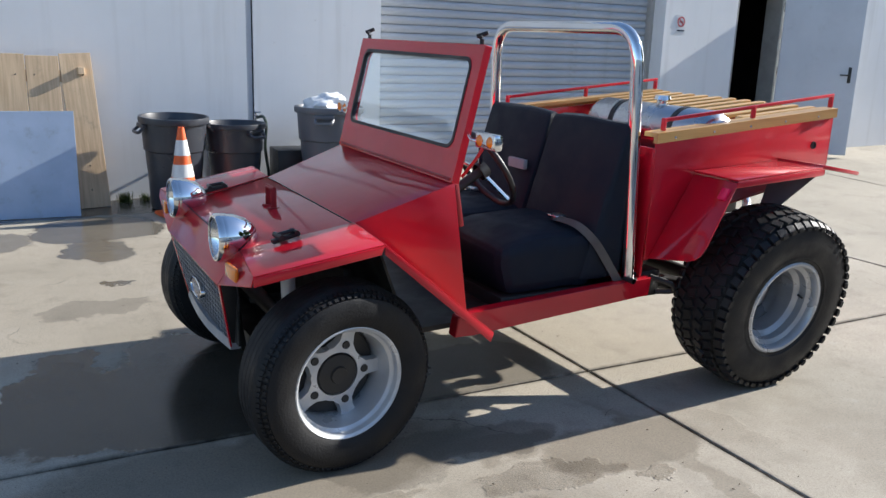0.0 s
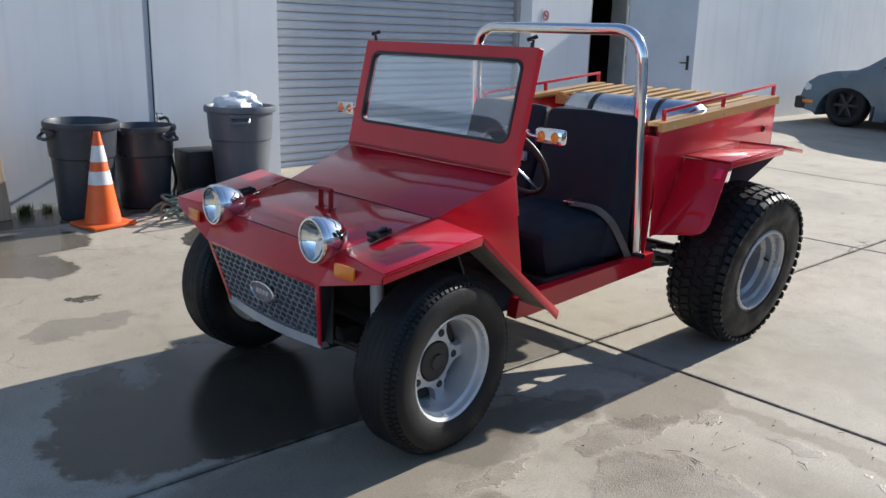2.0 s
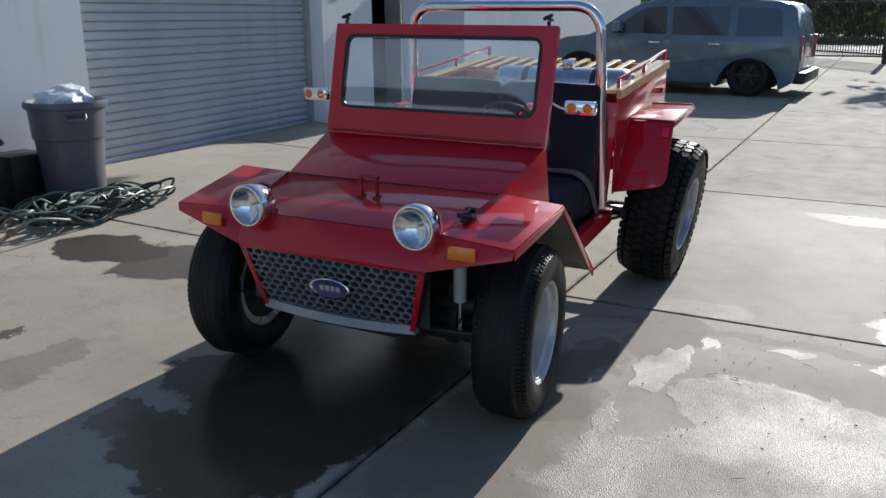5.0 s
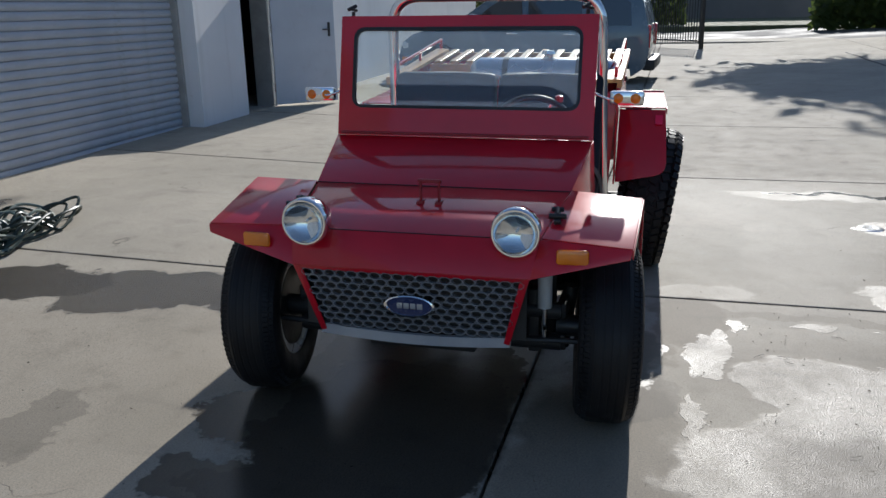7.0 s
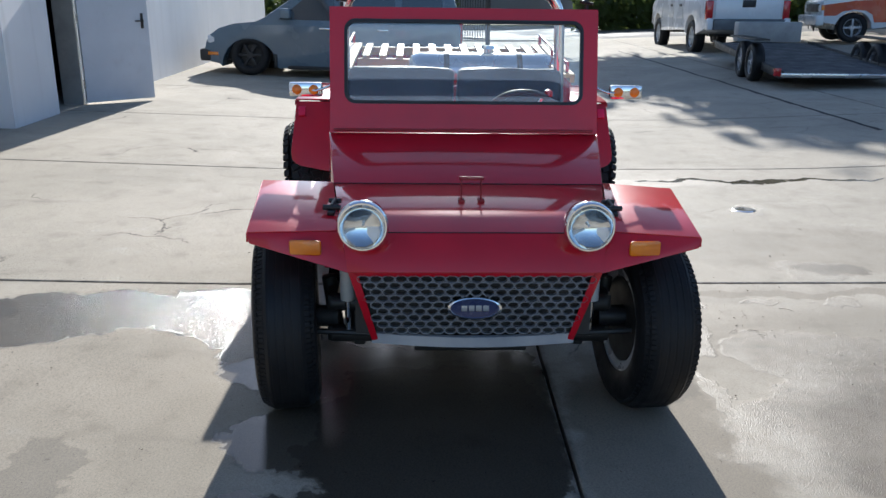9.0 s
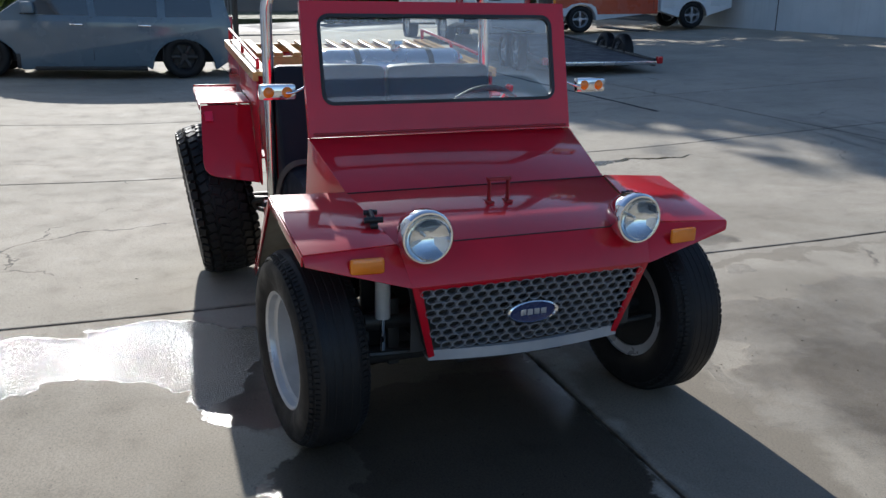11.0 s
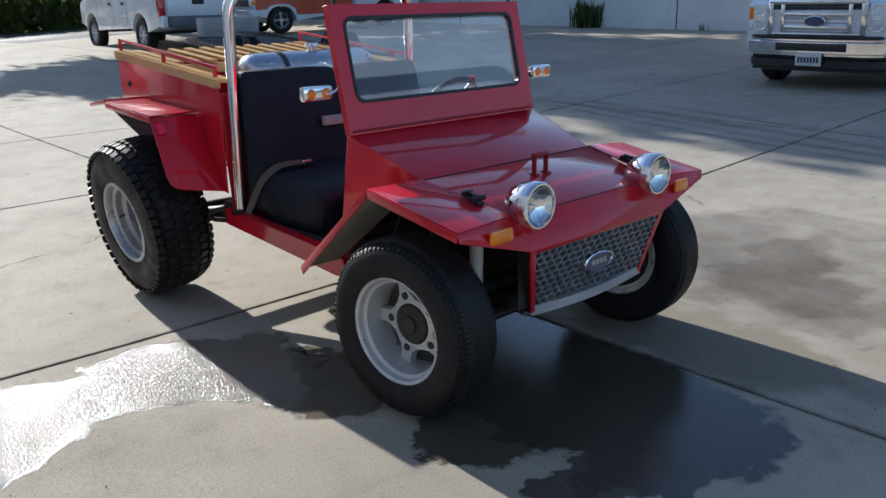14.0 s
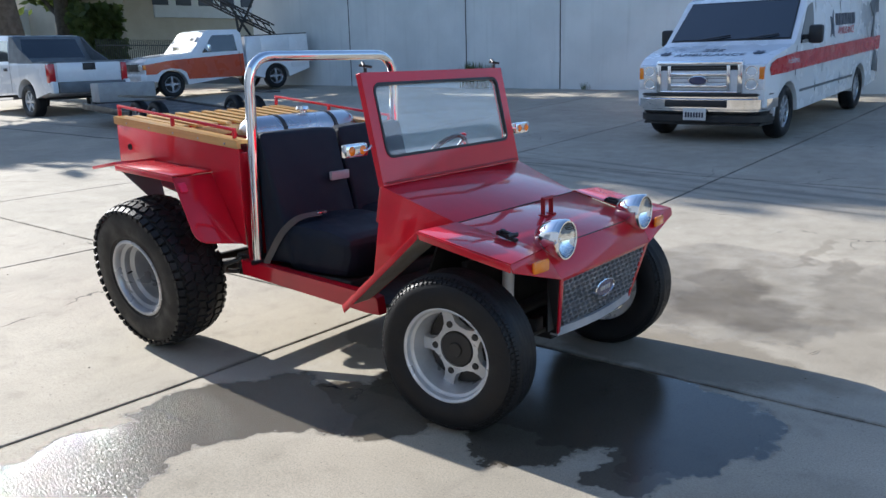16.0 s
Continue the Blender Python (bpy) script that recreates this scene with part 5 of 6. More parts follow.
for x in (0.72, 4.65):
    c.box("wheel_well", x - 0.44, x + 0.44, -0.68, 0.68, 0.34, 0.85, BLACK_TRIM, 0.02)
c.across("windshield", (4.355, 1.372), (3.78, 1.885), 0.875, 0.80, CAR_GLASS, label="dark tinted windshield")
c.across("windshield_seal", (4.375, 1.352), (3.755, 1.905), 0.895, 0.815, BLACK_TRIM, 0.004)
for sgn in (-1, 1):
    c.skin("side_window", [(3.54, 1.28), (4.20, 1.28), (4.17, 1.37), (3.80, 1.79), (3.62, 1.84), (3.54, 1.84)], CAR_GLASS, sgn)
    c.skin("red_stripe", [(-0.55, 1.215), (4.45, 1.17), (4.848, 1.15), (4.848, 0.92), (4.5, 0.93), (-0.55, 0.98)], STRIPE, sgn, 0.009, 0.005, "broad red side stripe")
    c.skin("stripe_tip", [(4.85, 1.15), (5.14, 1.12), (5.28, 1.075), (5.33, 1.0), (5.28, 0.915), (4.85, 0.92)], STRIPE, sgn, 0.009, 0.005)
    for x in (3.40, 2.05):
        c.skin("door_seam", [(x, 0.55), (x + 0.01, 0.55), (x + 0.01, 1.9), (x, 1.9)], BLACK_TRIM, sgn, 0.010, 0.004)
    c.skin("door_seam", [(4.40, 0.85), (4.41, 0.85), (4.38, 1.26), (4.37, 1.26)], BLACK_TRIM, sgn, 0.010, 0.004)
    c.skin("rear_graphic", [(-0.55, 0.55), (-0.10, 0.62), (-0.18, 1.0), (0.10, 1.25), (-0.10, 1.55), (0.14, 1.80), (-0.25, 1.88), (-0.55, 1.86)], GREY_TRIM, sgn, 0.012, 0.005, "dark grey rear graphic")
    # name above the red word, as plain bars of uneven width
    for x, w in ((2.36, 0.17), (2.15, 0.14), (1.98, 0.13), (1.82, 0.18), (1.60, 0.07), (1.50, 0.13), (1.34, 0.15)):
        c.skin("name_bar", [(x, 1.475), (x - w, 1.475), (x - w, 1.66), (x, 1.66)][::-1], INK, sgn, 0.007, 0.004)
    c.skin("star_emblem", [(2.44, 1.30), (2.58, 1.36), (2.68, 1.30), (2.61, 1.48), (2.66, 1.62), (2.54, 1.60), (2.46, 1.72), (2.48, 1.52)], INK, sgn, 0.007, 0.004)
    flat = pose(0, 0, 0, 90, 0, 180) if sgn > 0 else pose(0, 0, 0, 90)
    words("AMBULANCE", 0.165, Matrix.Translation((1.78, sgn * (c.side(1.7, 1.36) + 0.010), 1.335)) @ flat, STRIPE, van)
    words("Ambulance", 0.115, Matrix.Translation((4.52, sgn * (c.side(4.5, 1.0) + 0.014), 1.03)) @ flat, WHITE, van)
    c.skin("door_handle", [(3.48, 1.00), (3.54, 1.00), (3.54, 1.12), (3.48, 1.12)], BLACK_TRIM, sgn, 0.012, 0.012)
    c.skin("fuel_door", [(2.9, 0.80), (3.08, 0.80), (3.08, 0.93), (2.9, 0.93)], PLATE, sgn, 0.008, 0.004)
    c.skin("side_moulding", [(1.25, 0.60), (4.15, 0.60), (4.15, 0.635), (1.25, 0.635)], GREY_TRIM, sgn, 0.010, 0.008)
    bm = B()
    box(bm, 3.93, 4.04, sgn * 1.12 - 0.10, sgn * 1.12 + 0.10, 1.27, 1.53, 0.04)
    mir = part("mirror", bm, BLACK_TRIM, van)
    c.box("mirror_arm", 3.96, 4.01, min(sgn * 0.93, sgn * 1.05), max(sgn * 0.93, sgn * 1.05), 1.33, 1.40, BLACK_TRIM, 0.008, parent=mir)
    # headlamp: two bright bowls in a clear housing, amber outer corner
    hl = c.box("headlamp", 5.24, 5.448, min(sgn * 0.63, sgn * 0.895), max(sgn * 0.63, sgn * 0.895), 0.72, 1.075, LAMP, 0.03, "clear headlamp with bright bowls and amber corner")
    for z, r in ((0.985, 0.068), (0.81, 0.072)):
        bm = B()
        lathe(bm, [(r, 0.010), (r * 0.92, 0.010), (r * 0.6, -0.010), (r * 0.2, -0.018), (0, -0.012)], 20, pose(5.444, sgn * 0.735, z) @ Matrix(((0, 0, 1, 0), (1, 0, 0, 0), (0, 1, 0, 0), (0, 0, 0, 1))) @ Matrix.Diagonal((1.2, 1, 1, 1)))
        part("lamp_bowl", bm, REFLECTOR, hl)
    c.box("side_marker", 5.25, 5.450, sgn * 0.862 - 0.036, sgn * 0.862 + 0.038, 0.87, 1.04, AMBER, 0.012, parent=hl)
    c.box("lamp_clear", 5.25, 5.451, sgn * 0.862 - 0.036, sgn * 0.862 + 0.036, 0.74, 0.855, LAMP, 0.012, parent=hl)
grille = c.box("grille", 5.36, 5.43, -0.60, 0.60, 0.70, 1.09, BLACK_TRIM, 0.01, "wide chrome three-bar grille")
for z, h in ((0.78, 0.027), (0.94, 0.027)):
    c.box("grille_bar", 5.42, 5.472, -0.41, 0.41, z - h, z + h, CHROME, 0.012, parent=grille)
for z in (0.725, 0.835, 0.885, 0.995, 1.03):
    c.box("grille_fin", 5.42, 5.445, -0.40, 0.40, z - 0.004, z + 0.004, GREY_TRIM, 0.001, parent=grille)
for y in (-0.425, 0.425):
    c.box("grille_post", 5.42, 5.475, y - 0.026, y + 0.026, 0.72, 1.07, CHROME, 0.010, parent=grille)
for y in (-0.585, 0.585):
    c.box("grille_post", 5.40, 5.478, y - 0.036, y + 0.036, 0.69, 1.11, CHROME, 0.014, parent=grille)
c.box("grille_rim", 5.38, 5.480, -0.62, 0.62, 1.055, 1.13, CHROME, 0.025, parent=grille)
c.box("grille_sill", 5.40, 5.476, -0.60, 0.60, 0.685, 0.715, CHROME, 0.010, parent=grille)
FACE = Matrix(((0, 0, 1, 0), (1, 0, 0, 0), (0, 1, 0, 0), (0, 0, 0, 1)))
bm = B()
lathe(bm, [(0, 0.006), (0.125, 0.004), (0.13, -0.01)], 32, pose(5.482, 0, 0.86) @ FACE @ Matrix.Diagonal((1, 0.42, 1, 1)))
badge2 = part("badge", bm, BLUE, van, "oval dark blue badge")
bm = B()
lathe(bm, [(0.122, 0.002), (0.126, 0.010), (0.138, 0.008), (0.14, -0.012)], 32, pose(5.482, 0, 0.86) @ FACE @ Matrix.Diagonal((1, 0.44, 1, 1)))
part("badge_rim", bm, CHROME, badge2)


def wrap_bar(x_out, y_out, z0, z1, bevel):
    """A bar bent round the nose with swept-back ends."""
    bm = B()
    prism(bm, [(4.98, -y_out), (5.28, -y_out + 0.01), (x_out - 0.10, -y_out + 0.09), (x_out - 0.03, -y_out + 0.24), (x_out, -0.3), (x_out, 0.3), (x_out - 0.03, y_out - 0.24), (x_out - 0.10, y_out - 0.09), (5.28, y_out - 0.01), (4.98, y_out), (4.98, y_out - 0.06), (5.34, 0.80), (5.36, 0.0), (5.34, -0.80), (4.98, -y_out + 0.06)], 2, z0, z1)
    bmesh.ops.recalc_face_normals(bm, faces=bm.faces)
    bmesh.ops.bevel(bm, geom=[e for e in bm.edges if len(e.link_faces) == 2 and e.calc_face_angle(0) > 0.9], offset=bevel, segments=3, affect="EDGES")
    return bm


bump = part("bumper", wrap_bar(5.56, 0.965, 0.44, 0.64, 0.035), CHROME, van, "chrome front bumper with rounded ends")
part("bumper_top", wrap_bar(5.535, 0.95, 0.645, 0.685, 0.012), BLACK_TRIM, bump)
c.box("bumper_slot", 5.535, 5.566, -0.45, 0.45, 0.50, 0.60, BLACK_TRIM, 0.012, parent=bump)
part("air_dam", wrap_bar(5.50, 0.93, 0.24, 0.435, 0.05), BLACK_TRIM, van, "black plastic air dam")
bm = B()
box(bm, 5.566, 5.576, -0.165, 0.165, 0.32, 0.485, 0.004)
pl = part("number_plate", bm, PLATE, van)
for k in range(7):
    c.box("plate_bar", 5.5765, 5.5785, -0.135 + 0.04 * k, -0.108 + 0.04 * k, 0.36, 0.43, INK, 0.001, parent=pl)


def on_hood(x, y, h=0.008):
    """A pose lying on the sloping hood."""
    z, up = (1.29 - (x - 4.50) * 0.1667, 9.46) if x < 4.95 else (1.215 - (x - 4.95) * 0.2407, 13.5)
    return Matrix.Translation((x, y, z)) @ Matrix.Rotation(radians(up), 4, "Y") @ Matrix.Rotation(radians(90), 4, "Z") @ Matrix.Translation((0, 0, h))


words("AMBULANCE", 0.175, on_hood(5.14, 0), INK, van)
for k in range(6):
    bm = B()
    box(bm, -0.035, 0.035, -0.022, 0.022, 0, 0.003, 0, on_hood(4.80 + 0.10 * (k // 3), -0.13 + 0.11 * (k % 3)))
    part("hood_letters", bm, INK, van, smooth=False)
for y in (-0.68, 0.68):
    bm = B()
    for k in range(3):
        box(bm, -0.085, 0.085, -0.022, 0.022, 0, 0.003 + 0.001 * k, 0, on_hood(5.02, y) @ Matrix.Rotation(radians(60 * k), 4, "Z"))
    part("star_emblem", bm, INK, van)
bm = B()
tube(bm, [(5.19, -0.80, 1.148), (5.19, 0.80, 1.148)], 0.004, 6)
part("hood_seam", bm, BLACK_TRIM, van)
for y in (-0.45, 0.25):
    bm = B()
    tube(bm, [(4.40, y, 1.37), (4.33, y + 0.46, 1.43)], 0.011, 6)
    part("wiper", bm, BLACK_TRIM, van)

# dark sport utility, side on
suv = thing("sport_utility", pose(14.45, 2.44, 0.055, 0, -1.45, 88), "dark green-grey sport utility vehicle parked beside the wall", "car")
c = Car(suv, 2.0, 1.12, 0.16, (4.2, 5.1), 0.9, -0.20)
OUT = [(0.40, 0.50), (0.33, 0.75), (0.35, 1.15), (0.48, 1.66), (0.60, 1.77), (0.80, 1.82), (2.0, 1.845), (2.85, 1.82), (3.12, 1.76), (3.36, 1.64), (3.94, 1.24), (4.10, 1.17), (4.50, 1.12), (4.78, 1.04), (4.94, 0.93), (5.03, 0.80), (5.07, 0.66), (5.05, 0.52), (4.97, 0.43), (4.80, 0.40)] + arch(4.22, 0.52) + [(1.76, 0.40)] + arch(1.15, 0.52)
c.body("body", OUT, SUV_PAINT, 0.04)
c.wheels((1.15, 4.22), 0.365, 0.27, 0.03, rim_mat=DARK_RIM, five=6)
for x in (1.15, 4.22):
    c.box("wheel_well", x - 0.53, x + 0.53, -0.66, 0.66, 0.46, 1.0, BLACK_TRIM, 0.02)
for sgn in (-1, 1):
    c.skin("front_window", [(2.62, 1.22), (3.66, 1.22), (3.24, 1.56), (3.02, 1.68), (2.66, 1.70)], CAR_GLASS, sgn)
    c.skin("rear_window", [(1.55, 1.22), (2.52, 1.22), (2.54, 1.70), (1.55, 1.70)], CAR_GLASS, sgn)
    c.skin("quarter_window", [(0.66, 1.24), (1.42, 1.22), (1.42, 1.70), (0.78, 1.69), (0.70, 1.62)], CAR_GLASS, sgn)
    for x in (2.58, 1.48):
        c.skin("door_seam", [(x, 0.5), (x + 0.012, 0.5), (x + 0.012, 1.2), (x, 1.2)], BLACK_TRIM, sgn, 0.003, 0.004)
    for x in (2.72, 1.66):
        c.box("door_handle", x, x + 0.20, sgn * 1.0 - 0.025, sgn * 1.0 + 0.025, 1.06, 1.09, CHROME, 0.008)
    c.box("mirror", 3.42, 3.60, min(sgn * 0.98, sgn * 1.2), max(sgn * 0.98, sgn * 1.2), 1.24, 1.42, SUV_PAINT, 0.03)
    c.box("running_board", 1.75, 3.5, min(sgn * 0.95, sgn * 1.06), max(sgn * 0.95, sgn * 1.06), 0.34, 0.40, BLACK_TRIM, 0.015)
    c.box("headlamp", 4.76, 5.01, sgn * 0.80 - 0.14, sgn * 0.80 + 0.125, 0.74, 0.92, LAMP, 0.05)
    c.box("side_marker", 4.80, 5.00, sgn * 0.895 - 0.04, sgn * 0.895 + 0.045, 0.55, 0.61, AMBER, 0.012)
    c.box("tail_lamp", 0.32, 0.42, sgn * 0.90 - 0.06, sgn * 0.90 + 0.06, 0.85, 1.25, RED_LENS, 0.015)
    bm = B()
    tube(bm, [(0.9, sgn * 0.74, 1.62), (1.0, sgn * 0.74, 1.685), (2.6, sgn * 0.74, 1.69), (2.8, sgn * 0.74, 1.62)], 0.018, 8)
    part("roof_rail", bm, BLACK_TRIM, suv)
    c.box("arch_trim", 3.70, 3.76, sgn * 1.0 - 0.01, sgn * 1.0 + 0.01, 0.36, 0.60, BLACK_TRIM, 0.004)
c.across("windshield", (3.90, 1.28), (3.42, 1.62), 0.82, 0.74, CAR_GLASS)
c.box("front_bumper", 4.92, 5.16, -0.92, 0.92, 0.44, 0.66, BLACK_TRIM, 0.04)
c.box("rear_bumper", 0.22, 0.44, -0.94, 0.94, 0.46, 0.66, BLACK_TRIM, 0.04)
c.box("grille", 5.0, 5.06, -0.55, 0.55, 0.68, 0.84, BLACK_TRIM, 0.02)

# white pickup with sport-utility bed
pick = thing("pickup_truck", pose(18.60, -4.28, 0.205, 0, 0, -0.3), "white crew-cab pickup truck with grey cladding, tail towards the lot", "pickup")
c = Car(pick, 2.0, 1.15, 0.13, (4.8, 5.6), 0.92, 0.17)
OUT = [(0.04, 0.50), (0.02, 1.16), (1.62, 1.18), (1.95, 1.80), (2.15, 1.87), (3.55, 1.88), (3.80, 1.82), (4.45, 1.25), (5.35, 1.12), (5.52, 1.02), (5.58, 0.52), (5.15, 0.45)] + arch(4.6, 0.47) + [(1.8, 0.42)] + arch(1.28, 0.47)
c.body("body", OUT, WHITE, 0.04)
c.wheels((1.28, 4.6), 0.425, 0.28, five=6)
for x in (1.28, 4.6):
    c.box("wheel_well", x - 0.46, x + 0.46, -0.64, 0.64, 0.28, 0.9, BLACK_TRIM, 0.02)
for sgn in (-1, 1):
    c.skin("sail_panel", [(0.75, 1.19), (2.05, 1.19), (2.05, 1.83), (1.90, 1.83), (1.5, 1.52)], GREY_TRIM, sgn, 0.004, 0.03, "grey sloping sail panel")
    c.skin("rear_window", [(2.06, 1.24), (2.85, 1.24), (2.85, 1.74), (2.12, 1.74)], CAR_GLASS, sgn)
    c.skin("front_window", [(2.95, 1.24), (4.05, 1.24), (3.70, 1.62), (3.55, 1.74), (2.95, 1.74)], CAR_GLASS, sgn)
    c.skin("cladding", [(1.85, 0.46), (4.05, 0.46), (4.05, 0.70), (1.85, 0.70)], WHITE, sgn, 0.004, 0.02)
    for x in (2.02, 2.92, 4.1):
        c.skin("door_seam", [(x, 0.5), (x + 0.012, 0.5), (x + 0.012, 1.2), (x, 1.2)], BLACK_TRIM, sgn, 0.006, 0.004)
    for x in (2.16, 3.04):
        c.box("door_handle", x, x + 0.18, sgn * 1.0 - 0.022, sgn * 1.0 + 0.022, 1.0, 1.07, BLACK_TRIM, 0.008)
    c.box("tail_lamp", -0.01, 0.16, sgn * 0.925 - 0.075, sgn * 0.925 + 0.082, 0.70, 1.15, RED_LENS, 0.02, "red tail lamp")
    c.box("mirror", 3.92, 4.08, min(sgn * 0.98, sgn * 1.22), max(sgn * 0.98, sgn * 1.22), 1.26, 1.46, BLACK_TRIM, 0.03)
c.box("bed_cover", 0.0, 1.72, -0.97, 0.97, 1.16, 1.215, GREY_TRIM, 0.02, "grey hard bed cover")
c.across("rear_surround", (1.63, 1.19), (1.96, 1.83), 0.97, 0.86, GREY_TRIM, -0.022, "grey plastic surround of the rear glass")
c.across("rear_glass", (1.69, 1.28), (1.92, 1.75), 0.80, 0.70, CAR_GLASS, -0.036)
bm = B()
box(bm, -0.012, 0.03, -0.80, 0.80, 0.89, 1.34, 0.01)
tg = part("tailgate", bm, WHITE, pick)
c.box("tailgate_handle", -0.022, -0.008, -0.16, 0.16, 0.99, 1.16, BLACK_TRIM, 0.01, parent=tg)
c.box("rear_bumper", -0.16, 0.08, -0.85, 0.85, 0.46, 0.72, GREY_TRIM, 0.03)
for y in (-0.93, 0.93):
    c.box("bumper_end", -0.12, 0.08, y - 0.07, y + 0.07, 0.46, 0.74, WHITE, 0.03)
c.box("hitch", -0.30, -0.1, -0.05, 0.05, 0.38, 0.46, BLACK, 0.01)

# service truck with lidded side boxes
util = thing("service_truck", pose(20.45, -12.42, slope(20.4, -9.5) + 0.15, 0, 2.1, 80), "white and orange-red service truck with a folded crane boom", "truck")
c = Car(util, 1.98, 1.12, 0.14, (4.6, 5.45), 0.95)
OUT = [(2.28, 0.50), (2.28, 1.72), (2.40, 1.84), (3.32, 1.86), (3.46, 1.80), (3.95, 1.25), (5.25, 1.14), (5.38, 1.05), (5.42, 0.55), (5.05, 0.48)] + arch(4.62, 0.46)
c.body("cab", OUT, WHITE, 0.03)
c.wheels((1.2, 4.62), 0.38, 0.25, rim_mat=RIM_GREY, five=4)
for sgn in (-1, 1):
    c.skin("colour_band", [(2.30, 0.46), (4.12, 0.50), (4.18, 0.70), (4.34, 0.80), (4.62, 0.84), (4.90, 0.80), (5.06, 0.70), (5.36, 0.70), (5.36, 0.98), (4.6, 1.06), (2.30, 1.13)], ORANGE_PAINT, sgn, 0.004, 0.006, "orange-red lower door and fender band")
    c.skin("front_window", [(2.48, 1.22), (3.62, 1.22), (3.30, 1.62), (3.22, 1.70), (2.52, 1.70)], CAR_GLASS, sgn)
    c.skin("door_seam", [(2.42, 0.55), (2.432, 0.55), (2.432, 1.2), (2.42, 1.2)], BLACK_TRIM, sgn, 0.012, 0.004)
    c.box("mirror", 3.42, 3.52, min(sgn * 0.98, sgn * 1.2), max(sgn * 0.98, sgn * 1.2), 1.25, 1.45, CHROME, 0.02)
    bm = B()
    prism(bm, [(0.0, 0.55), (0.0, 1.62), (2.2, 1.62), (2.2, 0.52)] + arch(1.2, 0.44)[0:], 1, sgn * 0.55, sgn * 0.99)
    sb = part("side_box", bm, WHITE, util, smooth=False)
    for x0, x1, z0, z1 in ((0.06, 0.66, 0.62, 1.56), (0.72, 1.66, 0.98, 1.56), (1.72, 2.14, 0.62, 1.56)):
        c.box("box_door", x0, x1, sgn * 0.995 - 0.008, sgn * 0.995 + 0.008, z0, z1, WHITE, 0.006, parent=sb)
    c.box("headlamp", 5.26, 5.44, sgn * 0.72 - 0.13, sgn * 0.72 + 0.13, 0.82, 0.98, LAMP, 0.02)
    c.box("side_marker", 5.22, 5.42, sgn * 0.90 - 0.05, sgn * 0.90 + 0.05, 0.84, 0.98, AMBER, 0.01)
c.across("windshield", (3.90, 1.30), (3.50, 1.78), 0.80, 0.72, CAR_GLASS)
c.box("grille", 5.38, 5.44, -0.58, 0.58, 0.80, 1.0, BLACK_TRIM, 0.01)
c.box("bumper", 5.35, 5.55, -0.98, 0.98, 0.46, 0.72, WHITE, 0.03)
c.box("bed_floor", 0.0, 2.28, -0.56, 0.56, 0.72, 0.80, BLACK, 0.005)
c.box("lid_rail", 0.0, 2.2, -0.99, 0.99, 1.62, 1.65, BLACK_TRIM, 0.006)
# folded crane boom with cross bracing
for s in (-0.14, 0.14):
    for h in (0, 0.26):
        bm = B()
        tube(bm, [(0.9, 0.45 + s, 1.66 + h), (3.6, 0.1 + s, 3.05 + h)], 0.028, 8)
        part("boom_chord", bm, BLACK, util)
for i in range(11):
    t0, t1 = i / 11, (i + 1) / 11
    bm = B()
    for s in (-0.14, 0.14):
        tube(bm, [(0.9 + 2.7 * t0, 0.45 - 0.35 * t0 + s, 1.66 + 1.39 * t0), (0.9 + 2.7 * t1, 0.45 - 0.35 * t1 + s, 1.92 + 1.39 * t1)], 0.014, 6)
    part("boom_brace", bm, BLACK, util)

for a, b in (((1.9, 0.2, 0.8), (2.0, 0.2, 2.4)), ((2.0, 0.2, 1.7), (1.2, 0.5, 3.2)), ((1.7, 0.45, 1.66), (2.5, 0.3, 3.0))):
    bm = B()
    tube(bm, [a, b], 0.04, 8)
    part("crane_mast", bm, BLACK, util)

# flat car trailer
TOOLBOX = mat("toolbox_paint", (0.36, 0.36, 0.35), (0.30, 0.30, 0.30), 0.5, scale=4, dirt=0.3)
TR = pose(11.0, -3.12, 0.15, 0, 0, -7)
trailer = thing("car_trailer", TR, "dark flat car trailer with tandem wheels and a steel tool box", "trailer")
c = Car(trailer, 2.2, 3, 0, (9, 10))
TILT_DECK = pose(0, 0, 0.24, 0, -2.6, 0)
DECK = mat("deck_planks", (0.10, 0.10, 0.105), (0.07, 0.07, 0.075), 0.6, scale=3, dirt=0.3)
for i in range(11):
    y = -0.92 + 0.168 * i
    c.box("deck_plank", 0.03, 5.2, y, y + 0.160, -0.03, 0.02, DECK, 0.004).matrix_basis = TILT_DECK
c.box("rear_sill", -0.02, 0.03, -0.98, 0.98, -0.04, 0.025, STEEL, 0.006).matrix_basis = TILT_DECK
for y in (-0.96, 0.96):
    c.box("side_rail", 0.03, 5.2, y - 0.03, y + 0.03, -0.07, 0.06, BLACK, 0.008).matrix_basis = TILT_DECK
    c.box("fender", 0.85, 2.75, y * 1.14 - 0.12, y * 1.14 + 0.12, 0.72, 0.75, BLACK, 0.01)
    c.box("tail_lamp", -0.03, 0.06, y * 1.08 - 0.05, y * 1.08 + 0.05, -0.02, 0.10, RED_LENS, 0.008, "red trailer tail lamp").matrix_basis = TILT_DECK
c.wheels((1.52, 2.30), 0.33, 0.2, inset=-0.02, rim_mat=RIM_GREY, five=5)
c.box("tool_box", 5.65, 6.10, -0.92, 0.42, 0.50, 0.92, TOOLBOX, 0.02, "pale grey steel tool box on the draw bar")
for y in (-0.8, 0.8):
    bm = B()
    tube(bm, [(5.2, y, 0.43), (7.1, 0.0, 0.44)], 0.045, 8)
    part("draw_bar", bm, BLACK, trailer)

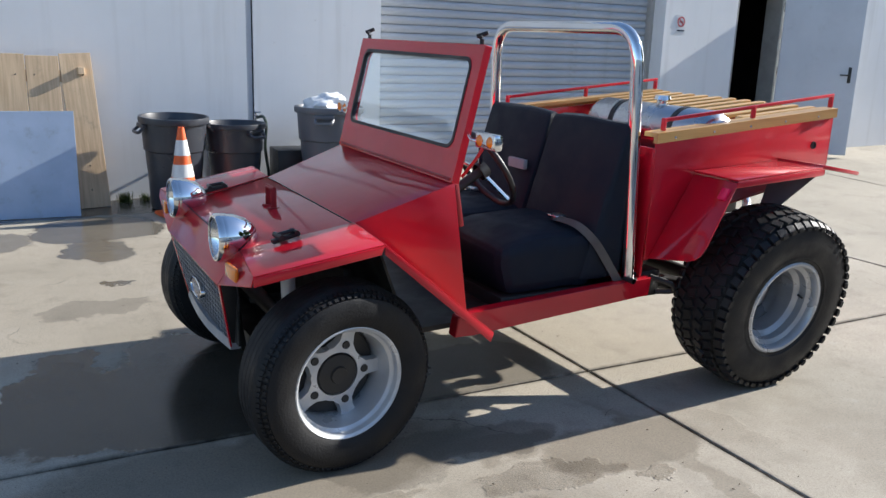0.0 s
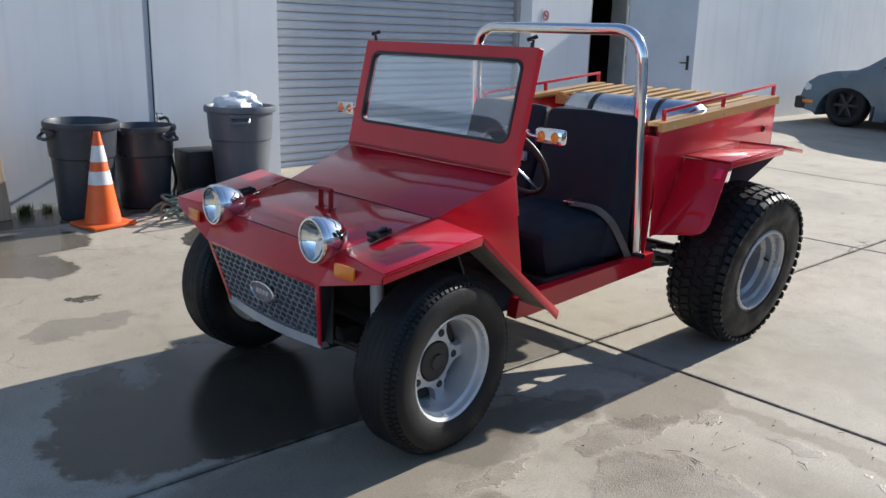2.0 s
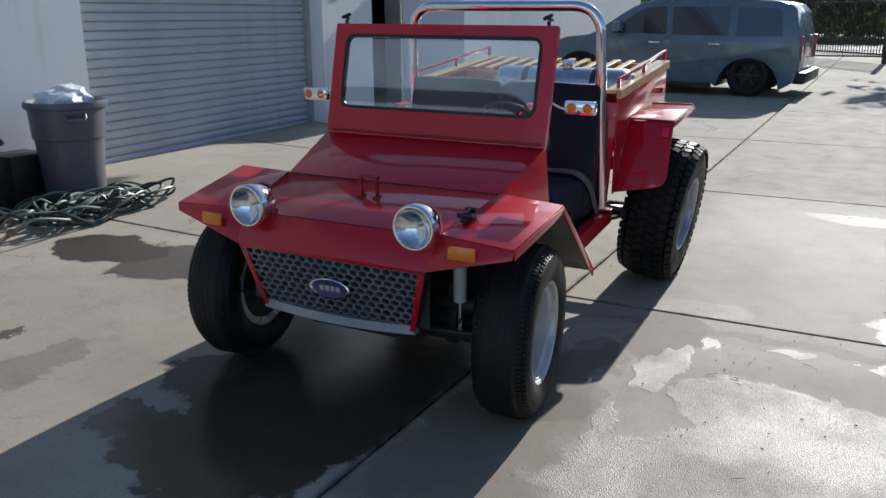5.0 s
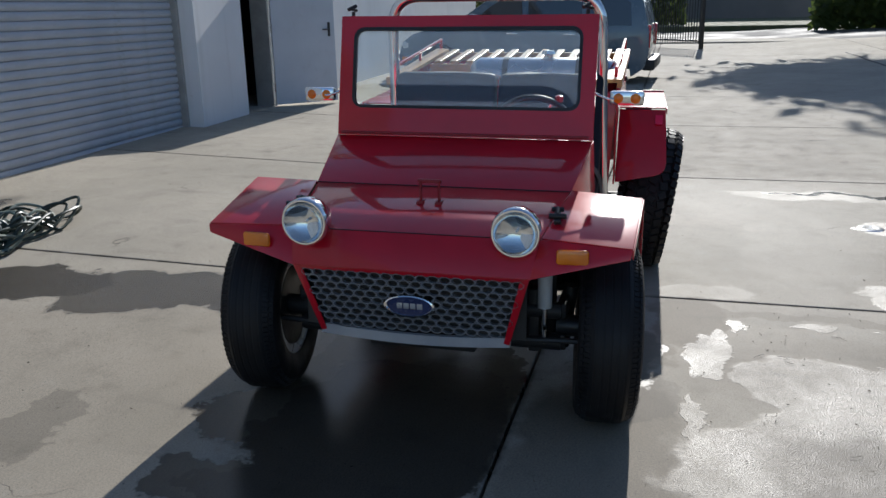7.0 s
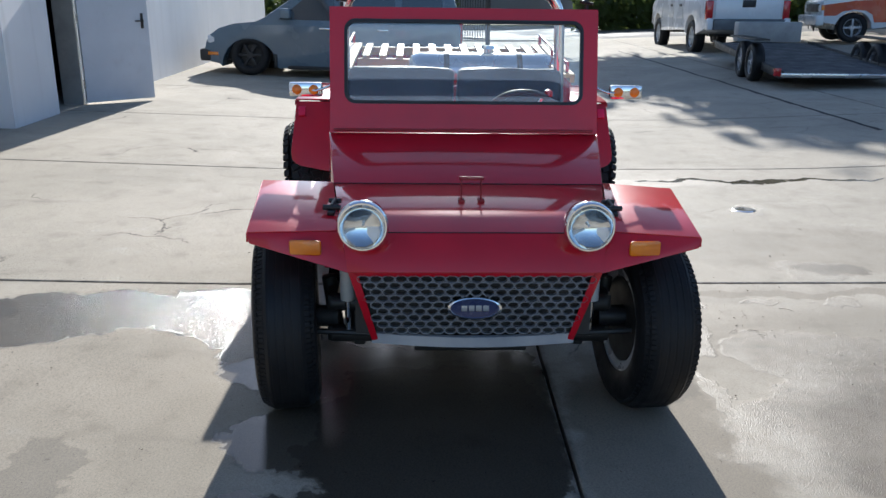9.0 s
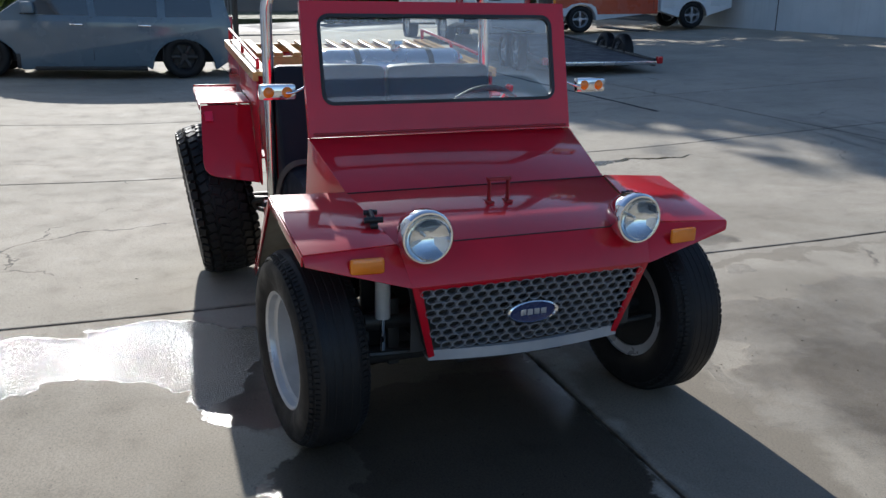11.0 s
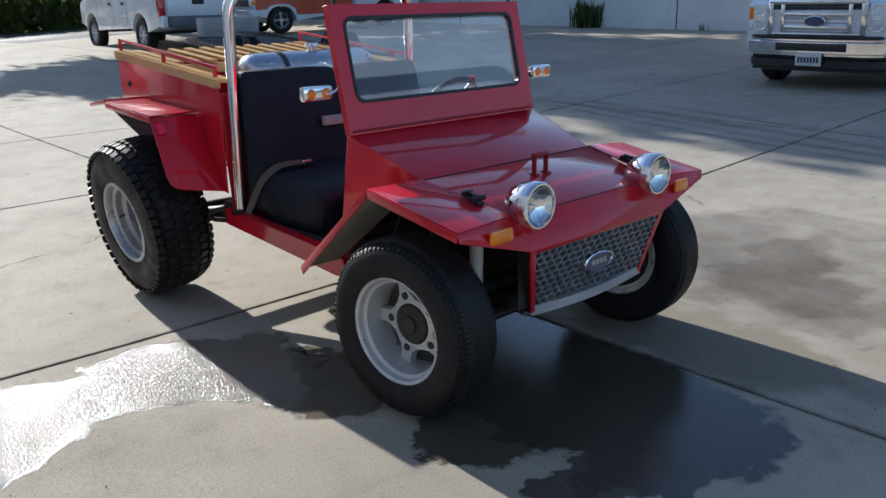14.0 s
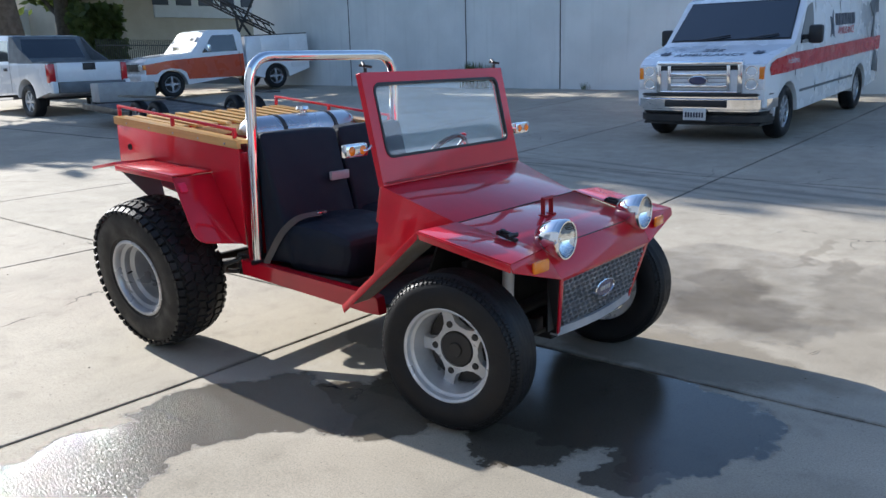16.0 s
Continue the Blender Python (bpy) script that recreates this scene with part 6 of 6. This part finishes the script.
# ---- the far wall, the street and the trees ----
bm = B()
box(bm, -30, 22.7, -12.95, -12.65, -0.2, 4.3)
solid("wall_south", bm, FENCE_WALL, "tall pale grey tilt-up concrete wall with vertical seams", "wall", smooth=False, kind="structure")
for x in (-7, -0.2, 6.6, 10.35, 13.4, 18.0):
    bm = B()
    box(bm, x - 0.012, x + 0.012, -12.652, -12.640, 0.4, 4.3)
    solid("wall_seam", bm, JOINT, "dark vertical seam in the concrete wall", "joint", smooth=False, kind="structure")
TAN = mat("tan_stucco", (0.56, 0.48, 0.37), (0.50, 0.42, 0.32), 0.8, scale=1.0)
house = thing("tan_building", pose(44, -22.3, 0.3), "tan stucco building with white sign panels across the street", "building")
bm = B()
box(bm, -7, 7, -6, 6, 0, 7)
part("wall", bm, TAN, house, smooth=False)
bm = B()
box(bm, -7.3, 7.3, -6.3, 6.3, 7, 7.4, 0.05)
part("roof", bm, WHITE, house, smooth=False)
for y0, y1, z0, z1 in ((-2.6, 4.4, 3.35, 5.2),):
    bm = B()
    box(bm, -7.12, -7.0, y0, y1, z0, z1, 0.03)
    sp = part("sign_panel", bm, WHITE, house)
    bm = B()
    for i in range(5):
        box(bm, -7.15, -7.12, y0 + 0.8 + 1.35 * i, y0 + 1.7 + 1.35 * i, z0 + 0.6, z1 - 0.6)
    part("sign_bars", bm, INK, sp, smooth=False)
# street kerb, sidewalk and gate
bm = B()
box(bm, 27.03, 29.4, -30, 30, 0.0, 0.24, 0.02)
solid("sidewalk", bm, CONCRETE, "sunlit concrete sidewalk along the street", "sidewalk", smooth=False, kind="structure")
bm = B()
box(bm, 40.5, 60, -60, 60, 0.0, 0.40, 0.05)
solid("far_verge", bm, mat("dry_grass", (0.16, 0.15, 0.08), (0.11, 0.12, 0.05), 0.9, scale=2, fine=30, bump=0.5), "dry grass verge across the street", "verge", smooth=False, kind="structure")
gate = thing("steel_gate", pose(23.85, 1.65, 0.16, 0, 0, 40), "black steel picket gate standing open by the street", "gate")
for i in range(30):
    bm = B()
    box(bm, 0.11 + 0.115 * i - 0.010, 0.11 + 0.115 * i + 0.010, -0.010, 0.010, 0.16, 1.9)
    part("picket", bm, BLACK, gate, smooth=False)
for z in (0.22, 1.6):
    bm = B()
    box(bm, 0, 3.6, -0.022, 0.022, z, z + 0.05, 0.004)
    part("gate_rail", bm, BLACK, gate)
for x in (0, 3.6):
    bm = B()
    box(bm, x - 0.05, x + 0.05, -0.05, 0.05, 0, 2.05, 0.008)
    part("gate_post", bm, BLACK, gate)
fence = thing("picket_fence", pose(29.6, -10.6, 0.45, 0, 0, -68), "black steel picket fence beside the street", "fence")
for i in range(58):
    bm = B()
    box(bm, 0.13 * i, 0.13 * i + 0.022, -0.011, 0.011, 0.1, 1.95)
    part("picket", bm, BLACK, fence, smooth=False)
for z in (0.25, 1.7):
    bm = B()
    box(bm, 0, 7.6, -0.02, 0.02, z, z + 0.045)
    part("fence_rail", bm, BLACK, fence, smooth=False)


bm = B()
box(bm, -0.2, 0.2, -6, 6, 0, 4.2, 0.03)
solid("garden_wall", bm, WHITE, "pale rendered wall behind the hedge across the street", "wall", pose(47, -12.5, 0.3), False)
bm = B()
box(bm, 62, 72, -70, 70, 0, 7)
solid("warehouse", bm, mat("grey_warehouse", (0.22, 0.21, 0.20), (0.18, 0.175, 0.17), 0.8, scale=0.3), "grey warehouse far across the street", "building", smooth=False)


def hedge(x, y0, y1, h, seed, n=7000):
    """A clipped hedge of many small leaves."""
    rnd = random.Random(seed)
    vs, fs = [], []
    for i in range(n):
        o = Vector((x + rnd.uniform(-0.8, 0.8), rnd.uniform(y0, y1), 0.3 + h * rnd.random() ** 0.8))
        u = Vector((rnd.gauss(0, 1), rnd.gauss(0, 1), rnd.gauss(0, 1))).normalized()
        w = u.orthogonal().normalized()
        s = rnd.uniform(0.12, 0.28)
        k = len(vs)
        vs += [o - u * s, o + w * s * 0.6, o + u * s, o - w * s * 0.6]
        fs.append((k, k + 1, k + 2, k + 3))
    me = bpy.data.meshes.new("hedge")
    me.from_pydata([tuple(v) for v in vs], [], fs)
    me.materials.append(LEAF)
    return tagged(new("hedge", me), "dense dark green hedge across the street", "hedge", kind="stuff")


hedge(36.2, -15.4, -13.4, 3.8, 21, 2600)
hedge(36.2, -13.2, -3.0, 1.5, 24, 3600)
hedge(44.0, 2.0, 20, 2.2, 22, 5000)
hedge(29.8, 4.2, 6.6, 1.0, 23, 900)


def tree(x, y, h, spread, low, seed, leaves=9000, leaf=0.30, lean=0.0, boughs=()):
    """A tapered trunk with limbs and a crown of many loose leaves in clumps."""
    rnd = random.Random(seed)
    t = thing("street_tree", pose(x, y, 0.2), "large leafy street tree with dense dark crown", "tree", "street trees")
    bm = B()
    tube(bm, spline([(0, 0, 0), (0.1, 0.05 + lean * 0.3, h * 0.2), (-0.1, 0.15 + lean * 0.7, h * 0.45), (0.1, lean, h * 0.75)], 5), [(0.5 - 0.42 * i / 15) * min(1, h / 15) for i in range(16)], 12)
    tips = []
    for k in range(11):
        a, zb = 2.4 * k + rnd.uniform(-0.3, 0.3), h * (0.2 + 0.045 * k)
        tip = Vector((math.cos(a) * spread * rnd.uniform(0.5, 0.8), lean * 0.9 + math.sin(a) * spread * rnd.uniform(0.5, 0.8), min(h * 0.94, zb + h * rnd.uniform(0.12, 0.3))))
        tube(bm, spline([(0, 0.08 + lean * 1.33 * min(zb / h, 0.75), zb), tip * 0.45 + Vector((0, 0, zb * 0.5)), tip], 4), [0.17 - 0.015 * i for i in range(9)], 7)
        tips.append(tip)
    for q in boughs:
        q = Vector(q)
        tube(bm, spline([(0, lean * 0.4, h * 0.25), q * 0.5 + Vector((0, 0, h * 0.2)), q], 4), [0.15 - 0.014 * i for i in range(9)], 7)
    part("trunk", bm, BARK, t)
    clumps = [(p, spread * rnd.uniform(0.22, 0.36)) for p in tips]
    clumps += [(Vector(q) + Vector((0.9 * i - 1.2, 0.7 * (i % 2) - 0.3, 0.5 * i - 0.3)), 1.5) for q in boughs for i in range(5)]
    while len(clumps) < 52:
        a, r, z = rnd.uniform(0, 6.283), spread * math.sqrt(rnd.random()), rnd.uniform(low, h)
        taper = 1 - abs((z - low) / (h - low) - 0.45) * 0.9
        clumps.append((Vector((math.cos(a) * r * taper, lean + math.sin(a) * r * taper, z)), spread * rnd.uniform(0.16, 0.32)))
    vs, fs = [], []
    for i in range(leaves):
        p, r = clumps[rnd.randrange(len(clumps))]
        d = Vector((rnd.gauss(0, 1), rnd.gauss(0, 1), rnd.gauss(0, 0.8)))
        o = p + d * (r * 0.55)
        if o.z < low:
            continue
        u = Vector((rnd.gauss(0, 1), rnd.gauss(0, 1), rnd.gauss(0, 1))).normalized()
        w = u.orthogonal().normalized()
        s = leaf * rnd.uniform(0.6, 1.3)
        n0 = len(vs)
        vs += [o - u * s, o + w * s * 0.45, o + u * s, o - w * s * 0.45]
        fs.append((n0, n0 + 1, n0 + 2, n0 + 3))
    me = bpy.data.meshes.new("crown")
    me.from_pydata([tuple(v) for v in vs], [], fs)
    me.materials.append(LEAF)
    cr = new("crown", me)
    cr.parent = t
    tagged(cr, kind="stuff")
    return t


tree(27.6, -6.9, 15.0, 4.8, 4.3, 1, 40000, 0.29, 0.9, ((0.6, 4.4, 6.4), (0.0, 5.8, 6.0), (0.4, 3.6, 7.6)))
tree(39.5, -14.6, 17.0, 3.6, 3.6, 2, 9000, 0.30)
# the next two stand unseen behind the wall, added for their shade
tree(31.5, -20.8, 17.0, 5.0, 5.2, 4, 9000)
tree(25.6, -15.6, 15.0, 4.6, 5.0, 5, 12000, 0.32)


# ---- things along the building ----
def bin_can(x, y, R, h, label, plastic, grips=0, tip=0):
    t = thing("trash_can", pose(x, y, slope(x, y), tip, 0, grips), label, "trash can", "trash cans by the wall")
    bm = B()
    lathe(bm, [(0, 0.02), (R * 0.72, 0.02), (R * 0.74, 0.0), (R * 0.77, 0.02), (R * 0.86, h * 0.62), (R * 0.93, h * 0.645), (R * 0.975, h * 0.93), (R * 1.05, h * 0.935), (R * 1.07, h * 0.965), (R * 1.05, h), (R * 0.99, h), (R * 0.93, h * 0.94), (R * 0.86, h * 0.5), (R * 0.72, 0.05), (0, 0.05)], 44)
    part("barrel", bm, plastic, t)
    for a in (0, 180):
        turn = Matrix.Rotation(radians(a), 4, "Z")
        bm = B()
        tube(bm, [turn @ Vector(p) for p in fillet([(R * 0.97, -0.075, h * 0.90), (R * 1.18, -0.07, h * 0.84), (R * 1.18, 0.07, h * 0.84), (R * 0.97, 0.075, h * 0.90)], 0.025, 4)], 0.013, 8)
        box(bm, R * 0.93, R * 1.06, -0.085, 0.085, h * 0.885, h * 0.93, 0.006, turn)
        part("handle", bm, plastic, t)
    return t


bin_can(1.17, 7.14, 0.265, 0.76, "dark grey plastic trash can, open and worn", BIN, 8, 2.0)
bin_can(1.70, 7.25, 0.26, 0.67, "lower dark grey plastic trash can beside the cone", BIN, -60)
bin_can(2.50, 7.05, 0.29, 0.80, "grey plastic trash can filled with a white bag", BIN_GREY, 62)
bm = B()
bmesh.ops.create_icosphere(bm, subdivisions=4, radius=0.2)
for v in bm.verts:
    n = noise.noise(v.co * 9) * 0.05 + noise.noise(v.co * 22) * 0.03
    v.co *= 1 + n * 5
    v.co.z = max(v.co.z * 0.6, -0.06)
solid("trash_bag", bm, BAG, "crumpled white plastic bag bulging from a trash can", "bag", pose(2.48, 7.05, slope(2.48, 7.05) + 0.80), True)
bm = B()
box(bm, 0, 0.34, 0, 0.34, 0, 0.40, 0.008)
solid("black_crate", bm, BLACK_TRIM, "black plastic box standing by the wall", "box", pose(2.08, 7.22, slope(2.2, 7.3), 0, 0, -3))
cone = thing("traffic_cone", pose(1.16, 6.74, slope(1.2, 6.8), 0, 0, 12), "orange traffic cone with two white reflective bands", "traffic cone")
bm = B()
box(bm, -0.18, 0.18, -0.18, 0.18, 0, 0.03, 0.012)
part("base", bm, ORANGE, cone)


def rad(z):
    return 0.135 - 0.112 * (z - 0.03) / 0.68


for n, z0, z1, mt in (("cone_bottom", 0.03, 0.32, ORANGE), ("reflective_band", 0.32, 0.42, REFLECT), ("cone_middle", 0.42, 0.49, ORANGE), ("reflective_band", 0.49, 0.61, REFLECT), ("cone_top", 0.61, 0.71, ORANGE)):
    bm = B()
    e = 0.002 if mt is REFLECT else 0
    lathe(bm, [(rad(z0) + e, z0), (rad(z1) + e, z1), (rad(z1) - 0.006, z1), (rad(z0) - 0.006, z0)], 32, closed=True)
    part(n, bm, mt, cone)
# coiled hoses
rnd = random.Random(5)
for mt, lab, cx, cy, k in ((HOSE, "dark green garden hose lying in loose coils", 2.35, 6.55, 0), (HOSE_PALE, "pale grey garden hose lying in loose coils", 2.2, 6.62, 1)):
    pts = []
    for i in range(96):
        a = i * 0.62 + k
        r = 0.30 + 0.16 * math.sin(i * 0.9 + k) + rnd.uniform(-0.05, 0.05)
        drift = 0.25 * math.sin(i * 0.21 + k)
        px, py = cx + drift - 0.08 + r * 1.12 * math.cos(a), cy + 0.55 * r * math.sin(a) + 0.1 * math.sin(i * 0.33)
        pts.append((px, py, slope(px, py) + 0.014 + 0.14 * (0.5 + 0.5 * math.sin(i * 1.7 + k)) * min(1, i / 10)))
    pts[0] = (pts[0][0], pts[0][1], slope(*pts[0][:2]) + 0.012)
    bm = B()
    tube(bm, spline(pts, 6), 0.011, 7)
    solid("garden_hose", bm, mt, lab, "hose")
bm = B()
tube(bm, spline([(2.00, 7.60, 0.72), (2.035, 7.53, 0.735), (2.055, 7.50, 0.66), (2.045, 7.51, 0.45), (2.06, 7.46, 0.2), (2.0, 7.38, 0.10), (1.95, 7.25, 0.09)], 8), 0.014, 8)
solid("hanging_hose", bm, HOSE, "dark hose hanging from the wall tap behind the cans", "hose")
bm = B()
tube(bm, [(1.99, 7.63, 0.1), (1.99, 7.63, 0.78)], 0.012, 8)
tube(bm, [(1.99, 7.63, 0.73), (2.00, 7.59, 0.73)], 0.014, 8)
tube(bm, [(1.97, 7.60, 0.77), (2.03, 7.60, 0.77)], 0.008, 8)
solid("wall_tap", bm, STEEL, "grey steel water pipe and tap on the wall", "tap")
# rough boards and a painted sheet against the wall
boards = thing("board_panel", pose(-0.62, 7.33, 0.0, -8, 0, 1), "rough pine boards nailed into a panel, leaning on the wall", "board panel")
for i in range(5):
    bm = B()
    box(bm, 0.247 * i + 0.003, 0.247 * i + 0.243, 0, 0.02, 0.0 + 0.01 * (i % 3), 1.25 + 0.012 * ((i * 2) % 3), 0.002)
    part("plank", bm, PINE, boards, smooth=False, m=pose(1.10, 0, 1.2, 0, -3.2, 0) @ pose(-1.10, 0, -1.2) if i == 4 else None)
for i in range(5):
    for z in (0.16, 0.36, 1.10):
        bm = B()
        lathe(bm, [(0.007, 0.0), (0.005, 0.002), (0, 0.003)], 6, pose(0.247 * i + 0.06 + 0.11 * ((i * 7 + int(z * 10)) % 2), -0.001, z, 90))
        part("nail", bm, BLACK, boards)
for z in (0.25, 1.05):
    bm = B()
    box(bm, 0.0, 1.23, 0.021, 0.06, z, z + 0.09, 0.003)
    part("batten", bm, PINE, boards, smooth=False)
bm = B()
box(bm, 1.12, 1.17, -0.045, 0.0, 1.10, 1.16, 0.004)
part("block", bm, PINE, boards, smooth=False)
bm = B()
box(bm, 0, 1.35, 0, 0.012, 0, 0.83, 0.002)
solid("painted_sheet", bm, SHEET, "pale blue painted sheet leaning against rough boards", "sheet", pose(-0.93, 7.12, 0.004, -9, 0, -2), False)


# ---- small things on the ground ----
def weeds(x, y, z, n, h, seed, label, m=None):
    rnd = random.Random(seed)
    vs, fs = [], []
    for i in range(n):
        a, lean = rnd.uniform(0, 6.283), rnd.uniform(0.05, 0.6)
        d = Vector((math.cos(a), math.sin(a), 0))
        s = d.cross(Vector((0, 0, 1))) * 0.012 * h / 0.4
        b = Vector((rnd.gauss(0, 0.09), rnd.gauss(0, 0.06), 0)) * h / 0.4
        hh = h * rnd.uniform(0.5, 1.1)
        k = len(vs)
        vs += [b - s, b + s, b + d * lean * hh * 0.5 + Vector((0, 0, hh * 0.6)) + s * 0.8, b + d * lean * hh * 0.5 + Vector((0, 0, hh * 0.6)) - s * 0.8, b + d * lean * hh + Vector((0, 0, hh * 0.95))]
        fs += [(k, k + 1, k + 2, k + 3), (k + 3, k + 2, k + 4)]
    me = bpy.data.meshes.new("weeds")
    me.from_pydata([tuple(v) for v in vs], [], fs)
    me.materials.append(LEAF)
    ob = new("weed_clump", me)
    ob.location = (x, y, z)
    return tagged(ob, label, "weeds", kind="stuff")


weeds(13.0, -12.5, slope(13, -12.5), 260, 0.75, 1, "green shrub growing at the foot of the concrete wall")
weeds(9.6, -12.58, slope(9.6, -12.5), 24, 0.2, 2, "small weeds at the foot of the wall")
weeds(0.80, 7.48, 0.01, 110, 0.11, 3, "green weeds at the foot of the building wall")
weeds(0.97, 7.50, 0.01, 80, 0.09, 4, "green weeds at the foot of the building wall")
bm = B()
lathe(bm, [(0, 0.004), (0.05, 0.006), (0.075, 0.005), (0.085, 0.0)], 24)
solid("drain_cap", bm, STEEL, "round worn metal cap set in the concrete", "drain cap", pose(3.86, 1.01, slope(3.86, 1.01)))
# dirt-filled crack running along the lot
bm = B()
rows = []
for i in range(70):
    x = 7.2 + 0.2 * i
    y, w = -1.74 + 0.05 * noise.noise(Vector((x * 0.9, 0, 3))) + 0.02 * noise.noise(Vector((x * 4, 1, 3))), 0.030 + 0.035 * abs(noise.noise(Vector((x * 1.7, 5, 0))))
    rows.append([bm.verts.new((x, y + d * w, slope(x, y) + h)) for d, h in ((-1, 0.001), (0, 0.005), (1, 0.001))])
for a, b in zip(rows, rows[1:]):
    for k in (0, 1):
        bm.faces.new((a[k], b[k], b[k + 1], a[k + 1]))
solid("pavement_crack", bm, JOINT, "dark dirt-filled crack along the concrete", "crack", kind="structure")
rnd = random.Random(11)
vs, fs = [], []
for i in range(150):
    x, y = (rnd.uniform(-1.2, 6.5), rnd.uniform(-1.5, 7.3)) if i % 3 else (rnd.gauss(1.6, 0.5), rnd.gauss(1.75, 0.35))
    a, l, w = rnd.uniform(0, 6.283), rnd.choice((0.003, 0.004, 0.005, 0.007, 0.009)), rnd.uniform(0.001, 0.0028)
    z = slope(x, y) + 0.003
    u, v = Vector((math.cos(a), math.sin(a), 0)) * l, Vector((-math.sin(a), math.cos(a), 0)) * w
    k = len(vs)
    o = Vector((x, y, z))
    vs += [o - u, o - v, o + u, o + v, o + Vector((0, 0, 0.004))]
    fs += [(k, k + 1, k + 4), (k + 1, k + 2, k + 4), (k + 2, k + 3, k + 4), (k + 3, k, k + 4)]
me = bpy.data.meshes.new("litter")
me.from_pydata([tuple(v) for v in vs], [], fs)
me.materials.append(mat("dry_litter", (0.10, 0.075, 0.05), (0.18, 0.14, 0.10), 0.9))
tagged(new("leaf_litter", me), "dry leaf bits and twigs scattered on the concrete", "litter", kind="stuff")
# thin dry twigs and bark scraps
bm = B()
rnd = random.Random(23)
for i in range(13):
    x, y = (rnd.gauss(1.75, 0.20), rnd.gauss(1.72, 0.14)) if i < 8 else (rnd.uniform(-0.6, 4.2), rnd.uniform(0.4, 2.6))
    a, l = rnd.uniform(0, 6.283), rnd.uniform(0.012, 0.05)
    d, n = Vector((math.cos(a), math.sin(a), 0)) * l, Vector((-math.sin(a), math.cos(a), 0)) * l * rnd.uniform(-0.25, 0.25)
    o = Vector((x, y, slope(x, y) + 0.004))
    tube(bm, [o - d, o + n + Vector((0, 0, 0.002)), o + d], [0.0008, 0.0010, 0.0005], 5)
solid("dry_twigs", bm, BARK, "thin dry twigs scattered on the concrete", "twigs", kind="stuff")
